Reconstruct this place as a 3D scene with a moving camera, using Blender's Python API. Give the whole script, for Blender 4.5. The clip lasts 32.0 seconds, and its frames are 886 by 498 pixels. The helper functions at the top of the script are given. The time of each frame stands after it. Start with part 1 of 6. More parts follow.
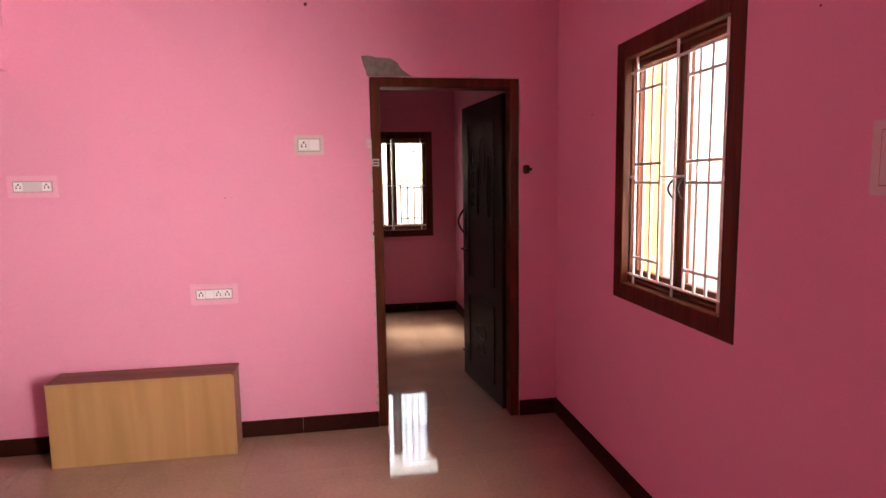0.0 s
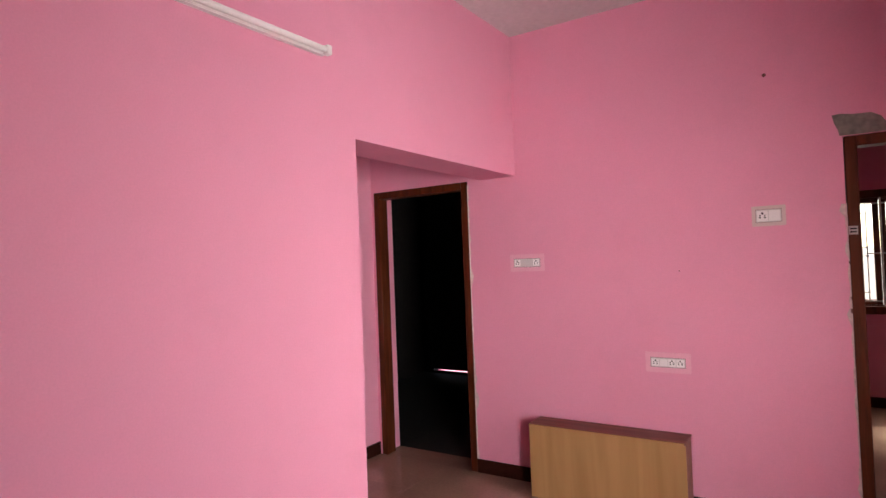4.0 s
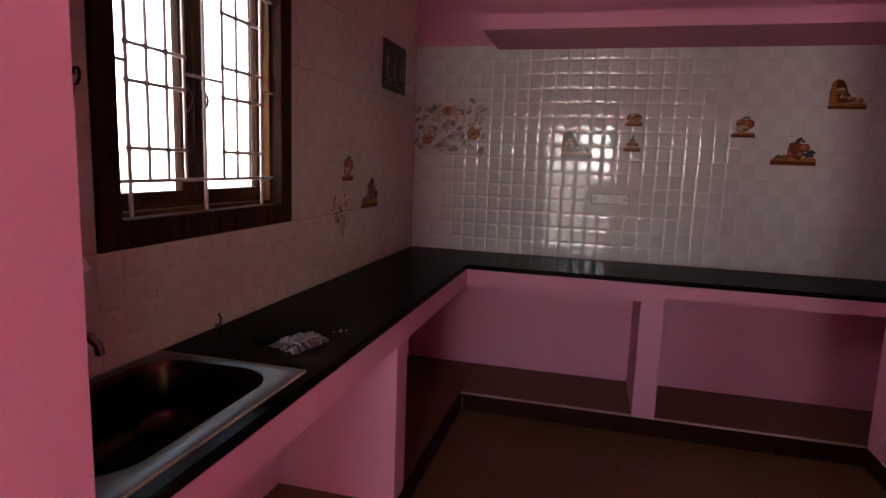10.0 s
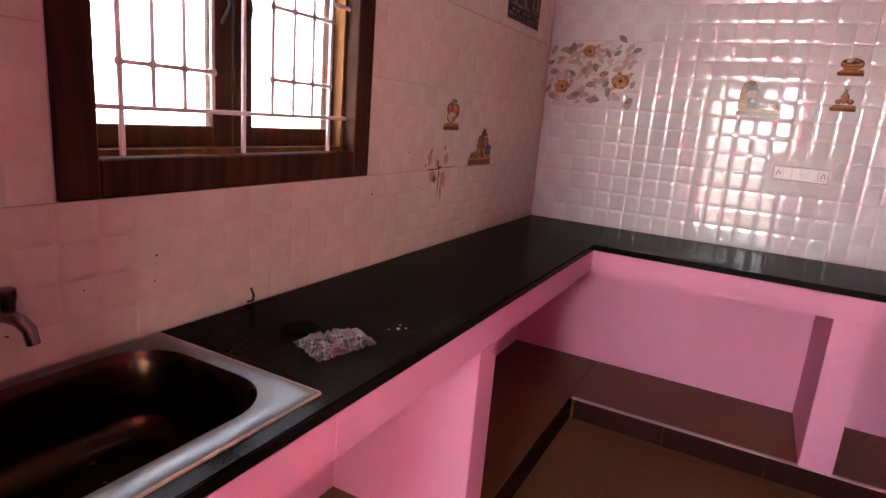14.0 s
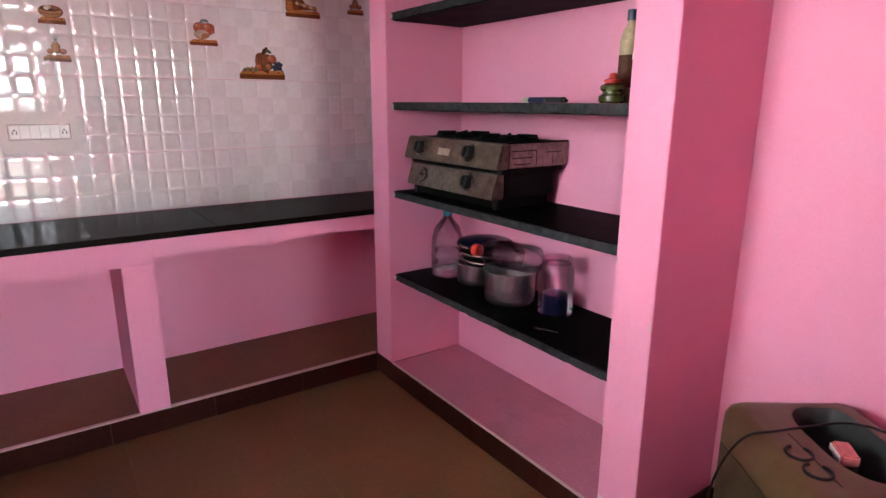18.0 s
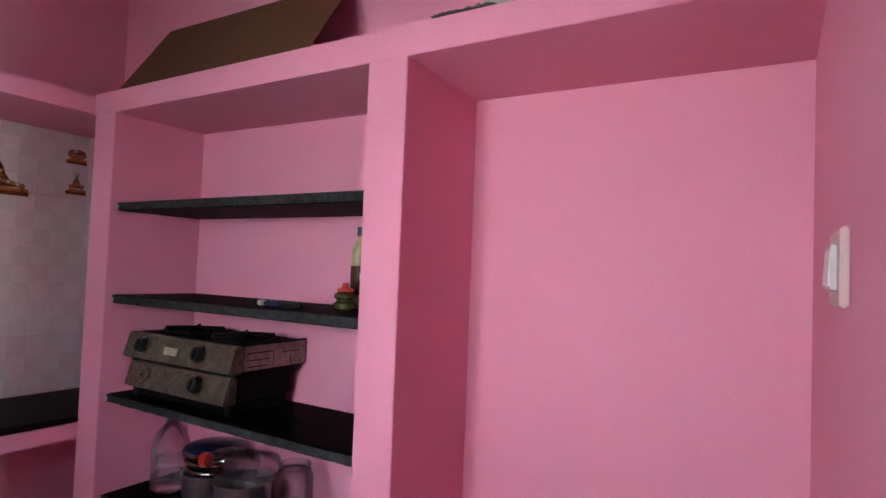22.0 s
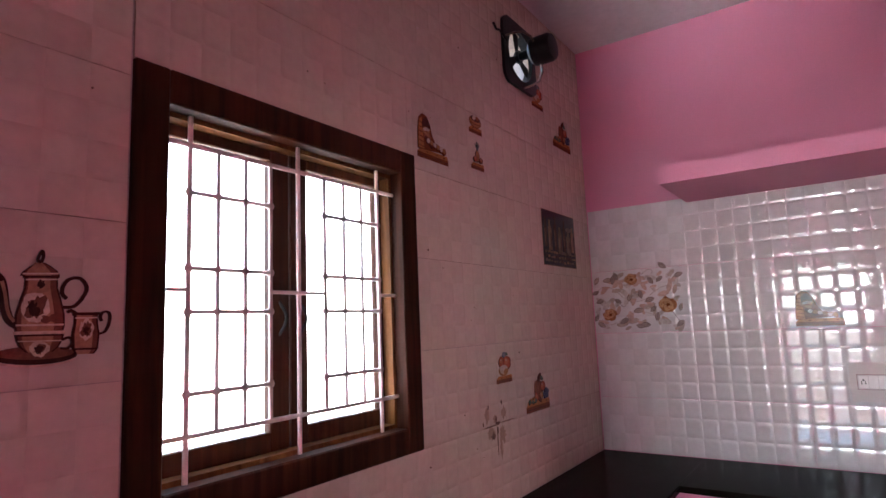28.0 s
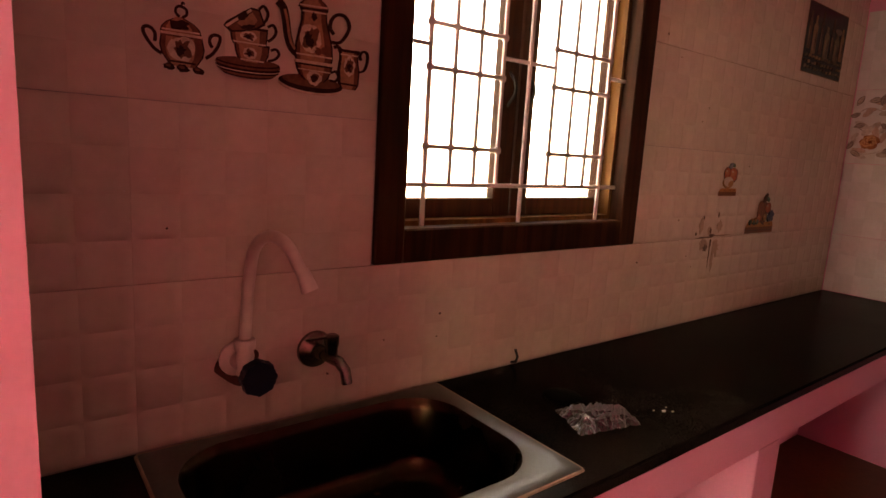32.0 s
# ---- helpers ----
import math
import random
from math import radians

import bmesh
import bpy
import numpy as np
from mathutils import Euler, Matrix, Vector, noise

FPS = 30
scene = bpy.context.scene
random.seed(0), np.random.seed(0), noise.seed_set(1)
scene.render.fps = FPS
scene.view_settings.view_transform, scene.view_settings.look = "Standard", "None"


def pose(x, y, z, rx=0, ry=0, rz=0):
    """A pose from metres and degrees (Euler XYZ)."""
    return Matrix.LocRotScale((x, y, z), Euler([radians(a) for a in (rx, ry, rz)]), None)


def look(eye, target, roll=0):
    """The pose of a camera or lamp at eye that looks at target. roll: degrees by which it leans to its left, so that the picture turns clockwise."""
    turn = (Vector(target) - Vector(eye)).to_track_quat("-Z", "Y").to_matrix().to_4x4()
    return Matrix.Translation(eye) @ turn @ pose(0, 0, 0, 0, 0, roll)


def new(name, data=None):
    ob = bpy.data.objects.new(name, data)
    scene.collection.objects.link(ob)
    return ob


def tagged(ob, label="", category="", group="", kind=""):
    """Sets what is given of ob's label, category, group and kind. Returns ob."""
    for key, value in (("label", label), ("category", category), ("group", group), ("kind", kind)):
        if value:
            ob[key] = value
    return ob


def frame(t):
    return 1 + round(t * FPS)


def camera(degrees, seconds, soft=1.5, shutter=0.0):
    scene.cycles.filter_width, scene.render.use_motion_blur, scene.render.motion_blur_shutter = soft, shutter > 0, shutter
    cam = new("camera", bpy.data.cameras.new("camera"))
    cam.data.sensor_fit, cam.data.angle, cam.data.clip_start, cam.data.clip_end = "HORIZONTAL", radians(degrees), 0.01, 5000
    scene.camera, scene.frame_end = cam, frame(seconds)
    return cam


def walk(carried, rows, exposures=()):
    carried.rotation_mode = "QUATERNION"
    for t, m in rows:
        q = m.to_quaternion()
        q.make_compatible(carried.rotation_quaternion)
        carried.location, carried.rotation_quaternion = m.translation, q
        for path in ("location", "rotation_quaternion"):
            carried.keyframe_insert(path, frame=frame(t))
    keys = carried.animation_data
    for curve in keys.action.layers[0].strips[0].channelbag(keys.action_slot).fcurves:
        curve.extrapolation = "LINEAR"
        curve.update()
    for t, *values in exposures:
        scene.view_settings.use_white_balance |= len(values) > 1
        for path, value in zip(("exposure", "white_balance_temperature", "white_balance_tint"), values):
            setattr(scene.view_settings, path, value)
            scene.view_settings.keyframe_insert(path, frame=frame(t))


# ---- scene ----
cam = camera(74.6, 32.0)
PATH = [
    (0, (1.744, -0.202, 1.493), (2.057, 1.76, 1.263), -0.9),
    (0.5, (1.737, -0.253, 1.496), (2.153, 1.688, 1.257), -0.5),
    (1, (1.708, -0.299, 1.48), (1.96, 1.676, 1.288), -0.9),
    (1.5, (1.726, -0.331, 1.488), (1.841, 1.655, 1.279), -1.0),
    (2, (1.742, -0.374, 1.495), (1.604, 1.608, 1.268), -1.4),
    (2.5, (1.751, -0.354, 1.513), (1.257, 1.579, 1.375), -1.8),
    (4.5, (1.769, -0.43, 1.527), (0.469, 1.088, 1.602), -1.8),
    (5, (1.729, -0.466, 1.522), (0.153, 0.767, 1.521), -2.1),
    (5.5, (1.696, -0.529, 1.513), (-0.09, 0.371, 1.477), -1.8),
    (6, (1.677, -0.583, 1.508), (-0.25, -0.054, 1.431), -1.5),
    (6.5, (1.692, -0.635, 1.496), (-0.273, -0.3, 1.33), 0.3),
    (7, (1.711, -0.606, 1.493), (-0.254, -0.335, 1.241), 0.8),
    (7.5, (1.573, -0.616, 1.472), (-0.382, -0.362, 1.132), 1.9),
    (8, (1.310, -0.607, 1.453), (-0.645, -0.353, 1.113), 2.0),
    (8.5, (1.045, -0.495, 1.418), (-0.923, -0.343, 1.094), 1.4),
    (9, (0.758, -0.405, 1.438), (-1.218, -0.428, 1.132), 2.0),
    (9.5, (0.488, -0.424, 1.458), (-1.48, -0.634, 1.171), 2.1),
    (10, (0.265, -0.364, 1.442), (-1.652, -0.855, 1.152), 2.1),
    (10.5, (0.087, -0.301, 1.45), (-1.736, -1.066, 1.146), 3.9),
    (11, (-0.021, -0.346, 1.422), (-1.77, -1.257, 1.091), 7.3),
    (11.5, (-0.146, -0.444, 1.406), (-1.776, -1.52, 0.976), 8.5),
    (12, (-0.242, -0.464, 1.404), (-1.608, -1.837, 0.902), 8.6),
    (12.5, (-0.266, -0.471, 1.392), (-1.643, -1.823, 0.868), 9.7),
    (13, (-0.272, -0.463, 1.384), (-1.723, -1.73, 0.845), 11.2),
    (13.5, (-0.291, -0.446, 1.401), (-1.886, -1.556, 0.927), 7.6),
    (15.5, (-0.356, -0.408, 1.405), (-2.287, -0.545, 0.901), 3.7),
    (16, (-0.357, -0.336, 1.406), (-2.287, -0.154, 0.913), 2.2),
    (16.5, (-0.357, -0.319, 1.388), (-2.227, 0.143, 0.85), 1.9),
    (17, (-0.361, -0.318, 1.383), (-2.158, 0.382, 0.851), 2.2),
    (17.5, (-0.378, -0.261, 1.395), (-2.124, 0.602, 0.939), 0.8),
    (18, (-0.402, -0.306, 1.395), (-1.991, 0.805, 0.906), 0.3),
    (18.5, (-0.407, -0.356, 1.387), (-1.824, 0.974, 0.914), 0.3),
    (19, (-0.403, -0.361, 1.395), (-1.666, 1.121, 0.94), -0.2),
    (19.5, (-0.392, -0.361, 1.398), (-1.521, 1.248, 1.028), -1.2),
    (20, (-0.401, -0.357, 1.393), (-1.521, 1.23, 0.917), -1.1),
    (20.5, (-0.406, -0.351, 1.38), (-1.599, 1.171, 0.872), -1.0),
    (21, (-0.4, -0.326, 1.453), (-1.577, 1.274, 1.212), 0.1),
    (21.5, (-0.38, -0.3, 1.519), (-1.454, 1.385, 1.432), 2.5),
    (22, (-0.365, -0.288, 1.546), (-1.4, 1.421, 1.621), 2.2),
    (22.5, (-0.355, -0.285, 1.569), (-1.372, 1.427, 1.759), 1.9),
    (23, (-0.354, -0.271, 1.561), (-1.621, 1.272, 1.68), 2.3),
    (23.5, (-0.357, -0.272, 1.561), (-1.874, 1.024, 1.702), 0.8),
    (24, (-0.365, -0.272, 1.569), (-2.077, 0.75, 1.723), 0.2),
    (24.5, (-0.38, -0.253, 1.568), (-2.26, 0.416, 1.691), -1.4),
    (25, (-0.392, -0.242, 1.575), (-2.363, 0.075, 1.698), -2.7),
    (25.5, (-0.377, -0.28, 1.578), (-2.366, -0.277, 1.786), -3.1),
    (27.5, (-0.332, -0.369, 1.58), (-2.078, -1.311, 1.836), -2.7),
    (28, (-0.316, -0.39, 1.582), (-1.954, -1.507, 1.841), -2.3),
    (28.5, (-0.306, -0.407, 1.573), (-1.825, -1.685, 1.819), -2.4),
    (29, (-0.303, -0.419, 1.576), (-1.723, -1.808, 1.812), -2.4),
    (29.5, (-0.292, -0.433, 1.575), (-1.627, -1.909, 1.782), -1.7),
    (30, (-0.288, -0.439, 1.578), (-1.559, -1.975, 1.743), -0.9),
    (30.5, (-0.289, -0.448, 1.566), (-1.518, -2.024, 1.657), -0.2),
    (31, (-0.289, -0.45, 1.546), (-1.487, -2.052, 1.509), 0.8),
    (31.5, (-0.285, -0.457, 1.502), (-1.478, -2.052, 1.317), 1.8),
    (32, (-0.262, -0.466, 1.445), (-1.469, -2.026, 1.113), 3.4),
]
# seconds, stops, kelvin, tint
EXPOSURES = [(0.0, 2.34, 7200, 12), (1.0, 2.49, 9000, 17), (2.0, 2.2, 9700, 14), (2.6, 2.17, 9400, 13), (4.4, 1.82, 6500, 9), (7.0, 2.17, 6350, 8), (9.0, 2.6, 6200, 5), (10.0, 3.35, 7100, 14), (11.0, 4.3, 7000, 15), (12.0, 4.72, 8100, 13), (13.0, 5.07, 7600, 16), (16.0, 5.05, 6600, 20), (17.0, 5.19, 6550, 18), (19.0, 4.97, 6400, 6), (20.0, 4.88, 6200, 8), (21.0, 4.92, 6200, 5), (22.0, 4.47, 6250, 7), (22.5, 4.37, 6350, 9), (23.0, 4.43, 6450, 12), (24.0, 4.98, 6050, 15), (25.5, 4.98, 6000, 18), (28.0, 4.67, 6100, 11), (29.0, 4.27, 8300, 14), (30.0, 4.19, 11130, 17), (32.0, 4.17, 12932, 18)]
walk(cam, [(t, look(eye, target, roll)) for t, eye, target, roll in PATH], EXPOSURES)

# ---- daylight ----
world = bpy.data.worlds.new("sky")
scene.world = world
world.use_nodes = True
sky = world.node_tree.nodes.new("ShaderNodeTexSky")
sky.sky_type, sky.sun_disc = "NISHITA", False
sky.sun_elevation, sky.sun_rotation = radians(51), radians(350)
world.node_tree.links.new(sky.outputs["Color"], world.node_tree.nodes["Background"].inputs["Color"])
world.node_tree.nodes["Background"].inputs["Strength"].default_value = 0.15
sun = new("sun", bpy.data.lights.new("sun", "SUN"))
sun.data.energy, sun.data.angle, sun.data.color = 3.0, radians(12), (1.0, 0.95, 0.88)
sun.matrix_world = look((0, 0, 0), (0.18, -1.0, -1.25))


def window_light(name, eye, target, width, height, power, color=(1, 1, 1)):
    """Daylight that enters through one window opening."""
    lamp = new(name, bpy.data.lights.new(name, "AREA"))
    lamp.data.shape, lamp.data.size, lamp.data.size_y = "RECTANGLE", width, height
    lamp.data.energy, lamp.data.color = power, color
    lamp.matrix_world = look(eye, target)
    return lamp


hall_light = window_light("daylight_hall_window", (3.78, 1.55, 1.95), (0.5, 2.0, 0.75), 2.2, 2.1, 40, (1.0, 0.98, 0.95))
hall_light.data.spread = radians(118)
# sky light that falls in aslant through the open entrance, from the south-east
entrance_light = window_light("daylight_entrance", (3.75, -1.10, 1.20), (1.05, 2.80, 1.72), 1.0, 1.9, 21, (0.97, 0.97, 1.0))
entrance_light.data.spread = radians(90)
# the open entrance as lamps: north half brighter, lower part weak
# the lowest is an added fill, aimed up at the high kitchen wall
for name, y, z, wide, tall, power, rise, cone in (("daylight_entrance_north", -0.335, 1.745, 0.53, 0.73, 0.50, 1.03, 72), ("daylight_entrance_south", -0.905, 1.745, 0.58, 0.73, 0.16, 1.03, 72), ("daylight_entrance_ground", -0.635, 1.05, 1.12, 0.60, 0.035, 1.03, 72), ("entrance_upward_fill", -0.635, 0.40, 1.12, 0.60, 0.27, 3.45, 22)):
    door_light = window_light(name, (3.42, y, z), (-3.5, y - 0.5, z + rise), wide, tall, power, (0.92, 0.96, 1.0))
    door_light.data.spread = radians(cone)
kitchen_light = window_light("daylight_kitchen_window", (-1.388, -1.775, 1.675), (-1.12, 0, 1.60), 0.94, 0.94, 1.5, (0.97, 0.98, 1.0))
kitchen_light.data.spread = radians(106)
bedroom_light = window_light("daylight_bedroom_window", (2.23, 6.70, 1.55), (2.23, 5.3, 0.1), 0.9, 1.1, 0.9, (0.95, 0.98, 1.0))
bedroom_light.data.spread = radians(84)

# ---- materials ----
def material(name, base, rough=0.5, metal=0.0, spread=0.12, grain=60.0, stain=1.7, bump=0.1, depth=0.002, other=None, coat=0.0, spec=0.5, ior=1.5, vary=0.0, smudge=0.0):
    """A painted or solid surface: base colour varied at two scales, uneven gloss and fine relief."""
    m = bpy.data.materials.new(name)
    m.use_nodes = True
    n, l = m.node_tree.nodes, m.node_tree.links
    p = n["Principled BSDF"]
    place = n.new("ShaderNodeNewGeometry")
    fine, broad = n.new("ShaderNodeTexNoise"), n.new("ShaderNodeTexNoise")
    fine.inputs["Scale"].default_value, broad.inputs["Scale"].default_value = grain, stain
    fine.inputs["Detail"].default_value, broad.inputs["Detail"].default_value = 3.0, 4.0
    for node in (fine, broad):
        l.new(place.outputs["Position"], node.inputs["Vector"])
    dark = other or tuple(c * (1 - 2.2 * spread) for c in base)
    lift = tuple(min(1.0, c * (1 + spread)) for c in base)
    tone = n.new("ShaderNodeValToRGB")
    tone.color_ramp.elements[0].position, tone.color_ramp.elements[1].position = 0.3, 0.72
    tone.color_ramp.elements[0].color, tone.color_ramp.elements[1].color = (*dark, 1), (*lift, 1)
    both = n.new("ShaderNodeMix")
    both.inputs["Factor"].default_value = 0.45
    l.new(broad.outputs["Fac"], both.inputs["A"])
    l.new(fine.outputs["Fac"], both.inputs["B"])
    l.new(both.outputs["Result"], tone.inputs["Fac"])
    l.new(tone.outputs["Color"], p.inputs["Base Color"])
    gloss = n.new("ShaderNodeMapRange")
    gloss.inputs["To Min"].default_value, gloss.inputs["To Max"].default_value = max(0.02, rough * 0.8), min(1.0, rough * 1.25)
    l.new(broad.outputs["Fac"], gloss.inputs["Value"])
    l.new(gloss.outputs["Result"], p.inputs["Roughness"])
    p.inputs["Metallic"].default_value = metal
    p.inputs["IOR"].default_value = ior
    if smudge:
        spot, cut, dirt = n.new("ShaderNodeTexNoise"), n.new("ShaderNodeMapRange"), n.new("ShaderNodeMix")
        spot.inputs["Scale"].default_value, spot.inputs["Detail"].default_value, spot.inputs["Roughness"].default_value = 2.1, 5.0, 0.62
        l.new(place.outputs["Position"], spot.inputs["Vector"])
        cut.inputs["From Min"].default_value, cut.inputs["From Max"].default_value, cut.inputs["To Max"].default_value = 0.56, 0.78, smudge
        l.new(spot.outputs["Fac"], cut.inputs["Value"])
        dirt.data_type = "RGBA"
        socket_a = next(x for x in dirt.inputs if x.name == "A" and x.type == "RGBA")
        socket_b = next(x for x in dirt.inputs if x.name == "B" and x.type == "RGBA")
        socket_b.default_value = (0.30, 0.13, 0.15, 1)
        l.new(cut.outputs["Result"], dirt.inputs["Factor"])
        l.new(tone.outputs["Color"], socket_a)
        l.new(next(x for x in dirt.outputs if x.type == "RGBA"), p.inputs["Base Color"])
    if vary:
        piece, span, shift = n.new("ShaderNodeObjectInfo"), n.new("ShaderNodeMapRange"), n.new("ShaderNodeHueSaturation")
        span.inputs["To Min"].default_value, span.inputs["To Max"].default_value = 1 - vary, 1 + vary
        l.new(piece.outputs["Random"], span.inputs["Value"])
        l.new(span.outputs["Result"], shift.inputs["Value"])
        l.new(tone.outputs["Color"], shift.inputs["Color"])
        l.new(shift.outputs["Color"], p.inputs["Base Color"])
    p.inputs["Coat Weight"].default_value = coat
    p.inputs["Specular IOR Level"].default_value = spec
    if bump:
        relief = n.new("ShaderNodeBump")
        relief.inputs["Strength"].default_value, relief.inputs["Distance"].default_value = bump, depth
        l.new(fine.outputs["Fac"], relief.inputs["Height"])
        l.new(relief.outputs["Normal"], p.inputs["Normal"])
    return m


def wood_material(name, light, dark, rough=0.35, axis=2, scale=9.0, spec=0.4):
    """Wood with grain running along one axis."""
    m = material(name, light, rough, spread=0.1, grain=90, bump=0.15, spec=spec)
    n, l = m.node_tree.nodes, m.node_tree.links
    place = next(x for x in n if x.type == "NEW_GEOMETRY")
    stretch = n.new("ShaderNodeVectorMath")
    stretch.operation = "MULTIPLY"
    factor = [scale * 4] * 3
    factor[axis] = scale * 0.25
    stretch.inputs[1].default_value = factor
    l.new(place.outputs["Position"], stretch.inputs[0])
    grain = n.new("ShaderNodeTexNoise")
    grain.inputs["Scale"].default_value, grain.inputs["Detail"].default_value = 1.0, 5.0
    grain.inputs["Distortion"].default_value = 0.6
    l.new(stretch.outputs["Vector"], grain.inputs["Vector"])
    tone = n.new("ShaderNodeValToRGB")
    tone.color_ramp.elements[0].position, tone.color_ramp.elements[1].position = 0.35, 0.65
    tone.color_ramp.elements[0].color, tone.color_ramp.elements[1].color = (*dark, 1), (*light, 1)
    l.new(grain.outputs["Fac"], tone.inputs["Fac"])
    l.new(tone.outputs["Color"], n["Principled BSDF"].inputs["Base Color"])
    return m


def clear_material(name, tint=(1, 1, 1), rough=0.02, ior=1.45):
    m = bpy.data.materials.new(name)
    m.use_nodes = True
    p = m.node_tree.nodes["Principled BSDF"]
    p.inputs["Base Color"].default_value = (*tint, 1)
    p.inputs["Transmission Weight"].default_value = 1.0
    p.inputs["Roughness"].default_value, p.inputs["IOR"].default_value = rough, ior
    return m


def film_material(name, tint, gloss, rough, least, most):
    """Thin clear plastic: see-through, with gloss that grows towards the edges."""
    m = bpy.data.materials.new(name)
    m.use_nodes = True
    n, l = m.node_tree.nodes, m.node_tree.links
    through_it, shine, mix, edge = n.new("ShaderNodeBsdfTransparent"), n.new("ShaderNodeBsdfGlossy"), n.new("ShaderNodeMixShader"), n.new("ShaderNodeLayerWeight")
    through_it.inputs["Color"].default_value = (*tint, 1)
    shine.inputs["Roughness"].default_value = rough
    edge.inputs["Blend"].default_value = gloss
    span = n.new("ShaderNodeMapRange")
    span.inputs["To Min"].default_value, span.inputs["To Max"].default_value = least, most
    l.new(edge.outputs["Fresnel"], span.inputs["Value"])
    l.new(span.outputs["Result"], mix.inputs[0])
    l.new(through_it.outputs[0], mix.inputs[1])
    l.new(shine.outputs[0], mix.inputs[2])
    l.new(mix.outputs[0], n["Material Output"].inputs["Surface"])
    return m


PINK = material("pink_wall_paint", (0.74, 0.293, 0.412), 0.66, spread=0.035, grain=140, stain=1.1, bump=0.12, depth=0.0012, spec=0.22, smudge=0.10)
# wall pink with dust smudges, its base darkened for shade under the shelves
DUSTY_SHADED_PINK = material("dusty_shaded_pink_ledge_paint", (0.60, 0.225, 0.315), 0.7, spread=0.09, grain=70, stain=3.2, bump=0.12, depth=0.0012, spec=0.22, smudge=0.75)
CEIL = material("ceiling_whitewash", (0.62, 0.58, 0.57), 0.9, spread=0.07, grain=30, stain=1.5, bump=0.3)
FLOOR = material("brown_floor_tile", (0.31, 0.198, 0.145), 0.045, spread=0.11, grain=55, stain=2.2, bump=0.0, spec=0.6, vary=0.05)
KFLOOR = material("dark_brown_kitchen_tile", (0.195, 0.094, 0.044), 0.38, spread=0.12, grain=55, stain=2.2, bump=0.0, spec=0.14, vary=0.05)
GROUT = material("dark_grout", (0.21, 0.125, 0.085), 0.85, spread=0.2)
SKIRT = material("maroon_skirting_tile", (0.038, 0.010, 0.007), 0.5, spread=0.2, grain=70, bump=0.03, spec=0.04)
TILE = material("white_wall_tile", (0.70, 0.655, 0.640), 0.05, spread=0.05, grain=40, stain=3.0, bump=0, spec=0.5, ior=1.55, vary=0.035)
# darker copy for every other cushion: relief shade put into the colour
TILE_SHADE = material("wall_tile_cushion_shade", (0.657, 0.611, 0.593), 0.05, spread=0.05, grain=40, stain=3.0, bump=0, spec=0.5, ior=1.55, vary=0.035)
# the same tile, darker and warmer for the window wall's dim light
DIMTILE = material("dim_wall_tile", (0.600, 0.487, 0.390), 0.06, spread=0.06, grain=40, stain=3.0, bump=0, spec=0.5, ior=1.45, vary=0.03)
DIMTILE_SHADE = material("dim_wall_tile_cushion_shade", (0.574, 0.462, 0.370), 0.06, spread=0.06, grain=40, stain=3.0, bump=0, spec=0.5, ior=1.45, vary=0.03)
JOINT = material("wall_tile_joint", (0.42, 0.355, 0.32), 0.9, spread=0.2, grain=80)
GRANITE = material("black_granite", (0.0140, 0.0098, 0.0075), 0.22, spread=0.45, grain=260, stain=4, bump=0.02, spec=0.1, ior=1.15)
SLATE = material("grey_slate_shelf", (0.0055, 0.0052, 0.005), 0.46, spread=0.4, grain=22, stain=9, bump=0.3, spec=0.08, ior=1.15)
WOOD = wood_material("dark_brown_frame_wood", (0.105, 0.023, 0.008), (0.052, 0.012, 0.004), 0.42, spec=0.15)
# darker copy of the frame wood, for the kitchen window's backlit shade
KWOOD = wood_material("backlit_window_wood", (0.055, 0.016, 0.007), (0.024, 0.008, 0.004), 0.55, spec=0.06)
# lighter wood for the rebate, standing in for daylight on its sides
LITWOOD = wood_material("daylit_rebate_wood", (0.17, 0.070, 0.022), (0.085, 0.034, 0.011), 0.5, spec=0.1)
LEAF = wood_material("black_brown_door_wood", (0.014, 0.006, 0.004), (0.007, 0.004, 0.003), 0.4, spec=0.25)
PLY = wood_material("ochre_plywood", (0.42, 0.235, 0.100), (0.345, 0.185, 0.070), 0.42, axis=2, scale=2.6)
PLYEDGE = wood_material("red_brown_ply_edge", (0.20, 0.075, 0.045), (0.12, 0.045, 0.03), 0.5, axis=0, scale=5.0)
BAR = material("pinkish_white_grille_paint", (0.70, 0.58, 0.54), 0.45, spread=0.12, grain=50)
PLASTIC = material("white_switch_plastic", (0.80, 0.77, 0.75), 0.35, spread=0.03, bump=0)
CREAM = material("cream_plate", (0.62, 0.46, 0.44), 0.4, spread=0.05, bump=0.03)
DARK = material("black_plastic", (0.010, 0.010, 0.010), 0.42, spread=0.2, bump=0.05, spec=0.25)
STEEL = material("stainless_steel", (0.55, 0.53, 0.50), 0.28, 1.0, spread=0.12, grain=120, stain=6, bump=0.04)
CHROME = material("chrome", (0.62, 0.60, 0.57), 0.16, 1.0, spread=0.2, stain=14, bump=0)
PLASTER = material("bare_grey_plaster", (0.24, 0.21, 0.18), 0.95, spread=0.25, grain=40, bump=0.6, depth=0.006)
CHIP = material("chipped_white_putty", (0.66, 0.50, 0.47), 0.9, spread=0.2, grain=60, bump=0.4)
GLASS = clear_material("window_glass")
BEIGE = material("neighbour_beige_wall", (0.58, 0.42, 0.20), 0.9, spread=0.1)
REVEAL = material("outer_beige_paint", (0.50, 0.31, 0.105), 0.9, spread=0.1, grain=50, bump=0.2)
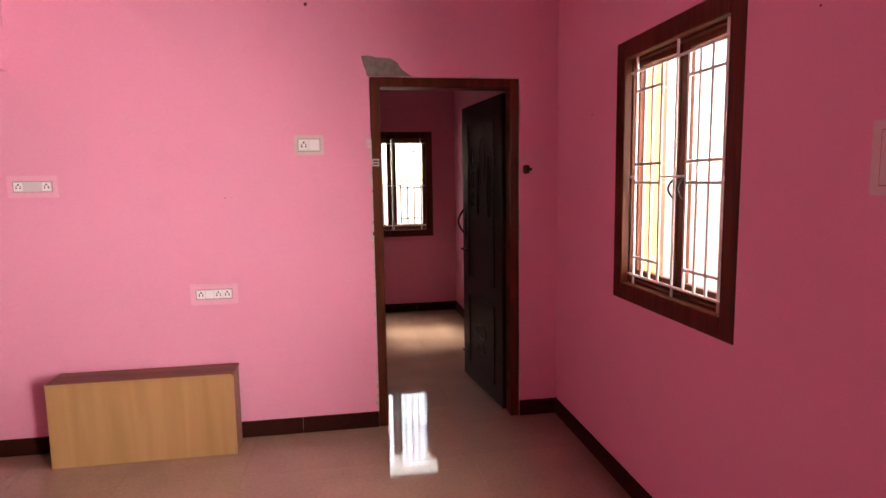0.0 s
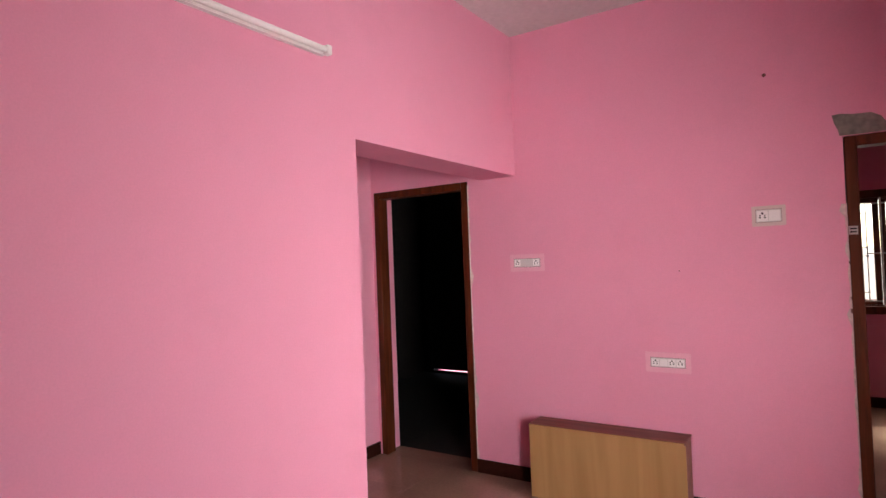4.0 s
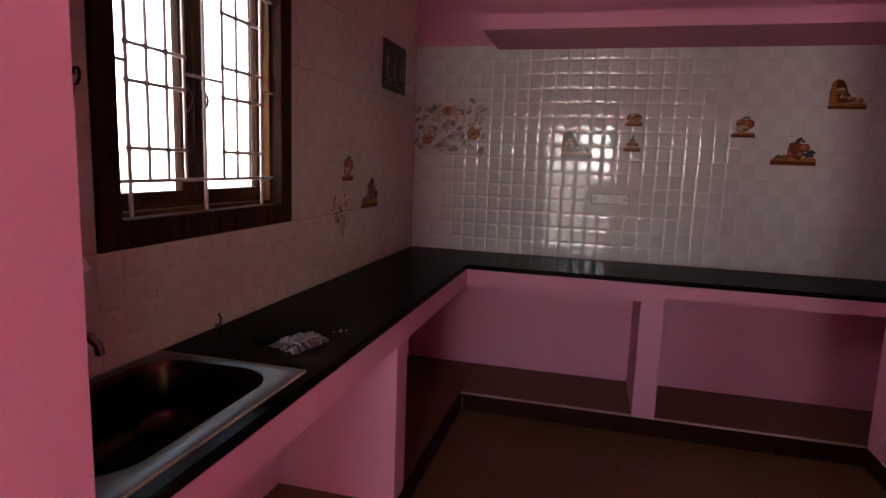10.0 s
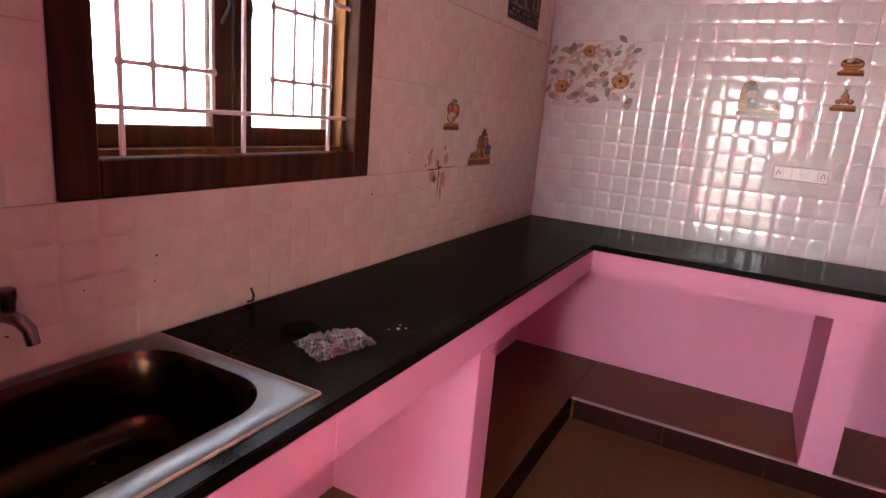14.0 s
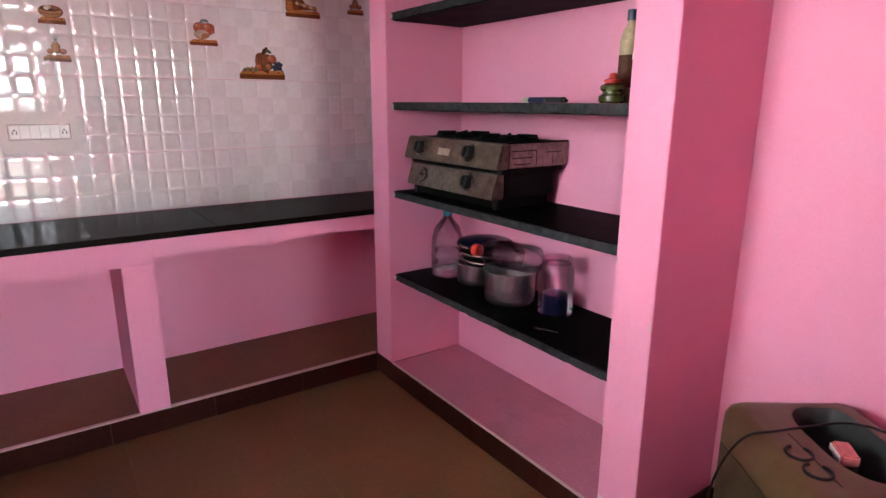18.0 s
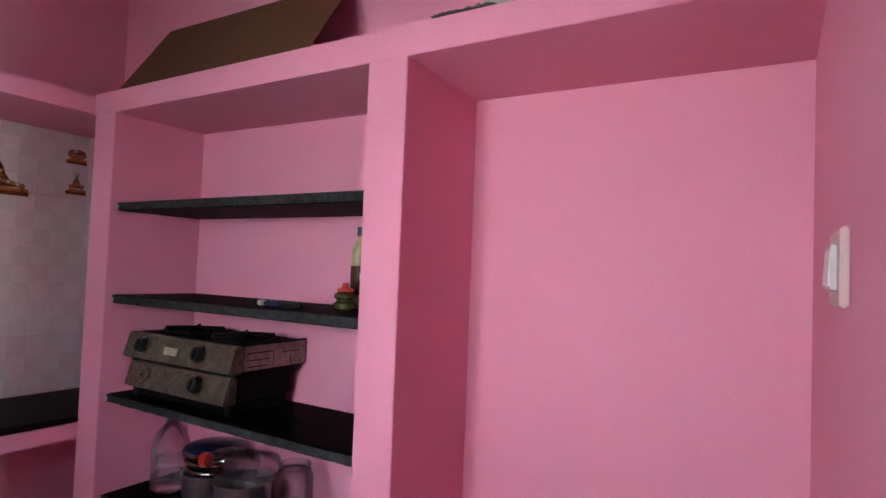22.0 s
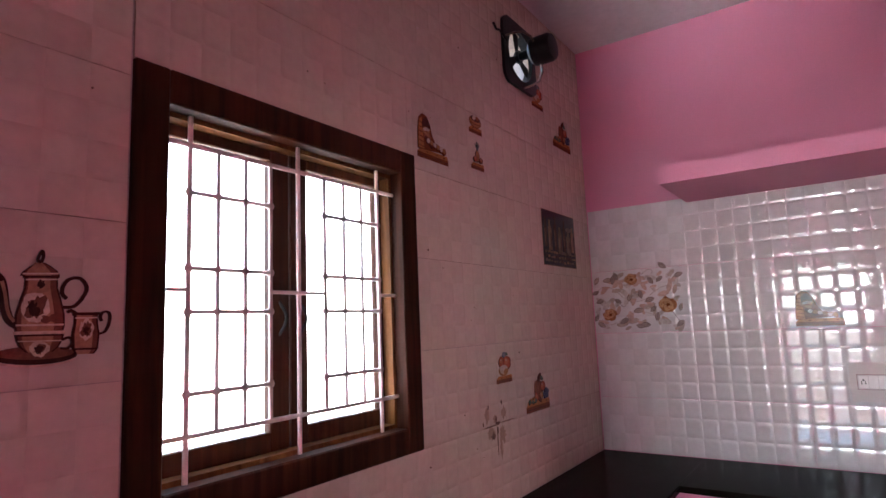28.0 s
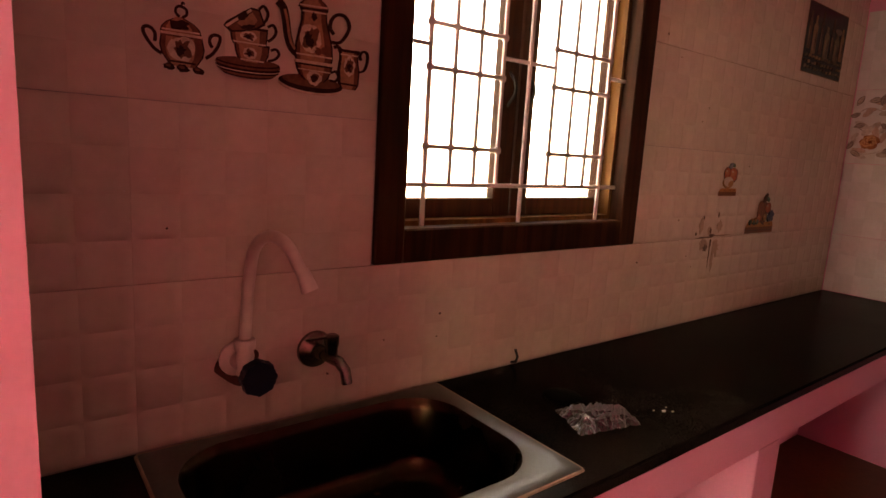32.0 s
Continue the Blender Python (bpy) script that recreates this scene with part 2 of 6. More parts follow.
# near black stands in for the dark room's lack of light
UNLIT_DARK = material("unlit_room_near_black", (0.022, 0.017, 0.015), 0.95, spread=0.3, grain=20, bump=0.4)
EARTH = material("dry_ground", (0.32, 0.25, 0.18), 0.95, spread=0.3, grain=6, stain=0.3)


# ---- building helpers ----
def box(bm, x0, x1, y0, y1, z0, z1):
    vs = [bm.verts.new((x, y, z)) for z in (z0, z1) for y in (y0, y1) for x in (x0, x1)]
    for f in ((0, 2, 3, 1), (4, 5, 7, 6), (0, 1, 5, 4), (2, 6, 7, 3), (0, 4, 6, 2), (1, 3, 7, 5)):
        bm.faces.new([vs[i] for i in f])
    return vs


def soften(bm, r, seg=2):
    bmesh.ops.bevel(bm, geom=bm.edges[:], offset=r, segments=seg, affect="EDGES", clamp_overlap=True)


def part(name, bm, mat, parent=None, label="", smooth=False):
    """Link a bmesh as one mesh object, under a thing or a part."""
    me = bpy.data.meshes.new(name)
    bmesh.ops.recalc_face_normals(bm, faces=bm.faces[:])
    bm.to_mesh(me)
    bm.free()
    me.materials.append(mat)
    if smooth:
        me.shade_smooth()
        me.set_sharp_from_angle(angle=radians(38))
    ob = new(name, me)
    if parent:
        ob.parent = parent
    return tagged(ob, label) if label else ob


def block(name, dims, mat, parent=None, bevel=0.0, label="", seg=2):
    bm = bmesh.new()
    box(bm, *dims)
    if bevel:
        soften(bm, bevel, seg)
    return part(name, bm, mat, parent, label, smooth=bevel > 0)


def thing(name, at, label, category, group="", rz=0.0):
    ob = new(name)
    ob.empty_display_size = 0.05
    ob.matrix_world = pose(*at, 0, 0, rz)
    return tagged(ob, label, category, group)


def structure(ob, label, category):
    return tagged(ob, label, category, "", "structure")


def lathe(bm, profile, seg=24, at=(0, 0, 0), axis="z", scale=(1, 1)):
    """Turn (radius, height) pairs round an axis."""
    rings = []
    for r, h in profile:
        ring = []
        for i in range(seg):
            a = 2 * math.pi * i / seg
            u, v = r * math.cos(a) * scale[0], r * math.sin(a) * scale[1]
            p = {"z": (u, v, h), "y": (u, h, v), "x": (h, u, v)}[axis]
            ring.append(bm.verts.new((at[0] + p[0], at[1] + p[1], at[2] + p[2])))
        rings.append(ring)
    for a, b in zip(rings, rings[1:]):
        for i in range(seg):
            bm.faces.new((a[i], a[(i + 1) % seg], b[(i + 1) % seg], b[i]))
    for ring in (rings[0], rings[-1]):
        bm.faces.new(ring)


def tube(bm, pts, r, seg=8, r1=None):
    """A bent round bar through the points."""
    pts = [Vector(p) for p in pts]
    rings = []
    side = None
    for i, p in enumerate(pts):
        d = (pts[min(i + 1, len(pts) - 1)] - pts[max(i - 1, 0)]).normalized()
        if side is None:
            side = d.orthogonal().normalized()
        side = (side - d * side.dot(d)).normalized()
        up = d.cross(side)
        rr = r if r1 is None else r + (r1 - r) * i / (len(pts) - 1)
        rings.append([bm.verts.new(p + (side * math.cos(2 * math.pi * k / seg) + up * math.sin(2 * math.pi * k / seg)) * rr) for k in range(seg)])
    for a, b in zip(rings, rings[1:]):
        for i in range(seg):
            bm.faces.new((a[i], a[(i + 1) % seg], b[(i + 1) % seg], b[i]))
    bm.faces.new(rings[0])
    bm.faces.new(rings[-1])


def flat(bm, outline, y0, y1):
    """A flat shape in x and z with a thickness in y."""
    a = [bm.verts.new((x, y0, z)) for x, z in outline]
    b = [bm.verts.new((x, y1, z)) for x, z in outline]
    bm.faces.new(a)
    bm.faces.new(b[::-1])
    for i in range(len(a)):
        j = (i + 1) % len(a)
        bm.faces.new((a[i], b[i], b[j], a[j]))


def slab(name, axis, a0, a1, u0, u1, z0, z1, holes, mat, label):
    """A wall across x or y, with openings (u0, u1, z0, z1) right through it."""
    us = sorted({u0, u1, *(v for h in holes for v in h[:2])})
    zs = sorted({z0, z1, *(v for h in holes for v in h[2:])})
    us, zs = [u for u in us if u0 <= u <= u1], [z for z in zs if z0 <= z <= z1]
    solid = lambda i, j: 0 <= i < len(us) - 1 and 0 <= j < len(zs) - 1 and not any(
        h[0] < (us[i] + us[i + 1]) / 2 < h[1] and h[2] < (zs[j] + zs[j + 1]) / 2 < h[3] for h in holes)
    bm = bmesh.new()
    made = {}

    def v(a, u, z):
        key = (a, u, z)
        if key not in made:
            made[key] = bm.verts.new((a, u, z) if axis == "x" else (u, a, z))
        return made[key]

    for i in range(len(us) - 1):
        for j in range(len(zs) - 1):
            if not solid(i, j):
                continue
            (p, q), (r, s) = us[i:i + 2], zs[j:j + 2]
            for a in (a0, a1):
                bm.faces.new((v(a, p, r), v(a, q, r), v(a, q, s), v(a, p, s)))
            for near, (e, f) in (((i - 1, j), ((p, r), (p, s))), ((i + 1, j), ((q, r), (q, s))), ((i, j - 1), ((p, r), (q, r))), ((i, j + 1), ((p, s), (q, s)))):
                if not solid(*near):
                    bm.faces.new((v(a0, *e), v(a1, *e), v(a1, *f), v(a0, *f)))
    return structure(part(name, bm, mat), label, "wall")

# ---- plan: the hall lies east (x > 0), the kitchen west (x < -0.26), bedrooms to the north ----
HALL_N, HALL_E, HALL_S = 3.26, 3.02, -1.57
KW, KS, KN, KE = -3.508, -1.560, 1.48, -0.275
TOP_H, TOP_K = 3.08, 3.15

slab("wall_hall_west", "x", KE, 0.0, HALL_S - 0.23, HALL_N, 0, TOP_H, [(-0.934, 0.010, -1, 2.111), (1.611, 3.3, -1, 2.105)], PINK, "pink painted wall with an open kitchen doorway")
slab("wall_hall_north", "y", HALL_N, 3.49, -1.42, 3.25, 0, TOP_H, [(1.88, 2.775, -1, 2.10), (-1.275, -0.385, -1, 2.11)], PINK, "pink painted wall with two wooden doorways")
slab("wall_hall_east", "x", HALL_E, 3.25, HALL_S, HALL_N, 0, TOP_H, [(1.548, 2.462, 0.922, 2.12), (-1.15, -0.12, -1, 2.13)], PINK, "pink painted wall with a grilled window and the open entrance")
slab("wall_hall_south", "y", HALL_S - 0.23, HALL_S, 0.0, 3.25, 0, TOP_H, [], PINK, "plain pink painted wall")
bm = bmesh.new()
lean = [[bm.verts.new((x, y, z)) for x, y in ((KE - 0.001, 0.012), (KE - 0.049, KN - 0.001), (KE + 0.01, KN - 0.001), (KE + 0.01, 0.012))] for z in (0.0, TOP_K - 0.002)]
bm.faces.new(lean[0]), bm.faces.new(lean[1])
for i in range(4):
    bm.faces.new((lean[0][i], lean[0][(i + 1) % 4], lean[1][(i + 1) % 4], lean[1][i]))
structure(part("wall_kitchen_east", bm, PINK), "pink painted kitchen wall beside the niche, wedge-shaped to fit the camera's view", "wall")
slab("wall_passage_west", "x", -1.42, -1.30, 1.611, HALL_N, 0, TOP_H, [], PINK, "pink painted wall at the end of the passage")
slab("wall_kitchen_north", "y", KN, 1.611, KW - 0.23, KE, 0, TOP_K, [], PINK, "pink painted kitchen wall above and behind the shelves")
slab("wall_kitchen_west", "x", KW - 0.23, KW, KS, KN, 0, TOP_K, [], PINK, "pink painted kitchen wall with white tiles on its lower part")
slab("wall_kitchen_south", "y", KS - 0.23, KS, KW - 0.23, KE, 0, TOP_K, [(-1.866, -0.911, 1.188, 2.162), (-2.836, -2.604, 2.719, 2.951)], JOINT, "fully tiled kitchen wall with a window and a fan hole")
slab("wall_bedroom_east", "x", 2.95, 3.25, 3.49, 6.42, 0, TOP_H, [], PINK, "pink painted bedroom wall")
slab("wall_bedroom_north", "y", 6.42, 6.65, -3.2, 3.25, 0, TOP_H, [(1.77, 2.69, 0.877, 2.055), (-2.83, -2.24, 0.012, 2.0)], PINK, "pink painted bedroom wall with a window")
slab("wall_bedroom_west", "x", 0.35, 0.60, 3.49, 6.42, 0, TOP_H, [], PINK, "pink painted wall between the bedrooms")
slab("wall_store_west", "x", -3.2, -2.97, 3.49, 6.42, 0, TOP_H, [], UNLIT_DARK, "wall of the dark room, coloured near black for its darkness")
slab("wall_store_east", "x", 0.22, 0.346, 3.492, 6.418, 0, TOP_H, [], UNLIT_DARK, "wall of the dark room, coloured near black for its darkness")
slab("wall_store_north", "y", 6.30, 6.418, -2.968, 0.218, 0, TOP_H - 0.002, [(-2.83, -2.24, 0.012, 2.0)], UNLIT_DARK, "wall of the dark room with a light gap, coloured near black for its darkness")
slab("wall_store_south", "y", 3.26, 3.49, -3.2, -1.42, 0, TOP_H, [], UNLIT_DARK, "wall of the dark room, coloured near black for its darkness")


structure(block("door_3", (-2.83, -2.24, 6.302, 6.318, 0.050, 2.0), UNLIT_DARK), "closed back door with daylight under it, coloured near black like its room", "door")
structure(block("door_sill", (-2.83, -2.24, 6.300, 6.32, 0.0, 0.034), UNLIT_DARK), "door sill, coloured near black like its room", "sill")


def ceiling(name, x0, x1, y0, y1, z, label):
    return structure(block(name, (x0, x1, y0, y1, z, z + 0.12), CEIL), label, "ceiling")


ceiling("ceiling_hall", -1.42, 3.25, HALL_S - 0.23, 6.65, TOP_H, "pale grey whitewashed ceiling")
ceiling("ceiling_store", -3.2, -1.42, 3.26, 6.65, TOP_H, "pale grey whitewashed ceiling of the dark room")
bm = bmesh.new()
box(bm, KW - 0.23, KE, KS - 0.23, 1.611, TOP_K + 0.075, TOP_K + 0.19)
structure(part("ceiling_kitchen", bm, CEIL), "pale grey whitewashed kitchen ceiling", "ceiling")
bm = bmesh.new()
box(bm, KW, KE, KS, KN, TOP_K, TOP_K + 0.075)
structure(part("ceiling_kitchen_lining", bm, CEIL), "grey whitewashed ceiling of the kitchen", "ceiling")

# ground outside, one sheet to the horizon
bm = bmesh.new()
box(bm, -600, 600, -600, 600, -0.6, -0.30)
structure(part("ground", bm, EARTH), "dry earth ground outside the house", "ground")
block_house = thing("neighbour_house", (4.0, 5.2, -0.3), "sunlit beige painted wall of the neighbouring house", "house")
bm = bmesh.new()
box(bm, -0.69, 0.40, -0.8, 4.0, 0, 4.2)
part("wall", bm, BEIGE, block_house)

# the hall window's outer reveal has the outside's beige paint
reveal = structure(new("trim"), "beige painted outer reveal of the hall window", "trim")
for d in ((3.142, 3.25, 2.456, 2.4618, 0.928, 2.114), (3.142, 3.25, 1.5482, 1.554, 0.928, 2.114), (3.142, 3.25, 1.548, 2.462, 0.9222, 0.928), (3.142, 3.25, 1.548, 2.462, 2.114, 2.1198)):
    block("reveal_render", d, REVEAL, reveal)

# floor bed below the tiles
structure(block("floor", (-3.74, 3.25, -1.80, 6.65, -0.30, -0.012), GROUT), "brown glazed tile floor with fine joints", "floor")


def skirting(name, dims, label="dark maroon tile skirting along the wall"):
    """A row of skirting tiles on a mortar bed, with fine upright joints."""
    x0, x1, y0, y1, z0, z1 = dims
    row = structure(new(name), label, "baseboard")
    along_x = x1 - x0 > y1 - y0
    a, b = (x0, x1) if along_x else (y0, y1)
    count = max(1, round((b - a) / 0.46))
    for k in range(count):
        p, q = a + (b - a) * k / count + (0.0008 if k else 0), a + (b - a) * (k + 1) / count - (0.0008 if k < count - 1 else 0)
        block("tile", (p, q, y0, y1, z0, z1) if along_x else (x0, x1, p, q, z0, z1), SKIRT, row, 0.0025, seg=1)
    return row


S = 0.012
skirting("baseboard", (-0.385 + 0.0, 1.88, HALL_N - S, HALL_N, 0, 0.098))
skirting("baseboard", (2.775, HALL_E, HALL_N - S, HALL_N, 0, 0.098))
skirting("baseboard", (HALL_E - S, HALL_E, -0.12, HALL_N - S, 0, 0.098))
skirting("baseboard", (HALL_E - S, HALL_E, HALL_S, -1.15, 0, 0.098))
skirting("baseboard", (S, HALL_E - S, HALL_S, HALL_S + S, 0, 0.098))
skirting("baseboard", (0, S, 0.010, 1.611, 0, 0.098))
skirting("baseboard", (0, S, HALL_S, -0.934, 0, 0.098))
skirting("baseboard", (-1.30, -1.30 + S, 1.611, HALL_N, 0, 0.098))
skirting("baseboard", (0.60, 2.95, 6.42 - S, 6.42, 0, 0.098))
skirting("baseboard", (2.95 - S, 2.95, 3.49, 6.42 - S, 0, 0.098))

# ---- windows ----
def window(name, m, width, height, deep, face, label, handles=True, grille=True, label_grille="pinkish white welded window grille", bars=None, stile=0.05, wood=WOOD, thin=0.005, lip=None):
    """A wooden window seen from inside: x to the right, z up from the sill, y out of the room; the frame lies in the opening."""
    win = structure(new(name), label, "window")
    win.empty_display_size = 0.05
    f = face
    frame_ob = None
    bm = bmesh.new()
    for d in ((0, f, -0.004, deep, 0, height), (width - f, width, -0.004, deep, 0, height), (f, width - f, -0.004, deep, 0, f), (f, width - f, -0.004, deep, height - f, height)):
        box(bm, *d)
    soften(bm, 0.004, 1)
    frame_ob = part("window_frame", bm, wood, win, "dark brown wooden frame")
    # a lip inside the frame
    bm = bmesh.new()
    e = f + 0.012
    for d in ((f, e, deep * 0.35, deep, f, height - f), (width - e, width - f, deep * 0.35, deep, f, height - f), (e, width - e, deep * 0.35, deep, f, e), (e, width - e, deep * 0.35, deep, height - e, height - f)):
        box(bm, *d)
    part("rebate", bm, lip or wood, frame_ob)
    # two glazed casements
    half = width / 2
    for x0, x1, hx in ((e, half - 0.002, half - 0.035), (half + 0.002, width - e, half + 0.035)):
        sash = new("casement")
        sash.parent = win
        s0, s1, y0, y1 = stile, 0.05, deep - 0.045, deep - 0.012
        sl, sr = (0.022, s0) if x0 < half - 0.1 else (s0, 0.022)
        bm = bmesh.new()
        for d in ((x0, x0 + sl, y0, y1, e, height - e), (x1 - sr, x1, y0, y1, e, height - e), (x0 + sl, x1 - sr, y0, y1, e, e + s1), (x0 + sl, x1 - sr, y0, y1, height - e - 0.03, height - e)):
            box(bm, *d)
        soften(bm, 0.003, 1)
        part("casement_rails", bm, wood, sash)
        pane = block("pane", (x0 + sl, x1 - sr, (y0 + y1) / 2 - 0.002, (y0 + y1) / 2 + 0.002, e + s1, height - e - 0.03), GLASS, sash, label="clear glass pane")
        pane.visible_shadow = False
        if handles:
            bm = bmesh.new()
            hz = height * 0.44
            arc = [(hx, y0 + 0.004 - 0.03 * math.sin(math.pi * k / 10), hz - 0.045 + 0.09 * k / 10) for k in range(11)]
            tube(bm, arc, 0.0045, 6)
            part("handle", bm, DARK, sash, "curved black pull handle", smooth=True)
    if grille:
        g = new("grille")
        g.parent = win
        tagged(g, label_grille)
        y = deep * 0.30
        w0, w1 = f, width - f
        W = w1 - w0
        zb, zt = bars["z"]
        at = lambda u: w0 + W * u

        def bar(nm, a, b, r):
            bm = bmesh.new()
            box(bm, min(a[0], b[0]) - r, max(a[0], b[0]) + r, y - r * 0.8, y + r * 0.8, min(a[1], b[1]) - r, max(a[1], b[1]) + r)
            soften(bm, r * 0.4, 1)
            part(nm, bm, BAR, g)

        first, second = bars["first"], bars["second"]
        for u in (first[0], bars["middle"], second[3]):
            bar("upright", (at(u), f + 0.004), (at(u), height - f - 0.004), 0.0058)
        for z in (zb, zt):
            bar("cross_bar", (w0 + 0.002, z), (w1 - 0.002, z), 0.0055)
        zm = zb + (zt - zb) * 0.49
        for a, b in ((0.0, first[0]), (first[3], second[0]), (second[3], 1.0)):
            bar("short_bar", (at(a), zm), (at(b), zm), 0.0048)
        for us, skip in ((first, 0), (second, 3)):
            for k in range(4):
                if k != skip:
                    bar("thin_upright", (at(us[k]), zb), (at(us[k]), zt), thin)
            for q in bars["rails"]:
                z = zt - (zt - zb) * q
                bar("thin_rail", (at(us[0]), z), (at(us[3]), z), thin)
                # welded corners, rounded by the paint
                for k in range(4):
                    bm = bmesh.new()
                    lathe(bm, [(0.0105, -0.003), (0.0115, 0.0), (0.0105, 0.003)], 10, (at(us[k]), y, z), "y")
                    part("weld", bm, BAR, g)
    win.matrix_world = m
    return win


# inside view: x of the window runs to the viewer's right
HALL_BARS = {"z": (0.123, 1.051), "first": (0.076, 0.175, 0.265, 0.363), "middle": 0.515, "second": (0.625, 0.725, 0.825, 0.93), "rails": (0.095, 0.448, 0.537, 0.909)}
KITCHEN_BARS = {"z": (0.176, 0.826), "first": (0.091, 0.184, 0.28, 0.375), "middle": 0.492, "second": (0.614, 0.711, 0.806, 0.901), "rails": (0.168, 0.435, 0.586, 0.862)}
window("window_1", pose(HALL_E, 2.462, 0.922, 0, 0, -90), 0.914, 1.198, 0.10, 0.082, "brown wooden hall window with a pinkish grille, shut", bars=HALL_BARS, stile=0.045, thin=0.0062)
window("window_2", pose(-0.911, -1.552, 1.188, 0, 0, 180), 0.955, 0.974, 0.125, 0.078, "brown wooden kitchen window with a pinkish grille, shut", bars=KITCHEN_BARS, stile=0.062, wood=KWOOD, thin=0.0052, lip=LITWOOD)
window("window_3", pose(1.77, 6.42, 0.877), 0.92, 1.178, 0.10, 0.075, "brown wooden bedroom window with a grille, shut", handles=False, bars=HALL_BARS)


# ---- doors ----
def door_frame(name, x0, x1, top, y0, y1, face, label):
    d = structure(new(name), label, "door frame")
    for nm, dims in (("jamb", (x0, x0 + face, y0, y1, 0, top)), ("jamb", (x1 - face, x1, y0, y1, 0, top)), ("head", (x0 + face, x1 - face, y0, y1, top - face, top))):
        block(nm, dims, WOOD, d, bevel=0.004, seg=1)
    return d


door_frame("door_1", 1.884, 2.771, 2.097, HALL_N - 0.006, HALL_N + 0.10, 0.055, "reddish brown wooden door frame with rough plaster edges")
door_frame("door_2", -1.272, -0.388, 2.107, HALL_N - 0.006, HALL_N + 0.10, 0.055, "reddish brown wooden door frame of the dark room")

# the open leaf of the first door
leaf = thing("door_leaf", (2.712, HALL_N + 0.105, 0.0), "nearly black carved wooden door leaf, standing open", "door", rz=97)
block("panel", (0, 0.80, -0.018, 0.018, 0.006, 2.03), LEAF, leaf, bevel=0.003)
for x0, x1, z0, z1 in ((0.13, 0.66, 0.12, 0.66), (0.13, 0.66, 0.78, 1.90)):
    bm = bmesh.new()
    for a, b, c, d in ((x0, x0 + 0.022, z0, z1), (x1 - 0.022, x1, z0, z1), (x0 + 0.022, x1 - 0.022, z0, z0 + 0.022), (x0 + 0.022, x1 - 0.022, z1 - 0.022, z1)):
        box(bm, a, b, 0.018, 0.026, c, d)
    soften(bm, 0.004, 2)
    part("carved_moulding", bm, LEAF, leaf, smooth=True)
for x, z, rx, rz in ((0.56, 1.66, 0.028, 0.07), (0.56, 1.50, 0.026, 0.06), (0.56, 1.36, 0.022, 0.05), (0.36, 1.62, 0.05, 0.16), (0.24, 1.45, 0.02, 0.20), (0.45, 1.42, 0.018, 0.16), (0.40, 0.42, 0.10, 0.05), (0.40, 0.30, 0.07, 0.04)):
    bm = bmesh.new()
    ring = [(x + rx * math.cos(2 * math.pi * k / 20), 0.02, z + rz * math.sin(2 * math.pi * k / 20)) for k in range(21)]
    tube(bm, ring, 0.006, 6)
    part("carved_ring", bm, LEAF, leaf, smooth=True)
bm = bmesh.new()
tube(bm, [(0.755, 0.018 + 0.05 * math.sin(math.pi * k / 12), 1.10 + 0.19 * k / 12) for k in range(13)], 0.008, 8)
part("pull_handle", bm, DARK, leaf, "curved dark pull handle", smooth=True)
block("handle_plate", (0.725, 0.785, 0.018, 0.022, 1.06, 1.33), DARK, leaf, bevel=0.002)
for z in (0.98, 0.20):
    bm = bmesh.new()
    tube(bm, [(0.69, 0.028, z), (0.81, 0.028, z)], 0.007, 8)
    tube(bm, [(0.73, 0.028, z), (0.73, 0.05, z + 0.01)], 0.005, 6)
    part("bolt", bm, DARK, leaf, "dark sliding bolt", smooth=True)

# ---- kitchen masonry ----
EDGE = material("worn_slate_edge", (0.040, 0.044, 0.045), 0.75, grain=60, stain=28, other=(0.003, 0.003, 0.003), bump=0.5, spec=0.2)
def masonry(name, dims, mat, label, category, bevel=0.002):
    return structure(block(name, dims, mat, bevel=bevel), label, category)


# raised plinth under the worktop, shelf bay floor
masonry("plinth", (KW, -2.966, -1.0555, KN, 0, 0.10), KFLOOR, "brown tiled plinth below the worktop", "plinth", 0.003)
masonry("plinth", (KW, KE, KS, -1.056, 0, 0.10), KFLOOR, "brown tiled plinth below the worktop and sink", "plinth", 0.003)
masonry("shelf_bay_floor", (-2.80, -1.46, 1.067, KN, 0, 0.10), DUSTY_SHADED_PINK, "pink painted raised floor of the shelf bay, dusty and stained, darkened for the shelf's shade", "plinth", 0.003)
skirting("baseboard", (-2.966, -2.952, -1.03, 1.053, 0, 0.10), "dark maroon tile facing of the plinth")
skirting("baseboard", (-2.952, KE, -1.056, -1.042, 0, 0.10), "dark maroon tile facing of the plinth")
skirting("baseboard", (-2.952, -1.32, 1.053, 1.067, 0, 0.10), "dark maroon tile facing of the shelf bay")
skirting("baseboard", (-1.32, -1.308, 1.053, KN - 0.012, 0, 0.10))
skirting("baseboard", (-1.32, KE - 0.05, KN - 0.012, KN, 0, 0.10))
side = skirting("baseboard", (-0.012, 0.0, 0.0, 1.45, 0, 0.10))
side.matrix_world = pose(KE - 0.001, 0.014, 0, 0, 0, math.degrees(math.atan(0.048 / 1.467)))
structure(block("trim", (-2.972, -2.949, -1.045, 1.05, 0.10, 0.106), CREAM, bevel=0.002, seg=1), "pale mortar edge along the plinth", "trim")
structure(block("wall_panel", (KW, KE, KS, KS + 0.006, 0.10, 0.752), PINK), "pink painted wall below the worktop", "wall")
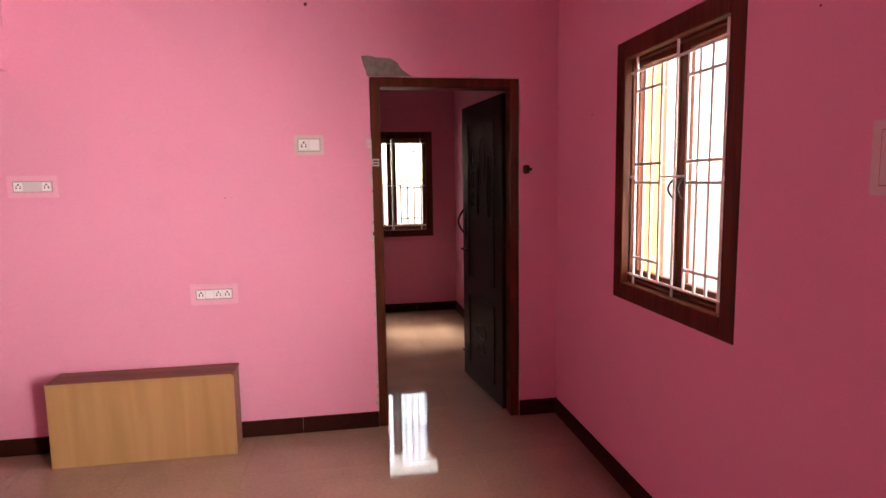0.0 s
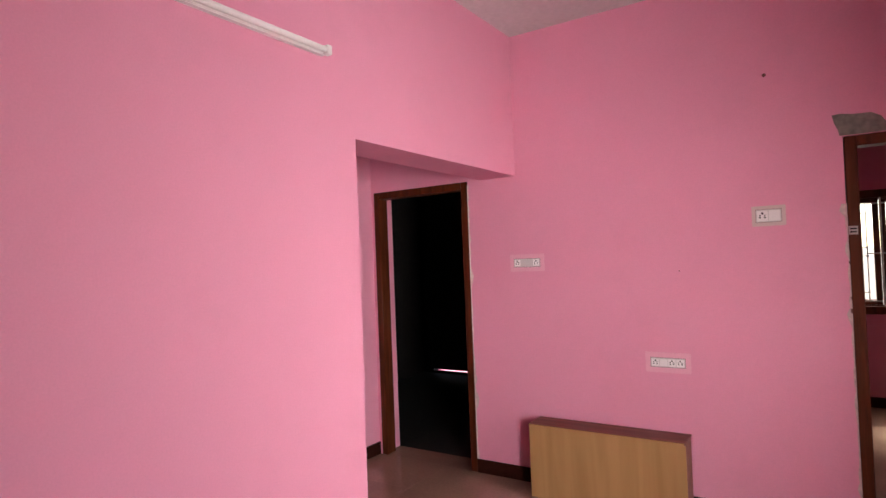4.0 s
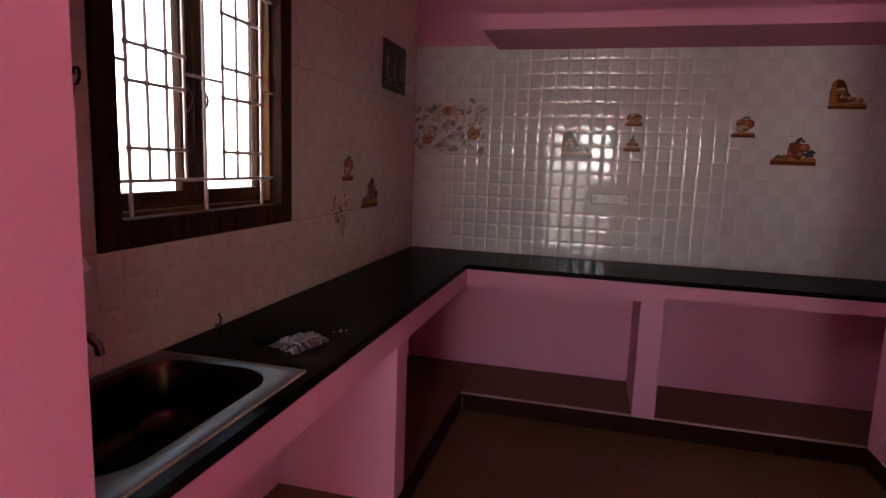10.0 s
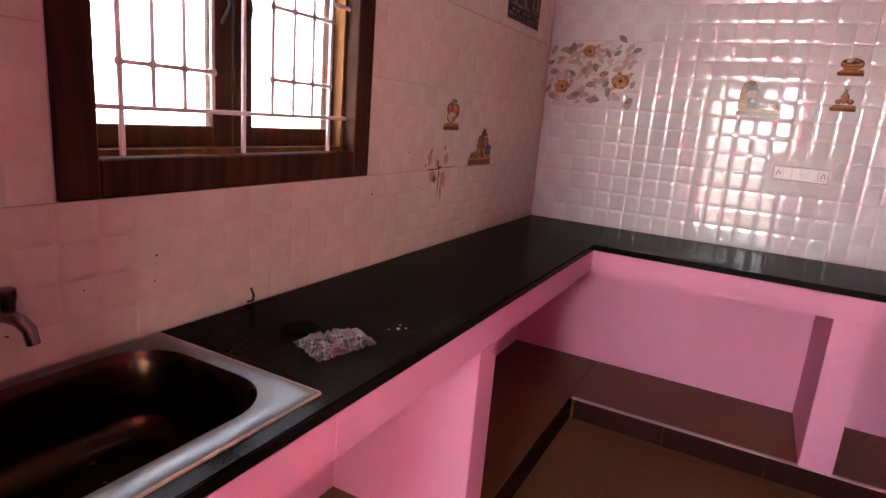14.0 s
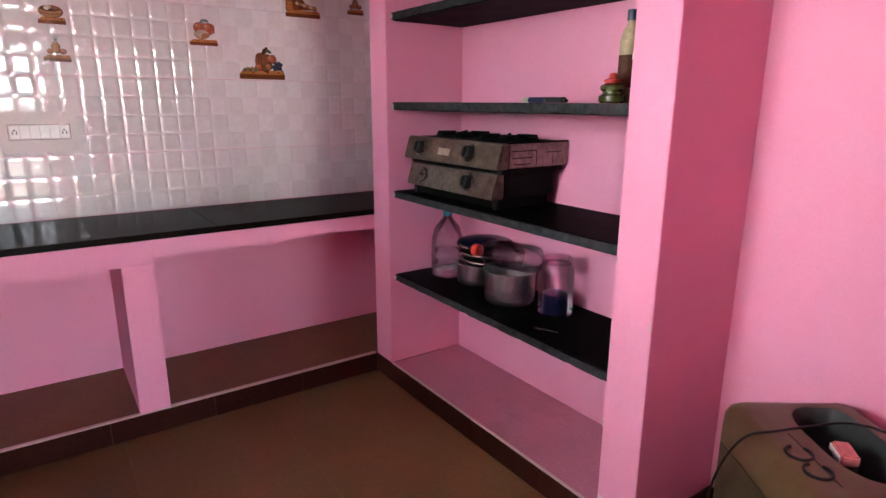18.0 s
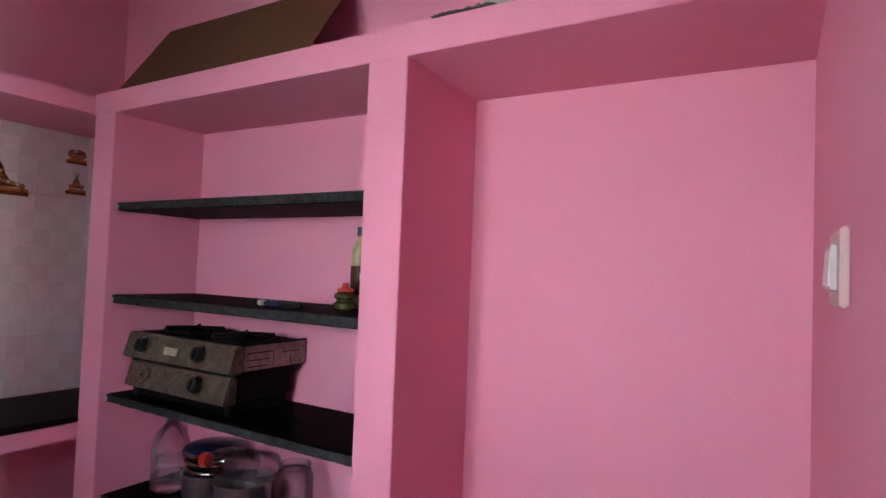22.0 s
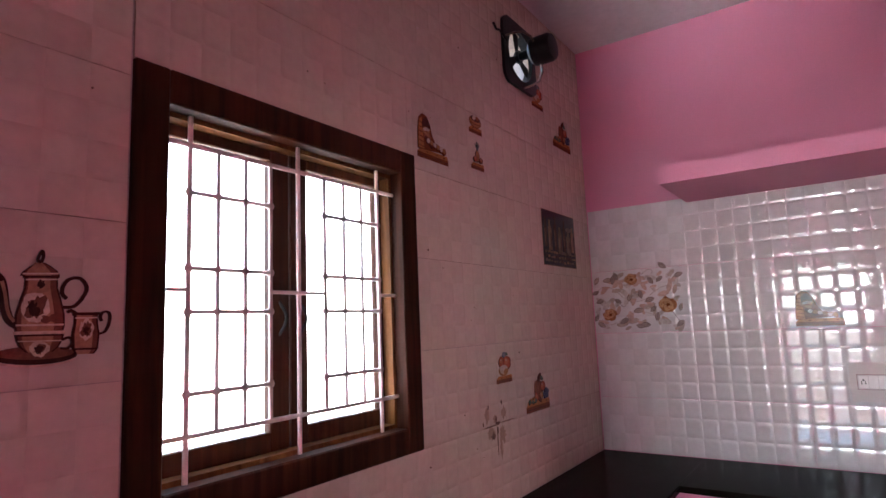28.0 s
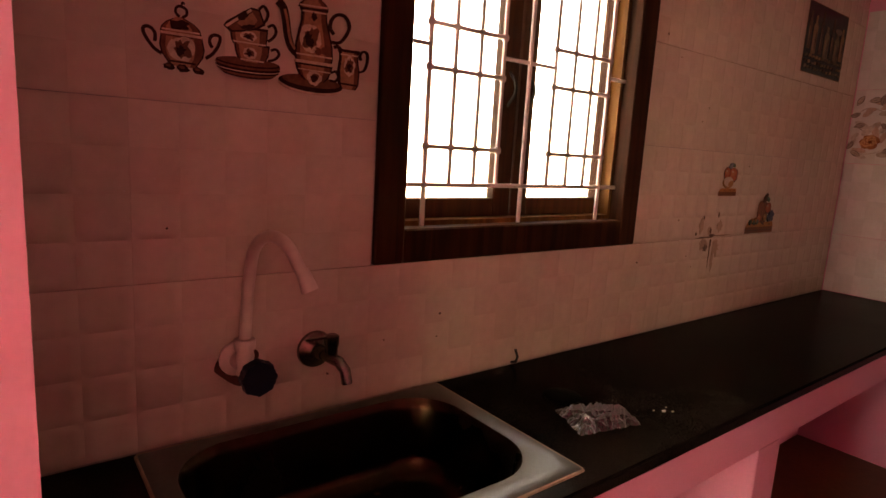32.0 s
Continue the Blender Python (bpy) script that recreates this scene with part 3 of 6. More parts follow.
structure(block("trim", (-2.80, -1.46, 1.0515, 1.066, 0.1002, 0.104), CREAM, bevel=0.0015, seg=1), "pale mortar edge along the shelf bay", "trim")
# fins, aprons, lofts
masonry("shelf_fin", (-2.95, -2.80, 1.053, KN, 0.102, 2.157), PINK, "pink painted masonry fin between worktop and shelves", "pillar")
masonry("shelf_fin", (-1.46, -1.32, 1.053, KN, 0.0, 2.157), PINK, "pink painted masonry pillar between shelves and niche", "pillar")
beam = masonry("loft_beam", (-2.96, KE, 1.053, KN, 2.157, 2.25), PINK, "pink painted loft slab over shelves and niche", "loft")
# the soffit's back edge is lowered to fit the camera's view of the niche
for v in beam.data.vertices:
    if v.co.z < 2.17 and v.co.y > KN - 0.01:
        v.co.z -= 0.026 * (v.co.x + 2.96) / (KE + 2.96)
masonry("loft_slab", (KW, -2.962, -1.017, KN, 2.165, 2.245), PINK, "pink painted loft slab over the worktop", "loft")
masonry("worktop_fin", (KW + 0.0, -2.953, -0.083, 0.037, 0.102, 0.7485), PINK, "pink painted masonry fin carrying the worktop", "pillar")
masonry("worktop_fin", (-1.88, -1.755, KS + 0.006, -1.045, 0.102, 0.748), PINK, "pink painted masonry fin carrying the worktop", "pillar")
masonry("worktop_bed", (KW, -2.95, 0.0375, KN, 0.779, 0.848), PINK, "pink painted masonry bed of the worktop", "worktop")
masonry("worktop_bed", (KW, -2.95, -1.04, 0.037, 0.75, 0.848), PINK, "pink painted masonry bed of the worktop", "worktop")
bed = masonry("worktop_bed", (KW, -1.10, KS, -1.042, 0.75, 0.848), PINK, "pink painted masonry bed of the worktop", "worktop")
masonry("worktop_bed", (-0.43, KE, KS, -1.042, 0.75, 0.848), PINK, "pink painted masonry bed of the worktop", "worktop")
masonry("worktop_bed", (-1.10, -0.43, -1.10, -1.042, 0.75, 0.848), PINK, "pink painted masonry strip before the sink", "worktop")
top_w = thing("worktop", (-3.2, 0.2, 0.85), "black polished stone worktop along the wall", "worktop")
top_s = thing("worktop", (-1.9, -1.3, 0.85), "black polished stone worktop with a sink cut-out", "worktop")


def held(ob, at):
    """Keep a part that was drawn in world places under a thing that stands at a place."""
    ob.location = (-at[0], -at[1], -at[2])


W_AT, S_AT = (-3.2, 0.2, 0.85), (-1.9, -1.3, 0.85)
for y0, y1 in ((-1.0432, 0.30), (0.3012, KN)):
    held(block("slab", (KW + 0.008, -2.9525, y0, y1, 0.85, 0.876), GRANITE, top_w, bevel=0.001, seg=1), W_AT)
held(block("front_edge", (-2.952, -2.945, -1.0432, KN, 0.8502, 0.8758), GRANITE, top_w, bevel=0.003), W_AT)
held(block("front_edge", (-2.945, KE, -1.0435, -1.037, 0.8502, 0.8758), GRANITE, top_s, bevel=0.003), S_AT)
bm = bmesh.new()
rim = [[[bm.verts.new((x, y, z)) for x, y in ((x0, y0), (x1, y0), (x1, y1), (x0, y1))] for x0, x1, y0, y1 in ((KW + 0.008, KE, KS + 0.008, -1.044), (-1.095, -0.435, -1.535, -1.085))] for z in (0.85, 0.876)]
for i in range(4):
    j = (i + 1) % 4
    for z in (0, 1):
        bm.faces.new((rim[z][0][i], rim[z][0][j], rim[z][1][j], rim[z][1][i]))
    for k in (0, 1):
        bm.faces.new((rim[0][k][i], rim[0][k][j], rim[1][k][j], rim[1][k][i]))
held(part("slab", bm, GRANITE, top_s), S_AT)
# stone shelves, with a dab of mortar where each board enters the wall
BLOTCH = material("pale_mortar_dab", (0.60, 0.52, 0.50), 0.9, spread=0.2)
for z in (1.782, 1.395, 0.985, 0.572):
    board = thing("shelf", (-2.80, 1.088, z), "dark grey slate shelf board let into the bay", "shelf", "slate shelves in the bay")
    bm = bmesh.new()
    box(bm, 0, 1.34, 0, KN - 1.088, -0.036, 0)
    soften(bm, 0.004, 2)
    for v in bm.verts:
        if v.co.y < 0.01:
            v.co.y += 0.004 * noise.noise((v.co.x * 9, z * 7, 1.0))
    part("board", bm, SLATE, board, smooth=True)
    block("mortar_dab", (-0.001, 0.012, -0.012, -0.0005, -0.03, -0.008), BLOTCH, board, 0.004, "pale mortar dab")
    bm = bmesh.new()
    n = 60
    tops = [-0.0015 - 0.004 * abs(noise.noise((k * 0.7, z * 5, 2))) for k in range(n + 1)]
    feet = [-0.034 + 0.010 * abs(noise.noise((k * 0.45, z * 9, 4))) for k in range(n + 1)]
    flat(bm, [(1.336 * k / n + 0.002, tops[k]) for k in range(n + 1)] + [(1.336 * k / n + 0.002, feet[k]) for k in range(n, -1, -1)], -0.0062, -0.004)
    part("worn_edge", bm, EDGE, board, "mottled grey-green worn front edge")

# chipped paint at the foot of the pillar and along its corner
chips = structure(new("chipped_paint"), "chipped pale plaster at the foot of the pillar", "plaster")
for k, (x, z, w, h) in enumerate(((-1.445, 0.135, 0.02, 0.035), (-1.40, 0.118, 0.03, 0.016), (-1.345, 0.13, 0.022, 0.026), (-1.458, 0.42, 0.003, 0.03), (-1.457, 0.95, 0.004, 0.022), (-1.458, 1.52, 0.003, 0.018), (-1.323, 0.78, 0.004, 0.02), (-2.803, 0.55, 0.003, 0.02), (-2.947, 1.30, 0.003, 0.03), (-2.802, 1.62, 0.003, 0.016))):
    bm = bmesh.new()
    flat(bm, [(x + w * math.cos(a) * (0.6 + 0.8 * abs(noise.noise((a * 1.7, k, 3)))), z + h * math.sin(a) * (0.5 + 0.8 * abs(noise.noise((a * 1.7, k, 6))))) for a in [2 * math.pi * i / 18 for i in range(18)]], 1.0522, 1.0535)
    part("chip", bm, CHIP, chips)

# ---- hall: things ----
BROWNRED = material("maroon_varnish", (0.15, 0.045, 0.03), 0.45, spread=0.2)
FRAMEGREY = material("grey_white_socket_frame", (0.58, 0.54, 0.53), 0.4, spread=0.05, bump=0)
PINKPLATE = material("glossy_pink_plate", (0.78, 0.36, 0.47), 0.3, spread=0.04, bump=0.02)
TILEPLATE = material("tile_white_plate", (0.62, 0.55, 0.52), 0.45, spread=0.04, bump=0)
SHADE_LINE = material("shadow_line_brown", (0.34, 0.22, 0.20), 0.8, spread=0.2, bump=0)
SOCKET_HOLE = material("socket_hole_black", (0.01, 0.01, 0.01), 0.8, spread=0.1, bump=0)

crate = thing("wooden_box", (0.13, 3.045, 0), "ochre plywood box with a dark red-brown top on the floor", "box")
block("front_panel", (0.0, 0.945, 0.0, 0.014, 0.0, 0.452), PLY, crate, 0.002)
block("side_panel", (0.0, 0.016, 0.014, 0.19, 0.0, 0.452), PLYEDGE, crate, 0.002)
block("side_panel", (0.929, 0.945, 0.014, 0.19, 0.0, 0.452), PLYEDGE, crate, 0.002)
block("back_panel", (0.016, 0.929, 0.176, 0.19, 0.0, 0.452), PLY, crate, 0.002)
block("top_panel", (-0.003, 0.951, -0.004, 0.193, 0.4525, 0.465), PLYEDGE, crate, 0.003, "dark red-brown top board")
block("edge_strip", (0.002, 0.945, -0.0065, -0.0042, 0.454, 0.463), PLY, crate, 0.001)
block("edge_strip", (0.939, 0.953, -0.006, -0.0002, 0.0, 0.45), PLY, crate, 0.001, "pale worn corner strip")


def socket_plate(name, m, w, h, mat, modules, label, rows=1, rim=0.008, inner=None, lift=0.0, module=None):
    """A modular switch plate: front towards -y, x to the viewer's right; modules: s switch, o socket, k knob, b blank."""
    p = thing(name, (0, 0, 0), label, "switch")
    block("plate", (-w / 2, w / 2, -rim, 0, -h / 2, h / 2), mat, p, 0.003)
    iw, ih = inner or (w * 0.78, h * 0.5)
    block("inner_frame", (-iw / 2 - 0.003, iw / 2 + 0.003, -rim - 0.0025 - lift, -rim + 0.001, -ih / 2 - 0.003, ih / 2 + 0.003), module or FRAMEGREY, p, 0.001)
    # brown border painted as the shadow line round the inner frame
    block("shadow_line", (-iw / 2 - 0.0055, iw / 2 + 0.0055, -rim - 0.0006, -rim + 0.001, -ih / 2 - 0.0055, ih / 2 + 0.0055), SHADE_LINE, p)
    front = module or PLASTIC
    rim += lift
    per = len(modules) // rows
    for i, kind in enumerate(modules):
        r, c = divmod(i, per)
        mw, mh = iw / per, ih / rows
        x0, z1 = -iw / 2 + c * mw, ih / 2 - r * mh
        if kind == "s":
            bm = bmesh.new()
            vs = box(bm, x0 + 0.0015, x0 + mw - 0.0015, -rim - 0.006, -rim - 0.002, z1 - mh + 0.002, z1 - 0.002)
            for v in vs:
                if v.co.y < -rim - 0.004 and v.co.z > z1 - mh / 2:
                    v.co.y += 0.003
            soften(bm, 0.0008, 1)
            part("rocker", bm, front, p)
        elif kind == "k":
            bm = bmesh.new()
            rr = min(mw, mh) * 0.36
            lathe(bm, [(rr, -rim - 0.003), (rr, -rim - 0.008), (rr * 0.7, -rim - 0.014), (rr * 0.5, -rim - 0.015)], 16, (x0 + mw / 2, 0, z1 - mh / 2), "y")
            part("knob", bm, front, p, smooth=True)
        elif kind == "o":
            block("socket", (x0 + 0.0015, x0 + mw - 0.0015, -rim - 0.0045, -rim - 0.002, z1 - mh + 0.002, z1 - 0.002), front, p, 0.0008, seg=1)
            cx, cz, g = x0 + mw / 2, z1 - mh / 2, min(mw, mh) * 0.2
            for dx, dz, rr in ((0, 1.2, 0.40), (-1, 0.25, 0.27), (1, 0.25, 0.27), (-1, -0.75, 0.32), (1, -0.75, 0.32)):
                bm = bmesh.new()
                lathe(bm, [(g * rr * 1.35, -rim - 0.0046), (g * rr * 1.35, -rim - 0.0052)], 10, (cx + dx * g, 0, cz + dz * g), "y")
                part("pin_hole", bm, SOCKET_HOLE, p)
    p.matrix_world = m
    return p


socket_plate("switch_plate", pose(1.528, HALL_N, 1.713), 0.165, 0.112, CREAM, "os", "cream plate with a raised white socket and switch", inner=(0.116, 0.062), lift=0.006)
socket_plate("socket_plate", pose(0.962, HALL_N, 0.872), 0.262, 0.122, PINKPLATE, "osoo", "pink plate with a row of white sockets", rim=0.006, inner=(0.19, 0.048))
socket_plate("socket_plate", pose(0.067, HALL_N, 1.50), 0.255, 0.118, PINKPLATE, "obbo", "pink painted plate with two white sockets", rim=0.006, inner=(0.185, 0.048))
socket_plate("switchboard", pose(HALL_E, 0.942, 1.534, 0, 0, -90), 0.232, 0.182, CREAM, "ssksssskss"[:10], "cream switchboard with two rows of switches and dimmers", rows=2, inner=(0.165, 0.125), module=CREAM)

# dark catch beside the first door, strike plate, nail
catch = thing("door_catch", (2.815, HALL_N, 1.56), "small dark brown wooden door catch on the wall", "catch")
block("block", (-0.018, 0.018, -0.03, 0, -0.026, 0.026), WOOD, catch, 0.005)
block("pin", (-0.006, 0.03, -0.042, -0.03, -0.008, 0.008), DARK, catch, 0.003)
strike = thing("strike_plate", (1.905, HALL_N - 0.006, 1.61), "small steel strike plate on the door jamb", "latch")
block("plate", (-0.02, 0.02, -0.003, 0, -0.022, 0.022), STEEL, strike, 0.001)
block("slot", (-0.014, 0.014, -0.0036, -0.003, 0.004, 0.012), SOCKET_HOLE, strike)
block("slot", (-0.014, 0.014, -0.0036, -0.003, -0.012, -0.004), SOCKET_HOLE, strike)
for (x, z) in ((1.539, 2.489),):
    nail = thing("wall_nail", (x, HALL_N, z), "small dark wall plug with a nail head", "nail")
    bm = bmesh.new()
    lathe(bm, [(0.008, 0.0), (0.010, -0.006), (0.005, -0.012)], 12, (0, 0, 0), "y")
    part("head", bm, BROWNRED, nail, smooth=True)
for (x, y, z, rz) in ((HALL_E, 2.75, 1.83, -90), (1.05, HALL_N, 1.42, 0), (HALL_E, 1.25, 1.95, -90)):
    nail = thing("wall_mark", (x, y, z), "tiny dark nail hole in pink paint", "nail", rz=rz)
    bm = bmesh.new()
    lathe(bm, [(0.004, 0.0), (0.003, -0.002)], 8, (0, 0, 0), "y")
    part("head", bm, BROWNRED, nail)

# broken plaster above the first door and chipped edges along its frame
rng = random.Random(7)
patch = tagged(new("broken_plaster"), "bare grey plaster patch with chipped pale edges", "plaster", "", "structure")
bm = bmesh.new()
flat(bm, [(1.838, 2.215), (1.875, 2.218), (1.93, 2.208), (2.005, 2.205), (2.045, 2.182), (2.065, 2.148), (2.105, 2.118), (2.13, 2.104), (1.98, 2.102), (1.868, 2.104), (1.862, 2.135), (1.848, 2.17)], HALL_N - 0.0025, HALL_N + 0.001)
part("bare_plaster", bm, PLASTER, patch)


def ragged_edge(name, a, b, width, mat, out):
    """An uneven strip of broken putty between two points on the hall's north wall."""
    n = 46
    left, right = [], []
    for k in range(n + 1):
        t = k / n
        x, z = a[0] + (b[0] - a[0]) * t, a[1] + (b[1] - a[1]) * t
        w = width * (0.15 + abs(noise.noise((x * 9, z * 9, 3.1))) * 2.2 * (0.4 + 0.6 * rng.random()))
        if abs(b[0] - a[0]) < abs(b[1] - a[1]):
            left.append((x, z)), right.append((x + out * w, z))
        else:
            left.append((x, z)), right.append((x, z + out * w))
    bm = bmesh.new()
    lo = [bm.verts.new((p[0], HALL_N - 0.0045, p[1])) for p in left]
    hi = [bm.verts.new((p[0], HALL_N - 0.0005, p[1])) for p in right]
    for i in range(n):
        bm.faces.new((lo[i], lo[i + 1], hi[i + 1], hi[i]))
    return structure(part(name, bm, mat), "chipped putty edge beside the door frame", "plaster")


ragged_edge("trim", (1.884, 0.10), (1.884, 1.75), 0.028, CHIP, -1)
ragged_edge("trim", (1.884, 0.9), (1.884, 1.6), 0.016, BROWNRED, -1)
ragged_edge("trim", (2.771, 0.10), (2.771, 2.09), 0.018, CHIP, 1)
ragged_edge("trim", (2.06, 2.098), (2.77, 2.098), 0.014, CHIP, 1)
ragged_edge("trim", (-0.388, 0.05), (-0.388, 2.08), 0.02, CHIP, 1)

# tube light on the west wall
fitting = thing("tube_light", (0.0, 0.80, 2.44), "white fluorescent tube light on the wall, switched off", "lamp")
block("batten", (0.0, 0.03, -0.61, 0.61, -0.012, 0.022), PLASTIC, fitting, 0.004)
bm = bmesh.new()
tube(bm, [(0.046, -0.585, 0.004), (0.046, 0.585, 0.004)], 0.013, 14)
part("tube", bm, PLASTIC, fitting, "white glass tube", smooth=True)
for y in (-0.60, 0.60):
    block("end_holder", (0.03, 0.062, y - 0.014, y + 0.014, -0.016, 0.024), PLASTIC, fitting, 0.003)

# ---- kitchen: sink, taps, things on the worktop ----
# steel darkened to brown for the shade inside the bowl
BOWL = material("shaded_steel_bowl", (0.060, 0.033, 0.021), 0.26, 1.0, spread=0.15, grain=90, stain=5, bump=0.015)
BLUE = material("dark_blue_plastic", (0.0035, 0.005, 0.024), 0.35, spread=0.15, bump=0.03)
PIPE = material("aged_white_plastic", (0.70, 0.58, 0.49), 0.34, spread=0.12, grain=25, stain=9, bump=0.03)
TARNISH = material("tarnished_chrome", (0.26, 0.20, 0.17), 0.24, 1.0, spread=0.35, grain=60, stain=16, bump=0.03)
RUST = material("rusty_stain", (0.10, 0.036, 0.018), 0.8, spread=0.3, grain=40)
SEAL = material("yellowed_sealant", (0.42, 0.30, 0.20), 0.6, spread=0.3, grain=50)
FILM = film_material("clear_plastic_film", (0.90, 0.90, 0.91), 0.45, 0.28, 0.2, 0.8)
RIMSTEEL = material("worn_rim_steel", (0.17, 0.165, 0.15), 0.44, 1.0, spread=0.07, grain=120, stain=6, bump=0.015)

sink = thing("kitchen_sink", (-0.765, -1.312, 0.876), "stainless steel kitchen sink with a bowl darkened brown for its shade", "sink")


def rounded(hx, hy, r, n=10, cx=0.0, cy=0.0):
    pts = []
    for sx, sy, a0 in ((1, 1, 0), (-1, 1, 90), (-1, -1, 180), (1, -1, 270)):
        for k in range(n):
            a = radians(a0 + 90 * k / (n - 1))
            pts.append((cx + sx * (hx - r) + r * math.cos(a), cy + sy * (hy - r) + r * math.sin(a)))
    return pts


def loft(bm, loops, cap=True):
    rings = [[bm.verts.new(p) for p in loop] for loop in loops]
    for a, b in zip(rings, rings[1:]):
        for i in range(len(a)):
            j = (i + 1) % len(a)
            bm.faces.new((a[i], a[j], b[j], b[i]))
    if cap:
        bm.faces.new(rings[-1])
    return rings


level = lambda pts, z: [(x, y, z) for x, y in pts]
bm = bmesh.new()
loft(bm, [level(rounded(0.332, 0.229, 0.006), 0.0), level(rounded(0.332, 0.229, 0.006), 0.004), level(rounded(0.327, 0.224, 0.006), 0.0065), level(rounded(0.297, 0.194, 0.115, cy=-0.012), 0.006), level(rounded(0.293, 0.190, 0.113, cy=-0.012), 0.003)], cap=False)
part("rim", bm, RIMSTEEL, sink, "brushed steel rim", smooth=True)
bm = bmesh.new()
# straight drawn walls, a round fillet, then a floor that falls to the drain
ease = [radians(90 * k / 8) for k in range(9)]
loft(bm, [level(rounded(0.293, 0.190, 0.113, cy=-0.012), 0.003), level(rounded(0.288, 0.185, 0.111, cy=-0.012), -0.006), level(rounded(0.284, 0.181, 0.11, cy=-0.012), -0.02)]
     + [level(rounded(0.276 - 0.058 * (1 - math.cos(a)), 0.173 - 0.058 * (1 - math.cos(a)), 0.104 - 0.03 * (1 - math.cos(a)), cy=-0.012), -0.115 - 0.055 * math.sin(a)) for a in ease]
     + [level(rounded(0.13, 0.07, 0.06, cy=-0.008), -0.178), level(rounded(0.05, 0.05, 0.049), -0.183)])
part("bowl", bm, BOWL, sink, "deep rounded steel bowl, darkened brown for shade", smooth=True)
bm = bmesh.new()
lathe(bm, [(0.04, -0.1825), (0.038, -0.180), (0.012, -0.1815)], 20)
part("drain", bm, STEEL, sink, smooth=True)
bm = bmesh.new()
tube(bm, [(x, y, 0.001) for x, y in rounded(0.334, 0.231, 0.006)] + [(0.334, 0.225, 0.001)], 0.0035, 6)
part("sealant", bm, SEAL, sink, "yellowed sealant bead", smooth=True)

# tall plastic swan-neck tap with a blue wheel
tap = thing("swan_neck_tap", (-0.612, KS + 0.008, 1.027), "aged white plastic swan-neck tap with a dark blue wheel", "tap")
bm = bmesh.new()
lathe(bm, [(0.034, 0.0), (0.034, 0.006), (0.024, 0.012)], 20, (0, 0, 0.0), "y")
part("flange", bm, PIPE, tap, "stained wall flange", smooth=True)
bm = bmesh.new()
tube(bm, [(0, 0.008, 0), (0, 0.05, 0)], 0.017, 14)
tube(bm, [(0, 0.05, -0.016), (0, 0.05, 0.034)], 0.0155, 14)
part("body", bm, PIPE, tap, smooth=True)
bm = bmesh.new()
lathe(bm, [(0.019, 0.034), (0.0205, 0.037), (0.0205, 0.050), (0.018, 0.053), (0.012, 0.054)], 8, (0, 0.05, 0.0))
part("collar", bm, PIPE, tap, "eight-sided collar nut", smooth=True)
bm = bmesh.new()
arc = [(0, 0.05, 0.05), (-0.004, 0.045, 0.10), (-0.010, 0.038, 0.150), (-0.014, 0.036, 0.178)]
arc += [(-0.016 - 0.013 * (1 - math.cos(radians(a))), 0.116 - 0.080 * math.cos(radians(a)), 0.186 + 0.068 * math.sin(radians(a))) for a in range(10, 151, 14)]
arc += [(-0.050, 0.196, 0.196), (-0.056, 0.203, 0.178)]
tube(bm, arc, 0.0112, 14, 0.0105)
tube(bm, [(-0.047, 0.192, 0.208), (-0.052, 0.199, 0.190), (-0.057, 0.204, 0.174)], 0.0112, 14, 0.0150)
part("spout", bm, PIPE, tap, "tall bent spout", smooth=True)
bm = bmesh.new()
pts = []
for k in range(48):
    a = 2 * math.pi * k / 48
    pts.append((-0.012 + (0.032 + 0.0028 * math.cos(8 * a)) * math.cos(a), -0.012 + (0.032 + 0.0028 * math.cos(8 * a)) * math.sin(a)))
flat(bm, pts, 0.075, 0.098)
soften(bm, 0.003, 2)
part("wheel", bm, BLUE, tap, "fluted dark blue wheel handle", smooth=True)
bm = bmesh.new()
flat(bm, [(-0.045 + 0.085 * math.cos(a) * (0.8 + 0.3 * noise.noise((a, 1, 2))) * 0.5, -0.008 + 0.085 * math.sin(a) * 0.5 * (0.8 + 0.4 * noise.noise((a, 5, 2)))) for a in [2 * math.pi * k / 30 for k in range(30)]], 0.0, 0.0012)
rust = part("rust_stain", bm, RUST, tap, "rust-brown stain on the tile round the flange")
rust.location, rust.scale = (0.055, 0, -0.003), (1.25, 1, 1.15)

# chrome bib tap
bib = thing("bib_tap", (-0.776, KS + 0.008, 1.018), "small tarnished chrome bib tap with a lever", "tap")
bm = bmesh.new()
lathe(bm, [(0.040, 0.0), (0.038, 0.006), (0.016, 0.018), (0.012, 0.045)], 24, (0, 0, 0.0), "y")
part("flange", bm, TARNISH, bib, smooth=True)
bm = bmesh.new()
tube(bm, [(0, 0.03, 0), (-0.006, 0.062, 0.0), (-0.014, 0.084, -0.004), (-0.022, 0.096, -0.020), (-0.025, 0.100, -0.046)], 0.0125, 12, 0.011)
part("spout", bm, TARNISH, bib, "short curved chrome spout", smooth=True)
bm = bmesh.new()
lathe(bm, [(0.012, 0.0), (0.013, 0.022), (0.015, 0.026), (0.015, 0.044), (0.010, 0.047)], 16, (-0.01, 0.058, 0.0), "z")
part("spindle", bm, TARNISH, bib, smooth=True)
block("lever", (-0.005, 0.045, 0.052, 0.064, 0.040, 0.045), TARNISH, bib, 0.002)

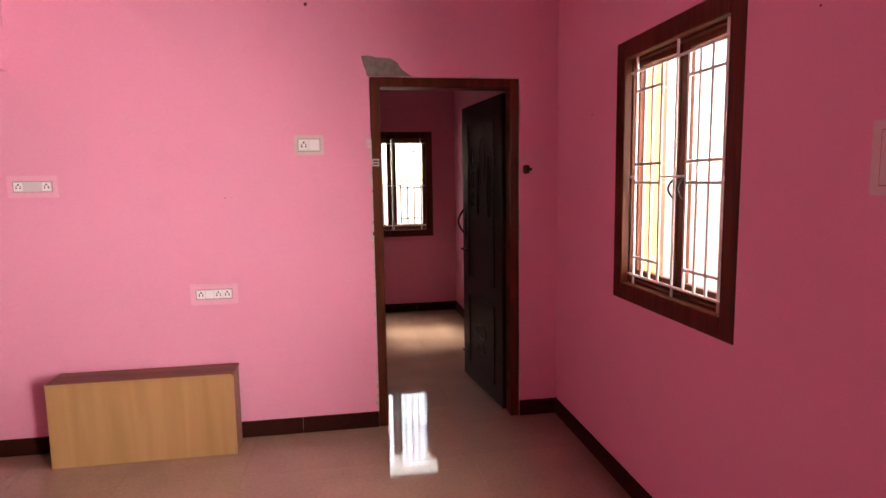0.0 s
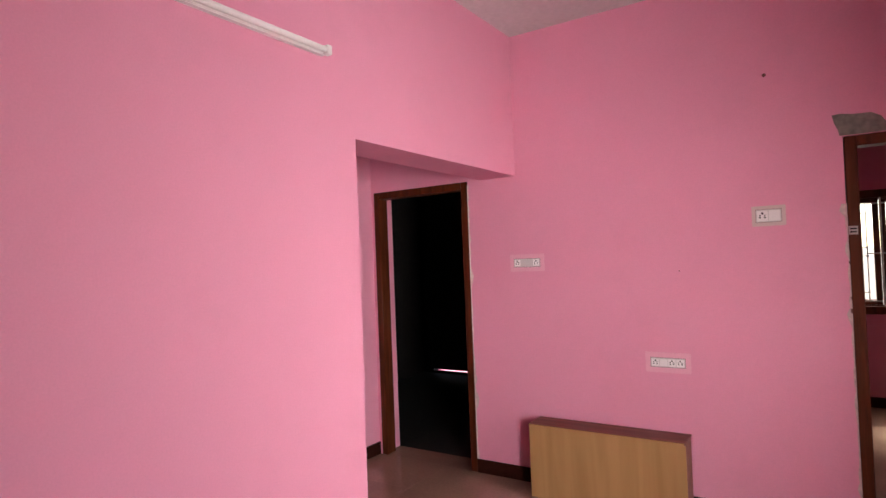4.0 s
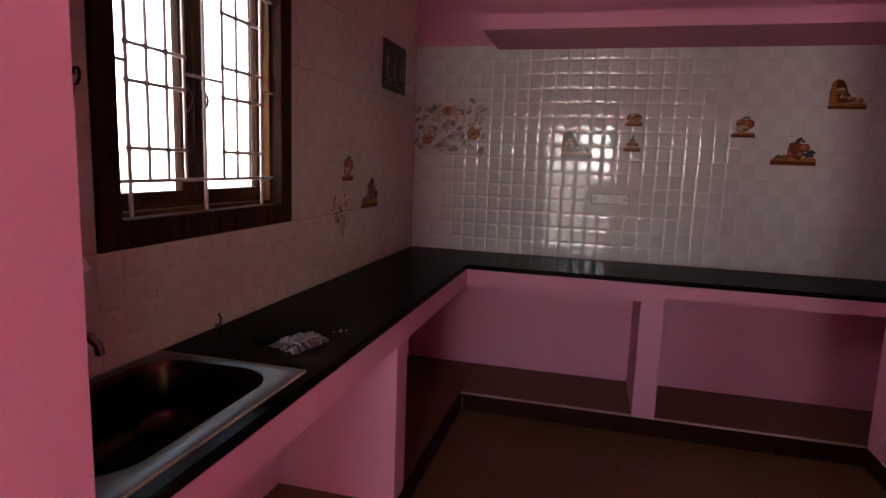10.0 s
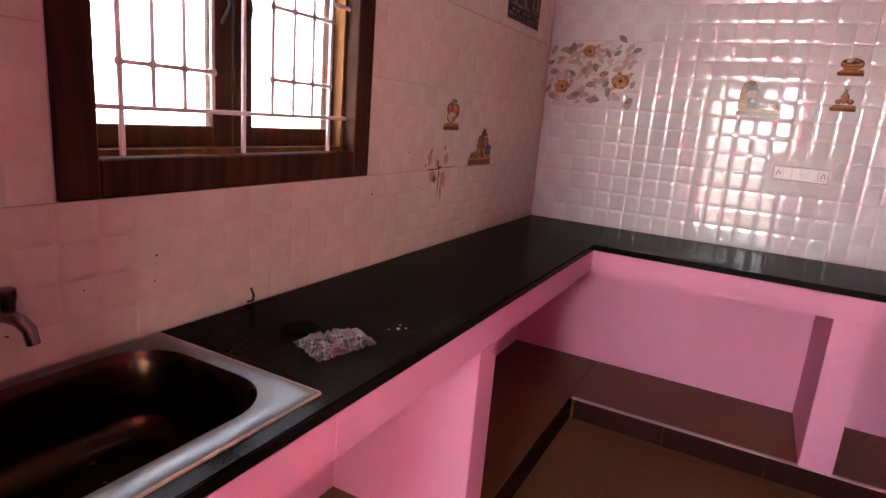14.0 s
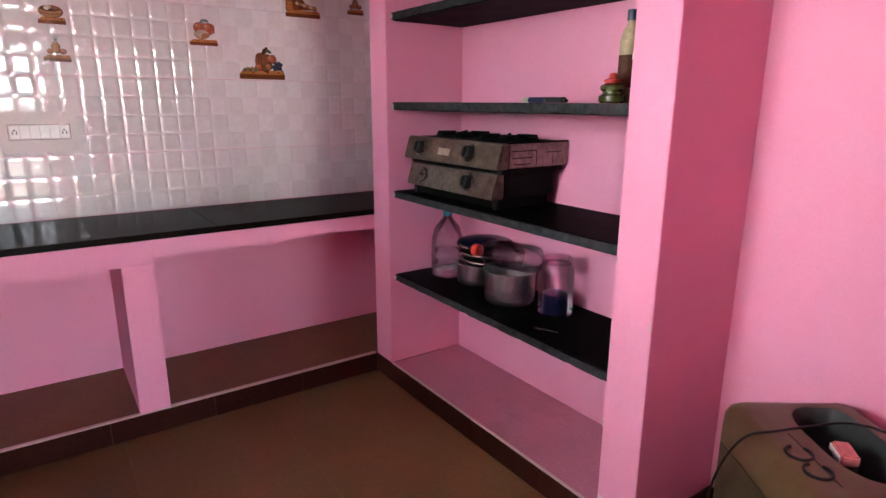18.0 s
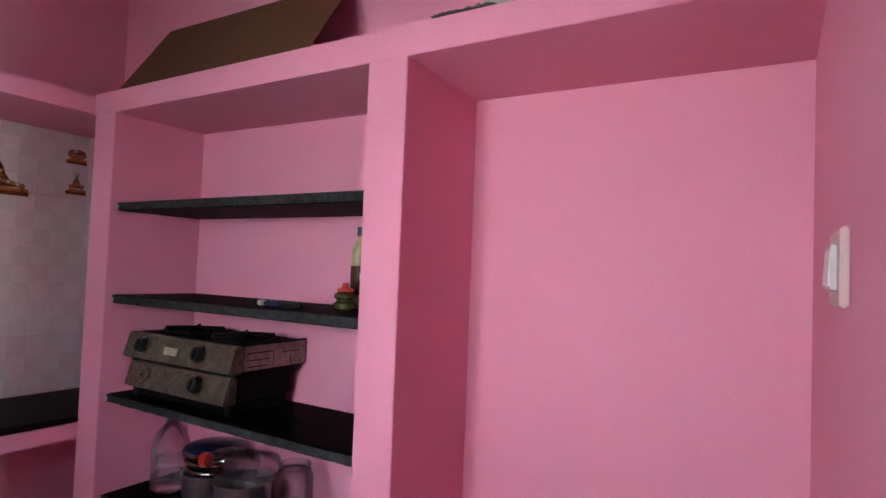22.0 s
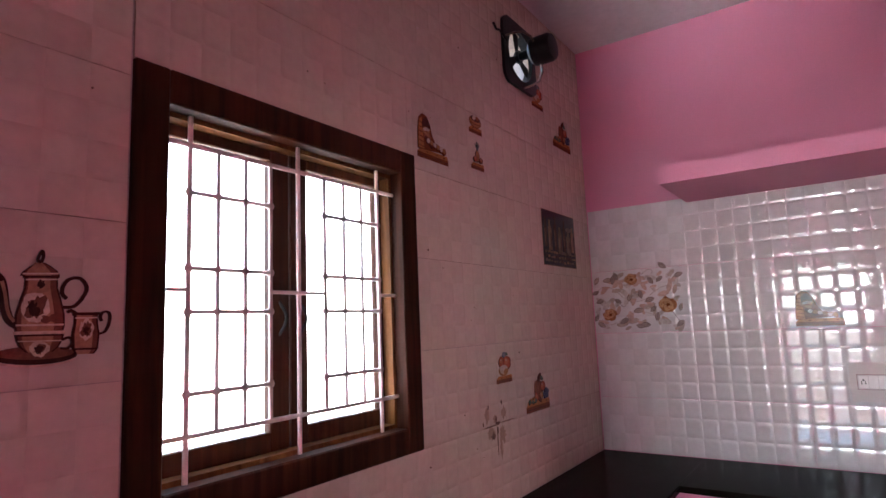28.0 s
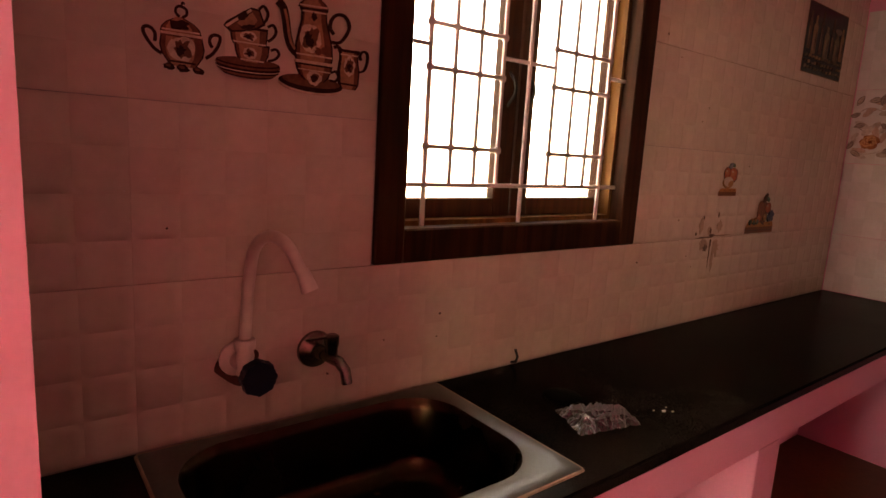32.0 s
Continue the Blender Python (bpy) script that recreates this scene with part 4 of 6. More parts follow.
# stop valve high on the wall
valve = thing("stop_valve", (-0.632, KS + 0.008, 1.793), "dark blue stop valve cap with a chrome lever", "valve")
bm = bmesh.new()
lathe(bm, [(0.026, 0.0), (0.028, 0.012), (0.024, 0.03), (0.012, 0.033)], 20, (0.006, 0, 0.0), "y")
part("cap", bm, BLUE, valve, smooth=True)
bm = bmesh.new()
lathe(bm, [(0.010, 0.03), (0.014, 0.036), (0.014, 0.05), (0.008, 0.054)], 14, (-0.012, 0, 0.004), "y")
part("boss", bm, CHROME, valve, smooth=True)
bm = bmesh.new()
tube(bm, [(-0.012, 0.045, 0.0), (-0.011, 0.05, 0.03), (-0.010, 0.048, 0.042)], 0.007, 8, 0.005)
part("lever", bm, CHROME, valve, smooth=True)

socket_plate("socket_plate", pose(-0.437, KS + 0.009, 1.928, 0, 0, 180), 0.150, 0.124, TILEPLATE, "so", "tile-coloured plate with one switch and one socket", rim=0.012, inner=(0.088, 0.058), module=TILEPLATE)
hole = thing("cable_opening", (-0.450, KS + 0.009, 2.082), "small black square cable opening in the tiles", "opening")
block("rim", (-0.021, 0.021, 0, 0.003, -0.021, 0.021), DARK, hole, 0.001)
socket_plate("socket_plate", pose(KW + 0.009, -0.270, 1.262, 0, 0, 90), 0.275, 0.172, TILEPLATE, "osssso", "white tile-coloured plate with sockets and switches", rim=0.010, inner=(0.215, 0.056))
socket_plate("switch_plate", pose(KE - 0.0265, 0.78, 1.573, 0, 0, -88.1), 0.16, 0.115, CREAM, "ss", "cream switch plate on pink paint", rim=0.012, inner=(0.09, 0.06), lift=0.006)

# short bent wire out of the tile joint
wire = thing("bent_wire", (-1.365, KS + 0.006, 0.882), "short black bent wire sticking out of the tiles", "wire")
bm = bmesh.new()
tube(bm, [(0, 0, 0), (0.002, 0.02, 0.008), (0.004, 0.026, 0.025), (0.010, 0.022, 0.045)], 0.0035, 6)
part("strand", bm, DARK, wire, smooth=True)

# crumpled clear plastic bag
bag = thing("plastic_bag", (-1.292, -1.195, 0.877), "crumpled clear plastic bag on the black worktop", "bag")
bm = bmesh.new()
n, m = 34, 20
grid = []
for j in range(m + 1):
    row = []
    for i in range(n + 1):
        u, v = i / n * 2 - 1, j / m * 2 - 1
        edge = max(0.0, 1 - max(abs(u) ** 4, abs(v) ** 4))
        w = noise.noise((u * 3.1, v * 2.6, 0.4)) + 0.6 * noise.noise((u * 8, v * 7, 2.0))
        x = u * 0.105 + 0.012 * noise.noise((v * 3, u * 2, 7))
        y = v * 0.055 * (1 + 0.3 * u) + 0.014 * noise.noise((u * 4, 3, v))
        row.append(bm.verts.new((x, y, 0.003 + edge * (0.012 + 0.030 * abs(w)) + 0.012 * abs(noise.noise((u * 13, v * 9, 5))))))
    grid.append(row)
for j in range(m):
    for i in range(n):
        bm.faces.new((grid[j][i], grid[j][i + 1], grid[j + 1][i + 1], grid[j + 1][i]))
sheet = part("film", bm, FILM, bag)
sheet.rotation_euler, sheet.scale = (0, 0, radians(-22)), (0.76, 0.86, 0.9)
ring_ob = thing("metal_lid", (-1.32, -1.33, 0.877), "flat dark round metal lid on the worktop", "lid")
bm = bmesh.new()
lathe(bm, [(0.045, 0.0), (0.047, 0.003), (0.040, 0.005), (0.012, 0.0045)], 28)
part("disc", bm, SLATE, ring_ob, smooth=True)
CRUMB = material("pale_crumb", (0.62, 0.58, 0.50), 0.9, spread=0.2)
for x, y, s in ((-1.470, -1.150, 0.0045), (-1.487, -1.138, 0.003), (-1.452, -1.165, 0.0025), (-1.495, -1.160, 0.0025)):
    crumb = thing("crumb", (x, y, 0.8765), "pale paper crumb on the black worktop", "crumb", "crumbs on the worktop")
    bm = bmesh.new()
    bmesh.ops.create_icosphere(bm, subdivisions=1, radius=s)
    for v in bm.verts:
        v.co.z = max(0.0, v.co.z * 0.5 + s * 0.3)
        v.co.x *= 1.4
    part("flake", bm, CRUMB, crumb)
# brown drip stain below the tile joint
stain = structure(new("tile_stain"), "dark brown drip stain on the wall tiles", "stain")
STAIN = material("brown_water_stain", (0.32, 0.195, 0.125), 0.5, spread=0.2, grain=60)
SOAKED = material("soaked_dark_joint", (0.15, 0.075, 0.04), 0.8, spread=0.4, grain=70, stain=30)
DRIPS = ((-2.300, 1.165, 0.040, 0.032, STAIN), (-2.385, 1.150, 0.030, 0.045, STAIN), (-2.272, 1.235, 0.022, 0.040, STAIN), (-2.400, 1.228, 0.030, 0.026, STAIN), (-2.330, 1.215, 0.018, 0.022, STAIN),
         (-2.372, 1.105, 0.012, 0.050, STAIN), (-2.315, 1.150, 0.020, 0.018, SOAKED), (-2.346, 1.130, 0.0035, 0.060, SOAKED), (-2.352, 1.196, 0.032, 0.008, RUST), (-2.300, 1.190, 0.075, 0.0035, SOAKED),
         (-2.430, 1.194, 0.080, 0.0030, SOAKED), (-2.338, 1.212, 0.009, 0.016, RUST), (-2.385, 1.272, 0.005, 0.012, RUST), (-2.282, 1.262, 0.004, 0.010, RUST), (-2.348, 1.170, 0.006, 0.018, RUST), (-2.240, 1.205, 0.004, 0.008, RUST))
for k, (x, z, w, h, mt) in enumerate(DRIPS):
    bm = bmesh.new()
    flat(bm, [(x + w * math.cos(a) * (0.5 + 1.0 * abs(noise.noise((math.cos(a) * 2.3, math.sin(a) * 2.3, k)))), z + h * math.sin(a) * (0.5 + 1.0 * abs(noise.noise((math.cos(a) * 2.3, math.sin(a) * 2.3, k + 8))))) for a in [2 * math.pi * i / 26 for i in range(26)]], KS + 0.0076, KS + 0.0082 + 0.0001 * k)
    part("drip", bm, mt, stain)

# specks of dirt and putty on the window wall tiles
rng = random.Random(21)
specks = structure(new("tile_specks"), "small dark and pale specks on the wall tiles", "stain")
PUTTY = material("dried_putty_speck", (0.62, 0.52, 0.46), 0.9, spread=0.1, bump=0)
for k in range(70):
    x, z, r = rng.uniform(-2.6, -0.33), rng.uniform(0.92, 2.75), rng.choice((0.0013, 0.0017, 0.002, 0.003))
    if -1.90 < x < -0.88 and 1.16 < z < 2.20:
        continue
    bm = bmesh.new()
    flat(bm, [(x + r * math.cos(a) * rng.uniform(0.6, 1.5), z + r * math.sin(a) * rng.uniform(0.6, 1.3)) for a in [2 * math.pi * i / 7 for i in range(7)]], KS + 0.0066, KS + 0.0084)
    part("speck", bm, PUTTY if k % 3 == 0 else RUST, specks)

# ---- printed decor tiles ----
def ink(name, c):
    return material(name, c, 0.16, spread=0.22, grain=120, stain=18, bump=0, spec=0.2, ior=1.35)


INK_PLANK, INK_PLANK_EDGE = ink("print_orange_wood", (0.42, 0.16, 0.048)), ink("print_brown_edge", (0.18, 0.052, 0.016))
INK_RED, INK_WHITE, INK_TAN = ink("print_red", (0.40, 0.10, 0.05)), ink("print_white", (0.52, 0.40, 0.31)), ink("print_tan", (0.36, 0.17, 0.07))
INK_BLUE, INK_GREEN, INK_DARK = ink("print_slate_blue", (0.055, 0.06, 0.10)), ink("print_green_grey", (0.10, 0.13, 0.09)), ink("print_dark_brown", (0.09, 0.035, 0.02))
INK_RUSSET, INK_SLATE, INK_BLUSHED = ink("print_russet", (0.24, 0.085, 0.04)), ink("print_slate", (0.20, 0.21, 0.24)), ink("print_blushed", (0.46, 0.17, 0.08))
INK_LEAF, INK_VINE, INK_ROSE = ink("print_grey_leaf", (0.36, 0.29, 0.26)), ink("print_pale_vine", (0.58, 0.50, 0.45)), ink("print_orange_rose", (0.54, 0.29, 0.15))
INK_POT = ink("print_tea_brown", (0.36, 0.20, 0.15))


def oval(cx, cz, rx, rz, n=22, tilt=0.0, rough=0.0, seed=0):
    out = []
    for k in range(n):
        a = 2 * math.pi * k / n
        q = 1 + rough * noise.noise((math.cos(a) * 2, math.sin(a) * 2, seed * 3.7))
        u, v = rx * q * math.cos(a), rz * q * math.sin(a)
        out.append((cx + u * math.cos(tilt) - v * math.sin(tilt), cz + u * math.sin(tilt) + v * math.cos(tilt)))
    return out


def ribbon(pts, w):
    left, right = [], []
    for i, (x, z) in enumerate(pts):
        a, b = pts[max(0, i - 1)], pts[min(len(pts) - 1, i + 1)]
        d = math.hypot(b[0] - a[0], b[1] - a[1]) or 1
        nx, nz = -(b[1] - a[1]) / d * w / 2, (b[0] - a[0]) / d * w / 2
        left.append((x + nx, z + nz)), right.append((x - nx, z - nz))
    return left + right[::-1]


def arc_pts(cx, cz, rx, rz, a0, a1, n=14):
    return [(cx + rx * math.cos(radians(a0 + (a1 - a0) * k / n)), cz + rz * math.sin(radians(a0 + (a1 - a0) * k / n))) for k in range(n + 1)]


def printed(name, m, shapes, label, group=""):
    """A print on a tile: flat inked shapes laid over one another, front towards -y."""
    p = thing(name, (0, 0, 0), label, "tile print", group)
    for k, (nm, outline, mat) in enumerate(shapes):
        bm = bmesh.new()
        flat(bm, outline, -0.0006 - min(0.00025, 0.006 / len(shapes)) * k, 0.0)
        part(nm, bm, mat, p)
    p.matrix_world = m
    return p


def plank(w, h=0.028, skew=0.03):
    """A little shelf: dark front edge, lighter top, a groove and knots."""
    out = [("plank", [(0, 0), (w, 0), (w, h * 0.55), (0, h * 0.55)], INK_PLANK_EDGE), ("plank_top", [(0, h * 0.55), (w, h * 0.55), (w * 0.97, h), (skew * 0.6, h)], INK_PLANK)]
    out += [("groove", [(w * 0.03, h * 0.22), (w * 0.97, h * 0.20), (w * 0.97, h * 0.27), (w * 0.03, h * 0.29)], INK_DARK)]
    return out + [("knot", oval(w * q, h * 0.75, w * 0.035, h * 0.07), INK_PLANK_EDGE) for q in (0.3, 0.62, 0.86)]


def round_fruit(name, cx, cz, r, mat, seed=0, squash=0.9):
    """A fruit: body, shaded side and a pale glint."""
    return [(name, oval(cx, cz, r, r * squash, rough=0.15, seed=seed), INK_DARK), (name, oval(cx - r * 0.06, cz + r * 0.06, r * 0.9, r * squash * 0.88, rough=0.2, seed=seed), mat),
            ("blush", oval(cx - r * 0.22, cz + r * 0.2, r * 0.5, r * squash * 0.42, rough=0.5, seed=seed + 1), INK_BLUSHED), ("glint", oval(cx - r * 0.36, cz + r * 0.36, r * 0.16, r * 0.12, 10), INK_WHITE)]


def apple_print(m, group):
    sh = plank(0.13) + round_fruit("apple", 0.046, 0.082, 0.026, INK_RED, 1) + round_fruit("apple", 0.090, 0.078, 0.031, INK_RED, 2)
    sh += [("bowl", oval(0.058, 0.050, 0.036, 0.022), INK_TAN), ("bowl", oval(0.056, 0.053, 0.033, 0.018), INK_WHITE), ("bowl_shade", oval(0.072, 0.046, 0.018, 0.010, tilt=0.3), INK_TAN), ("stalk", oval(0.066, 0.112, 0.016, 0.009, tilt=0.5, rough=0.4), INK_SLATE), ("leaf", oval(0.084, 0.113, 0.010, 0.006, tilt=-0.4), INK_GREEN)]
    return printed("apple_print", m, sh, "printed tile picture of apples and a bowl on a plank", group)


def fruit_print(m, group):
    sh = plank(0.235, 0.045)
    sh += [("pumpkin", oval(0.128, 0.085, 0.044, 0.050, rough=0.3, seed=2), INK_DARK), ("pumpkin", oval(0.124, 0.088, 0.040, 0.045, rough=0.3, seed=2), INK_RUSSET)]
    sh += [("rib", ribbon(arc_pts(0.124, 0.088, 0.040 * q, 0.044, -80, 80, 8), 0.0022), INK_DARK) for q in (-0.6, -0.2, 0.25, 0.65)]
    sh += round_fruit("apple", 0.100, 0.060, 0.020, INK_RED, 5) + round_fruit("apple", 0.168, 0.100, 0.026, INK_RED, 6) + round_fruit("pear", 0.150, 0.062, 0.018, INK_TAN, 7)
    for k, (x, z) in enumerate(((0.176, 0.064), (0.190, 0.066), (0.203, 0.068), (0.183, 0.053), (0.197, 0.054), (0.210, 0.056), (0.216, 0.074), (0.204, 0.082), (0.190, 0.079))):
        sh += [("grape", oval(x, z, 0.0095, 0.009, 12, seed=k), INK_BLUE), ("glint", oval(x - 0.003, z + 0.003, 0.0028, 0.0022, 8), INK_SLATE)]
    sh += [("leaf", oval(0.134, 0.142, 0.022, 0.010, tilt=0.9, rough=0.4), INK_DARK), ("leaf", oval(0.155, 0.138, 0.016, 0.008, tilt=-0.5, rough=0.4), INK_GREEN)]
    sh += [("flower", oval(0.030 + 0.013 * k, 0.046 + 0.006 * (k % 2), 0.010, 0.009, 10, rough=0.6, seed=k), INK_TAN if k % 2 else INK_GREEN) for k in range(5)]
    return printed("fruit_print", m, sh, "printed tile picture of fruit and grapes on a plank", group)


def bread_print(m, group):
    sh = plank(0.19, 0.035) + [("basket", [(0.002, 0.03), (0.004, 0.10), (0.012, 0.145), (0.034, 0.163), (0.06, 0.158), (0.08, 0.13), (0.09, 0.095), (0.115, 0.062), (0.15, 0.04)], INK_PLANK_EDGE), ("basket_side", [(0.006, 0.034), (0.009, 0.10), (0.016, 0.138), (0.03, 0.15), (0.034, 0.10), (0.04, 0.034)], INK_PLANK)]
    sh += [("weave", ribbon([(0.007, 0.045 + 0.017 * k), (0.037, 0.041 + 0.017 * k)], 0.003), INK_PLANK_EDGE) for k in range(6)]
    sh += [("hollow", oval(0.053, 0.122, 0.023, 0.030, rough=0.3), INK_DARK), ("loaf", oval(0.052, 0.104, 0.026, 0.013, tilt=0.15, rough=0.4), INK_TAN), ("crust", oval(0.054, 0.108, 0.020, 0.007, tilt=0.15, rough=0.4), INK_WHITE), ("loaf", oval(0.058, 0.086, 0.024, 0.014, tilt=-0.2, rough=0.4, seed=3), INK_RUSSET), ("crust", oval(0.056, 0.090, 0.016, 0.006, tilt=-0.2, rough=0.4, seed=4), INK_TAN), ("shade", oval(0.07, 0.064, 0.03, 0.012, tilt=-0.5, rough=0.4), INK_DARK)]
    for k in range(6):
        x, z = 0.064 + 0.019 * k, 0.067 - 0.004 * k
        sh += [("bun", oval(x, z, 0.0115, 0.0115, rough=0.3, seed=k), INK_PLANK_EDGE), ("bun", oval(x - 0.0012, z + 0.0015, 0.0095, 0.009, rough=0.3, seed=k), INK_TAN if k % 2 else INK_WHITE)]
    return printed("bread_print", m, sh, "printed tile picture of a bread basket on a plank", group)


def jar_print(m, group):
    sh = plank(0.10) + [("pineapple", oval(0.050, 0.058, 0.016, 0.026, rough=0.2), INK_DARK), ("pineapple", oval(0.049, 0.058, 0.013, 0.022, rough=0.2), INK_TAN)]
    sh += [("leaf", [(0.050, 0.080), (0.050 + 0.016 * q, 0.118 - 0.010 * abs(q)), (0.054, 0.080)], INK_GREEN if k % 2 else INK_SLATE) for k, q in enumerate((-1, -0.5, 0, 0.5, 1))]
    sh += round_fruit("fruit", 0.074, 0.042, 0.013, INK_RUSSET, 3) + round_fruit("fruit", 0.028, 0.041, 0.012, INK_RED, 4)
    return printed("pineapple_print", m, sh, "printed tile picture of a pineapple and fruit", group)


def toast_print(m, group):
    sh = plank(0.10) + [("bowl", oval(0.05, 0.050, 0.045, 0.026), INK_PLANK_EDGE), ("bowl", oval(0.048, 0.048, 0.041, 0.021), INK_TAN), ("mouth", oval(0.050, 0.062, 0.038, 0.012), INK_DARK), ("bread", oval(0.040, 0.066, 0.015, 0.009, tilt=0.4, rough=0.3), INK_WHITE), ("bread", oval(0.064, 0.067, 0.013, 0.008, tilt=-0.3, rough=0.3), INK_RUSSET), ("band", ribbon([(0.012, 0.044), (0.05, 0.038), (0.088, 0.044)], 0.003), INK_PLANK_EDGE)]
    return printed("bowl_print", m, sh, "printed tile picture of a bread bowl on a plank", group)


GW, GS = "prints on the back wall tiles", "prints on the window wall tiles"
onw = lambda y, z: pose(KW + 0.0092, y, z, 0, 0, 90)
ons = lambda x, z: pose(x, KS + 0.0092, z, 0, 0, 180)
apple_print(onw(0.378, 1.655), GW)
fruit_print(onw(0.602, 1.505), GW)
bread_print(onw(0.86, 1.822), GW)
toast_print(onw(1.207, 2.015), GW)
jar_print(onw(1.21, 1.860), GW)
toast_print(onw(-0.215, 1.708), GW)
jar_print(onw(-0.215, 1.556), GW)
bread_print(onw(-0.588, 1.510), GW)
bread_print(ons(-1.885, 2.165), GS)
toast_print(ons(-2.235, 2.345), GS)
jar_print(ons(-2.24, 2.195), GS)
apple_print(ons(-2.84, 2.635), GS)
fruit_print(ons(-3.07, 2.485), GS)
apple_print(ons(-2.355, 1.342), GS)
fruit_print(ons(-2.60, 1.192), GS)

# border tile of roses, leaves and curling vines
rng = random.Random(11)
INK_LEAF_EDGE, INK_LEAF_SOFT, INK_ROSE_DEEP = ink("print_leaf_edge", (0.20, 0.13, 0.10)), ink("print_leaf_soft", (0.50, 0.40, 0.34)), ink("print_rose_deep", (0.34, 0.14, 0.06))
INK_BLUSH = ink("print_blush", (0.58, 0.40, 0.33))
flowers = []


def rounder(pts):
    """Cut a line's corners twice."""
    for _ in range(2):
        pts = [pts[0]] + [(a[0] * (1 - t) + b[0] * t, a[1] * (1 - t) + b[1] * t) for a, b in zip(pts, pts[1:]) for t in (0.25, 0.75)] + [pts[-1]]
    return pts


bed_at = lambda x, y: ((x - 605) / 285 * 0.47, (624 - y) / 156 * 0.33)


def blade(x, y, length, turn):
    """A pointed leaf with a darker edge and a midrib."""
    cx, cz = bed_at(x, y)
    t = radians(turn)
    spot = lambda u, v: (cx + u * math.cos(t) - v * math.sin(t), cz + u * math.sin(t) + v * math.cos(t))
    lens = lambda k: [spot(length * (i / 6), k * length * 0.26 * math.sin(math.pi * i / 6) ** 0.8) for i in range(7)] + [spot(length * (i / 6), -k * length * 0.22 * math.sin(math.pi * i / 6) ** 0.8) for i in range(5, 0, -1)]
    flowers.append(("leaf", lens(1.0), INK_LEAF_EDGE))
    flowers.append(("leaf", lens(0.72), rng.choice((INK_LEAF, INK_LEAF, INK_LEAF_SOFT))))
    flowers.append(("midrib", ribbon([spot(0, 0), spot(length * 0.8, 0)], 0.0018), INK_LEAF_EDGE))


for way in (((612, 520), (640, 500), (680, 512), (715, 545), (770, 548), (810, 520), (850, 508), (882, 522)), ((620, 600), (660, 605), (700, 590), (740, 572), (790, 575), (820, 598), (812, 606)), ((735, 500), (770, 478), (795, 465), (808, 472), (800, 480)), ((690, 540), (700, 560), (715, 555), (708, 545)), ((845, 560), (870, 590), (885, 612), (870, 614)), ((850, 480), (845, 490), (858, 494), (866, 484), (858, 470)), ((660, 575), (640, 555), (622, 545))):
    flowers.append(("vine", ribbon(rounder([bed_at(*p) for p in way]), 0.0032), INK_LEAF if len(way) < 5 else INK_LEAF_SOFT))
for k in range(80):
    u, v, t, size = 0.015 + 0.44 * rng.random(), 0.02 + 0.29 * rng.random(), rng.random() * 6.28, rng.uniform(0.018, 0.034)
    flowers.append(("petal", [(u + size * math.cos(a) * math.cos(t) - size * 0.45 * math.sin(a) * math.sin(t), v + size * math.cos(a) * math.sin(t) + size * 0.45 * math.sin(a) * math.cos(t)) for a in [2 * math.pi * i / 10 for i in range(10)]], rng.choice((INK_LEAF_SOFT, INK_BLUSH, INK_BLUSH, INK_VINE))))
for x, y, size, turn in ((612, 498, 0.05, 60), (640, 490, 0.055, 10), (625, 515, 0.045, 200), (672, 500, 0.055, 80), (690, 490, 0.05, 110), (720, 545, 0.05, 60), (612, 545, 0.05, 15), (700, 548, 0.045, 150), (765, 540, 0.05, 100), (775, 548, 0.055, 20), (805, 505, 0.05, 120), (815, 500, 0.045, 40), (850, 468, 0.055, 140), (870, 490, 0.05, 20), (735, 572, 0.06, 10), (690, 600, 0.055, 25), (752, 606, 0.06, 0), (770, 610, 0.05, 170), (790, 574, 0.045, 40), (808, 598, 0.05, 80), (868, 612, 0.05, 40), (880, 575, 0.045, 70), (640, 608, 0.05, 150), (618, 575, 0.045, 240)):
    blade(x, y, size, turn)
for x, y, r in ((736, 490, 0.036), (845, 558, 0.043), (658, 577, 0.036)):
    cx, cz = bed_at(x, y)
    flowers += [("rose", oval(cx, cz, r, r * 0.9, rough=0.4, seed=x), INK_ROSE_DEEP), ("petal", oval(cx - 0.004, cz + 0.003, r * 0.86, r * 0.74, rough=0.4, seed=y), INK_ROSE)]
    for k in range(5):
        a = k * 1.26 + x
        flowers.append(("petal", ribbon(arc_pts(cx + r * 0.35 * math.cos(a), cz + r * 0.3 * math.sin(a), r * 0.36, r * 0.3, 40 * k, 40 * k + 190, 8), 0.004), rng.choice((INK_ROSE_DEEP, INK_TAN))))
    flowers.append(("heart", oval(cx + 0.003, cz, r * 0.24, r * 0.2, rough=0.6), INK_PLANK_EDGE))
printed("floral_border", onw(-1.548, 1.502), flowers, "printed floral border of orange roses and grey leaves")

# tea set
INK_TEA, INK_TEA_MID, INK_TEA_DARK, INK_TEA_PALE = ink("print_tea_body", (0.40, 0.20, 0.12)), ink("print_tea_shade", (0.17, 0.068, 0.040)), ink("print_tea_dark", (0.045, 0.018, 0.012)), ink("print_tea_pale", (0.66, 0.48, 0.36))
tea = []
U = 0.000373


def tea_at(pts):
    """From pixel positions in the camera's view to places along and up the wall."""
    out = []
    for x, y in pts:
        w = -0.000194617 * x + 2.53804e-05 * y + 1
        out.append((-0.458 - (-0.000203406 * x + -2.25103e-05 * y + -0.439401) / w, (-0.000312896 * x + -0.000295884 * y + 1.74297) / w - 1.535))
    return out


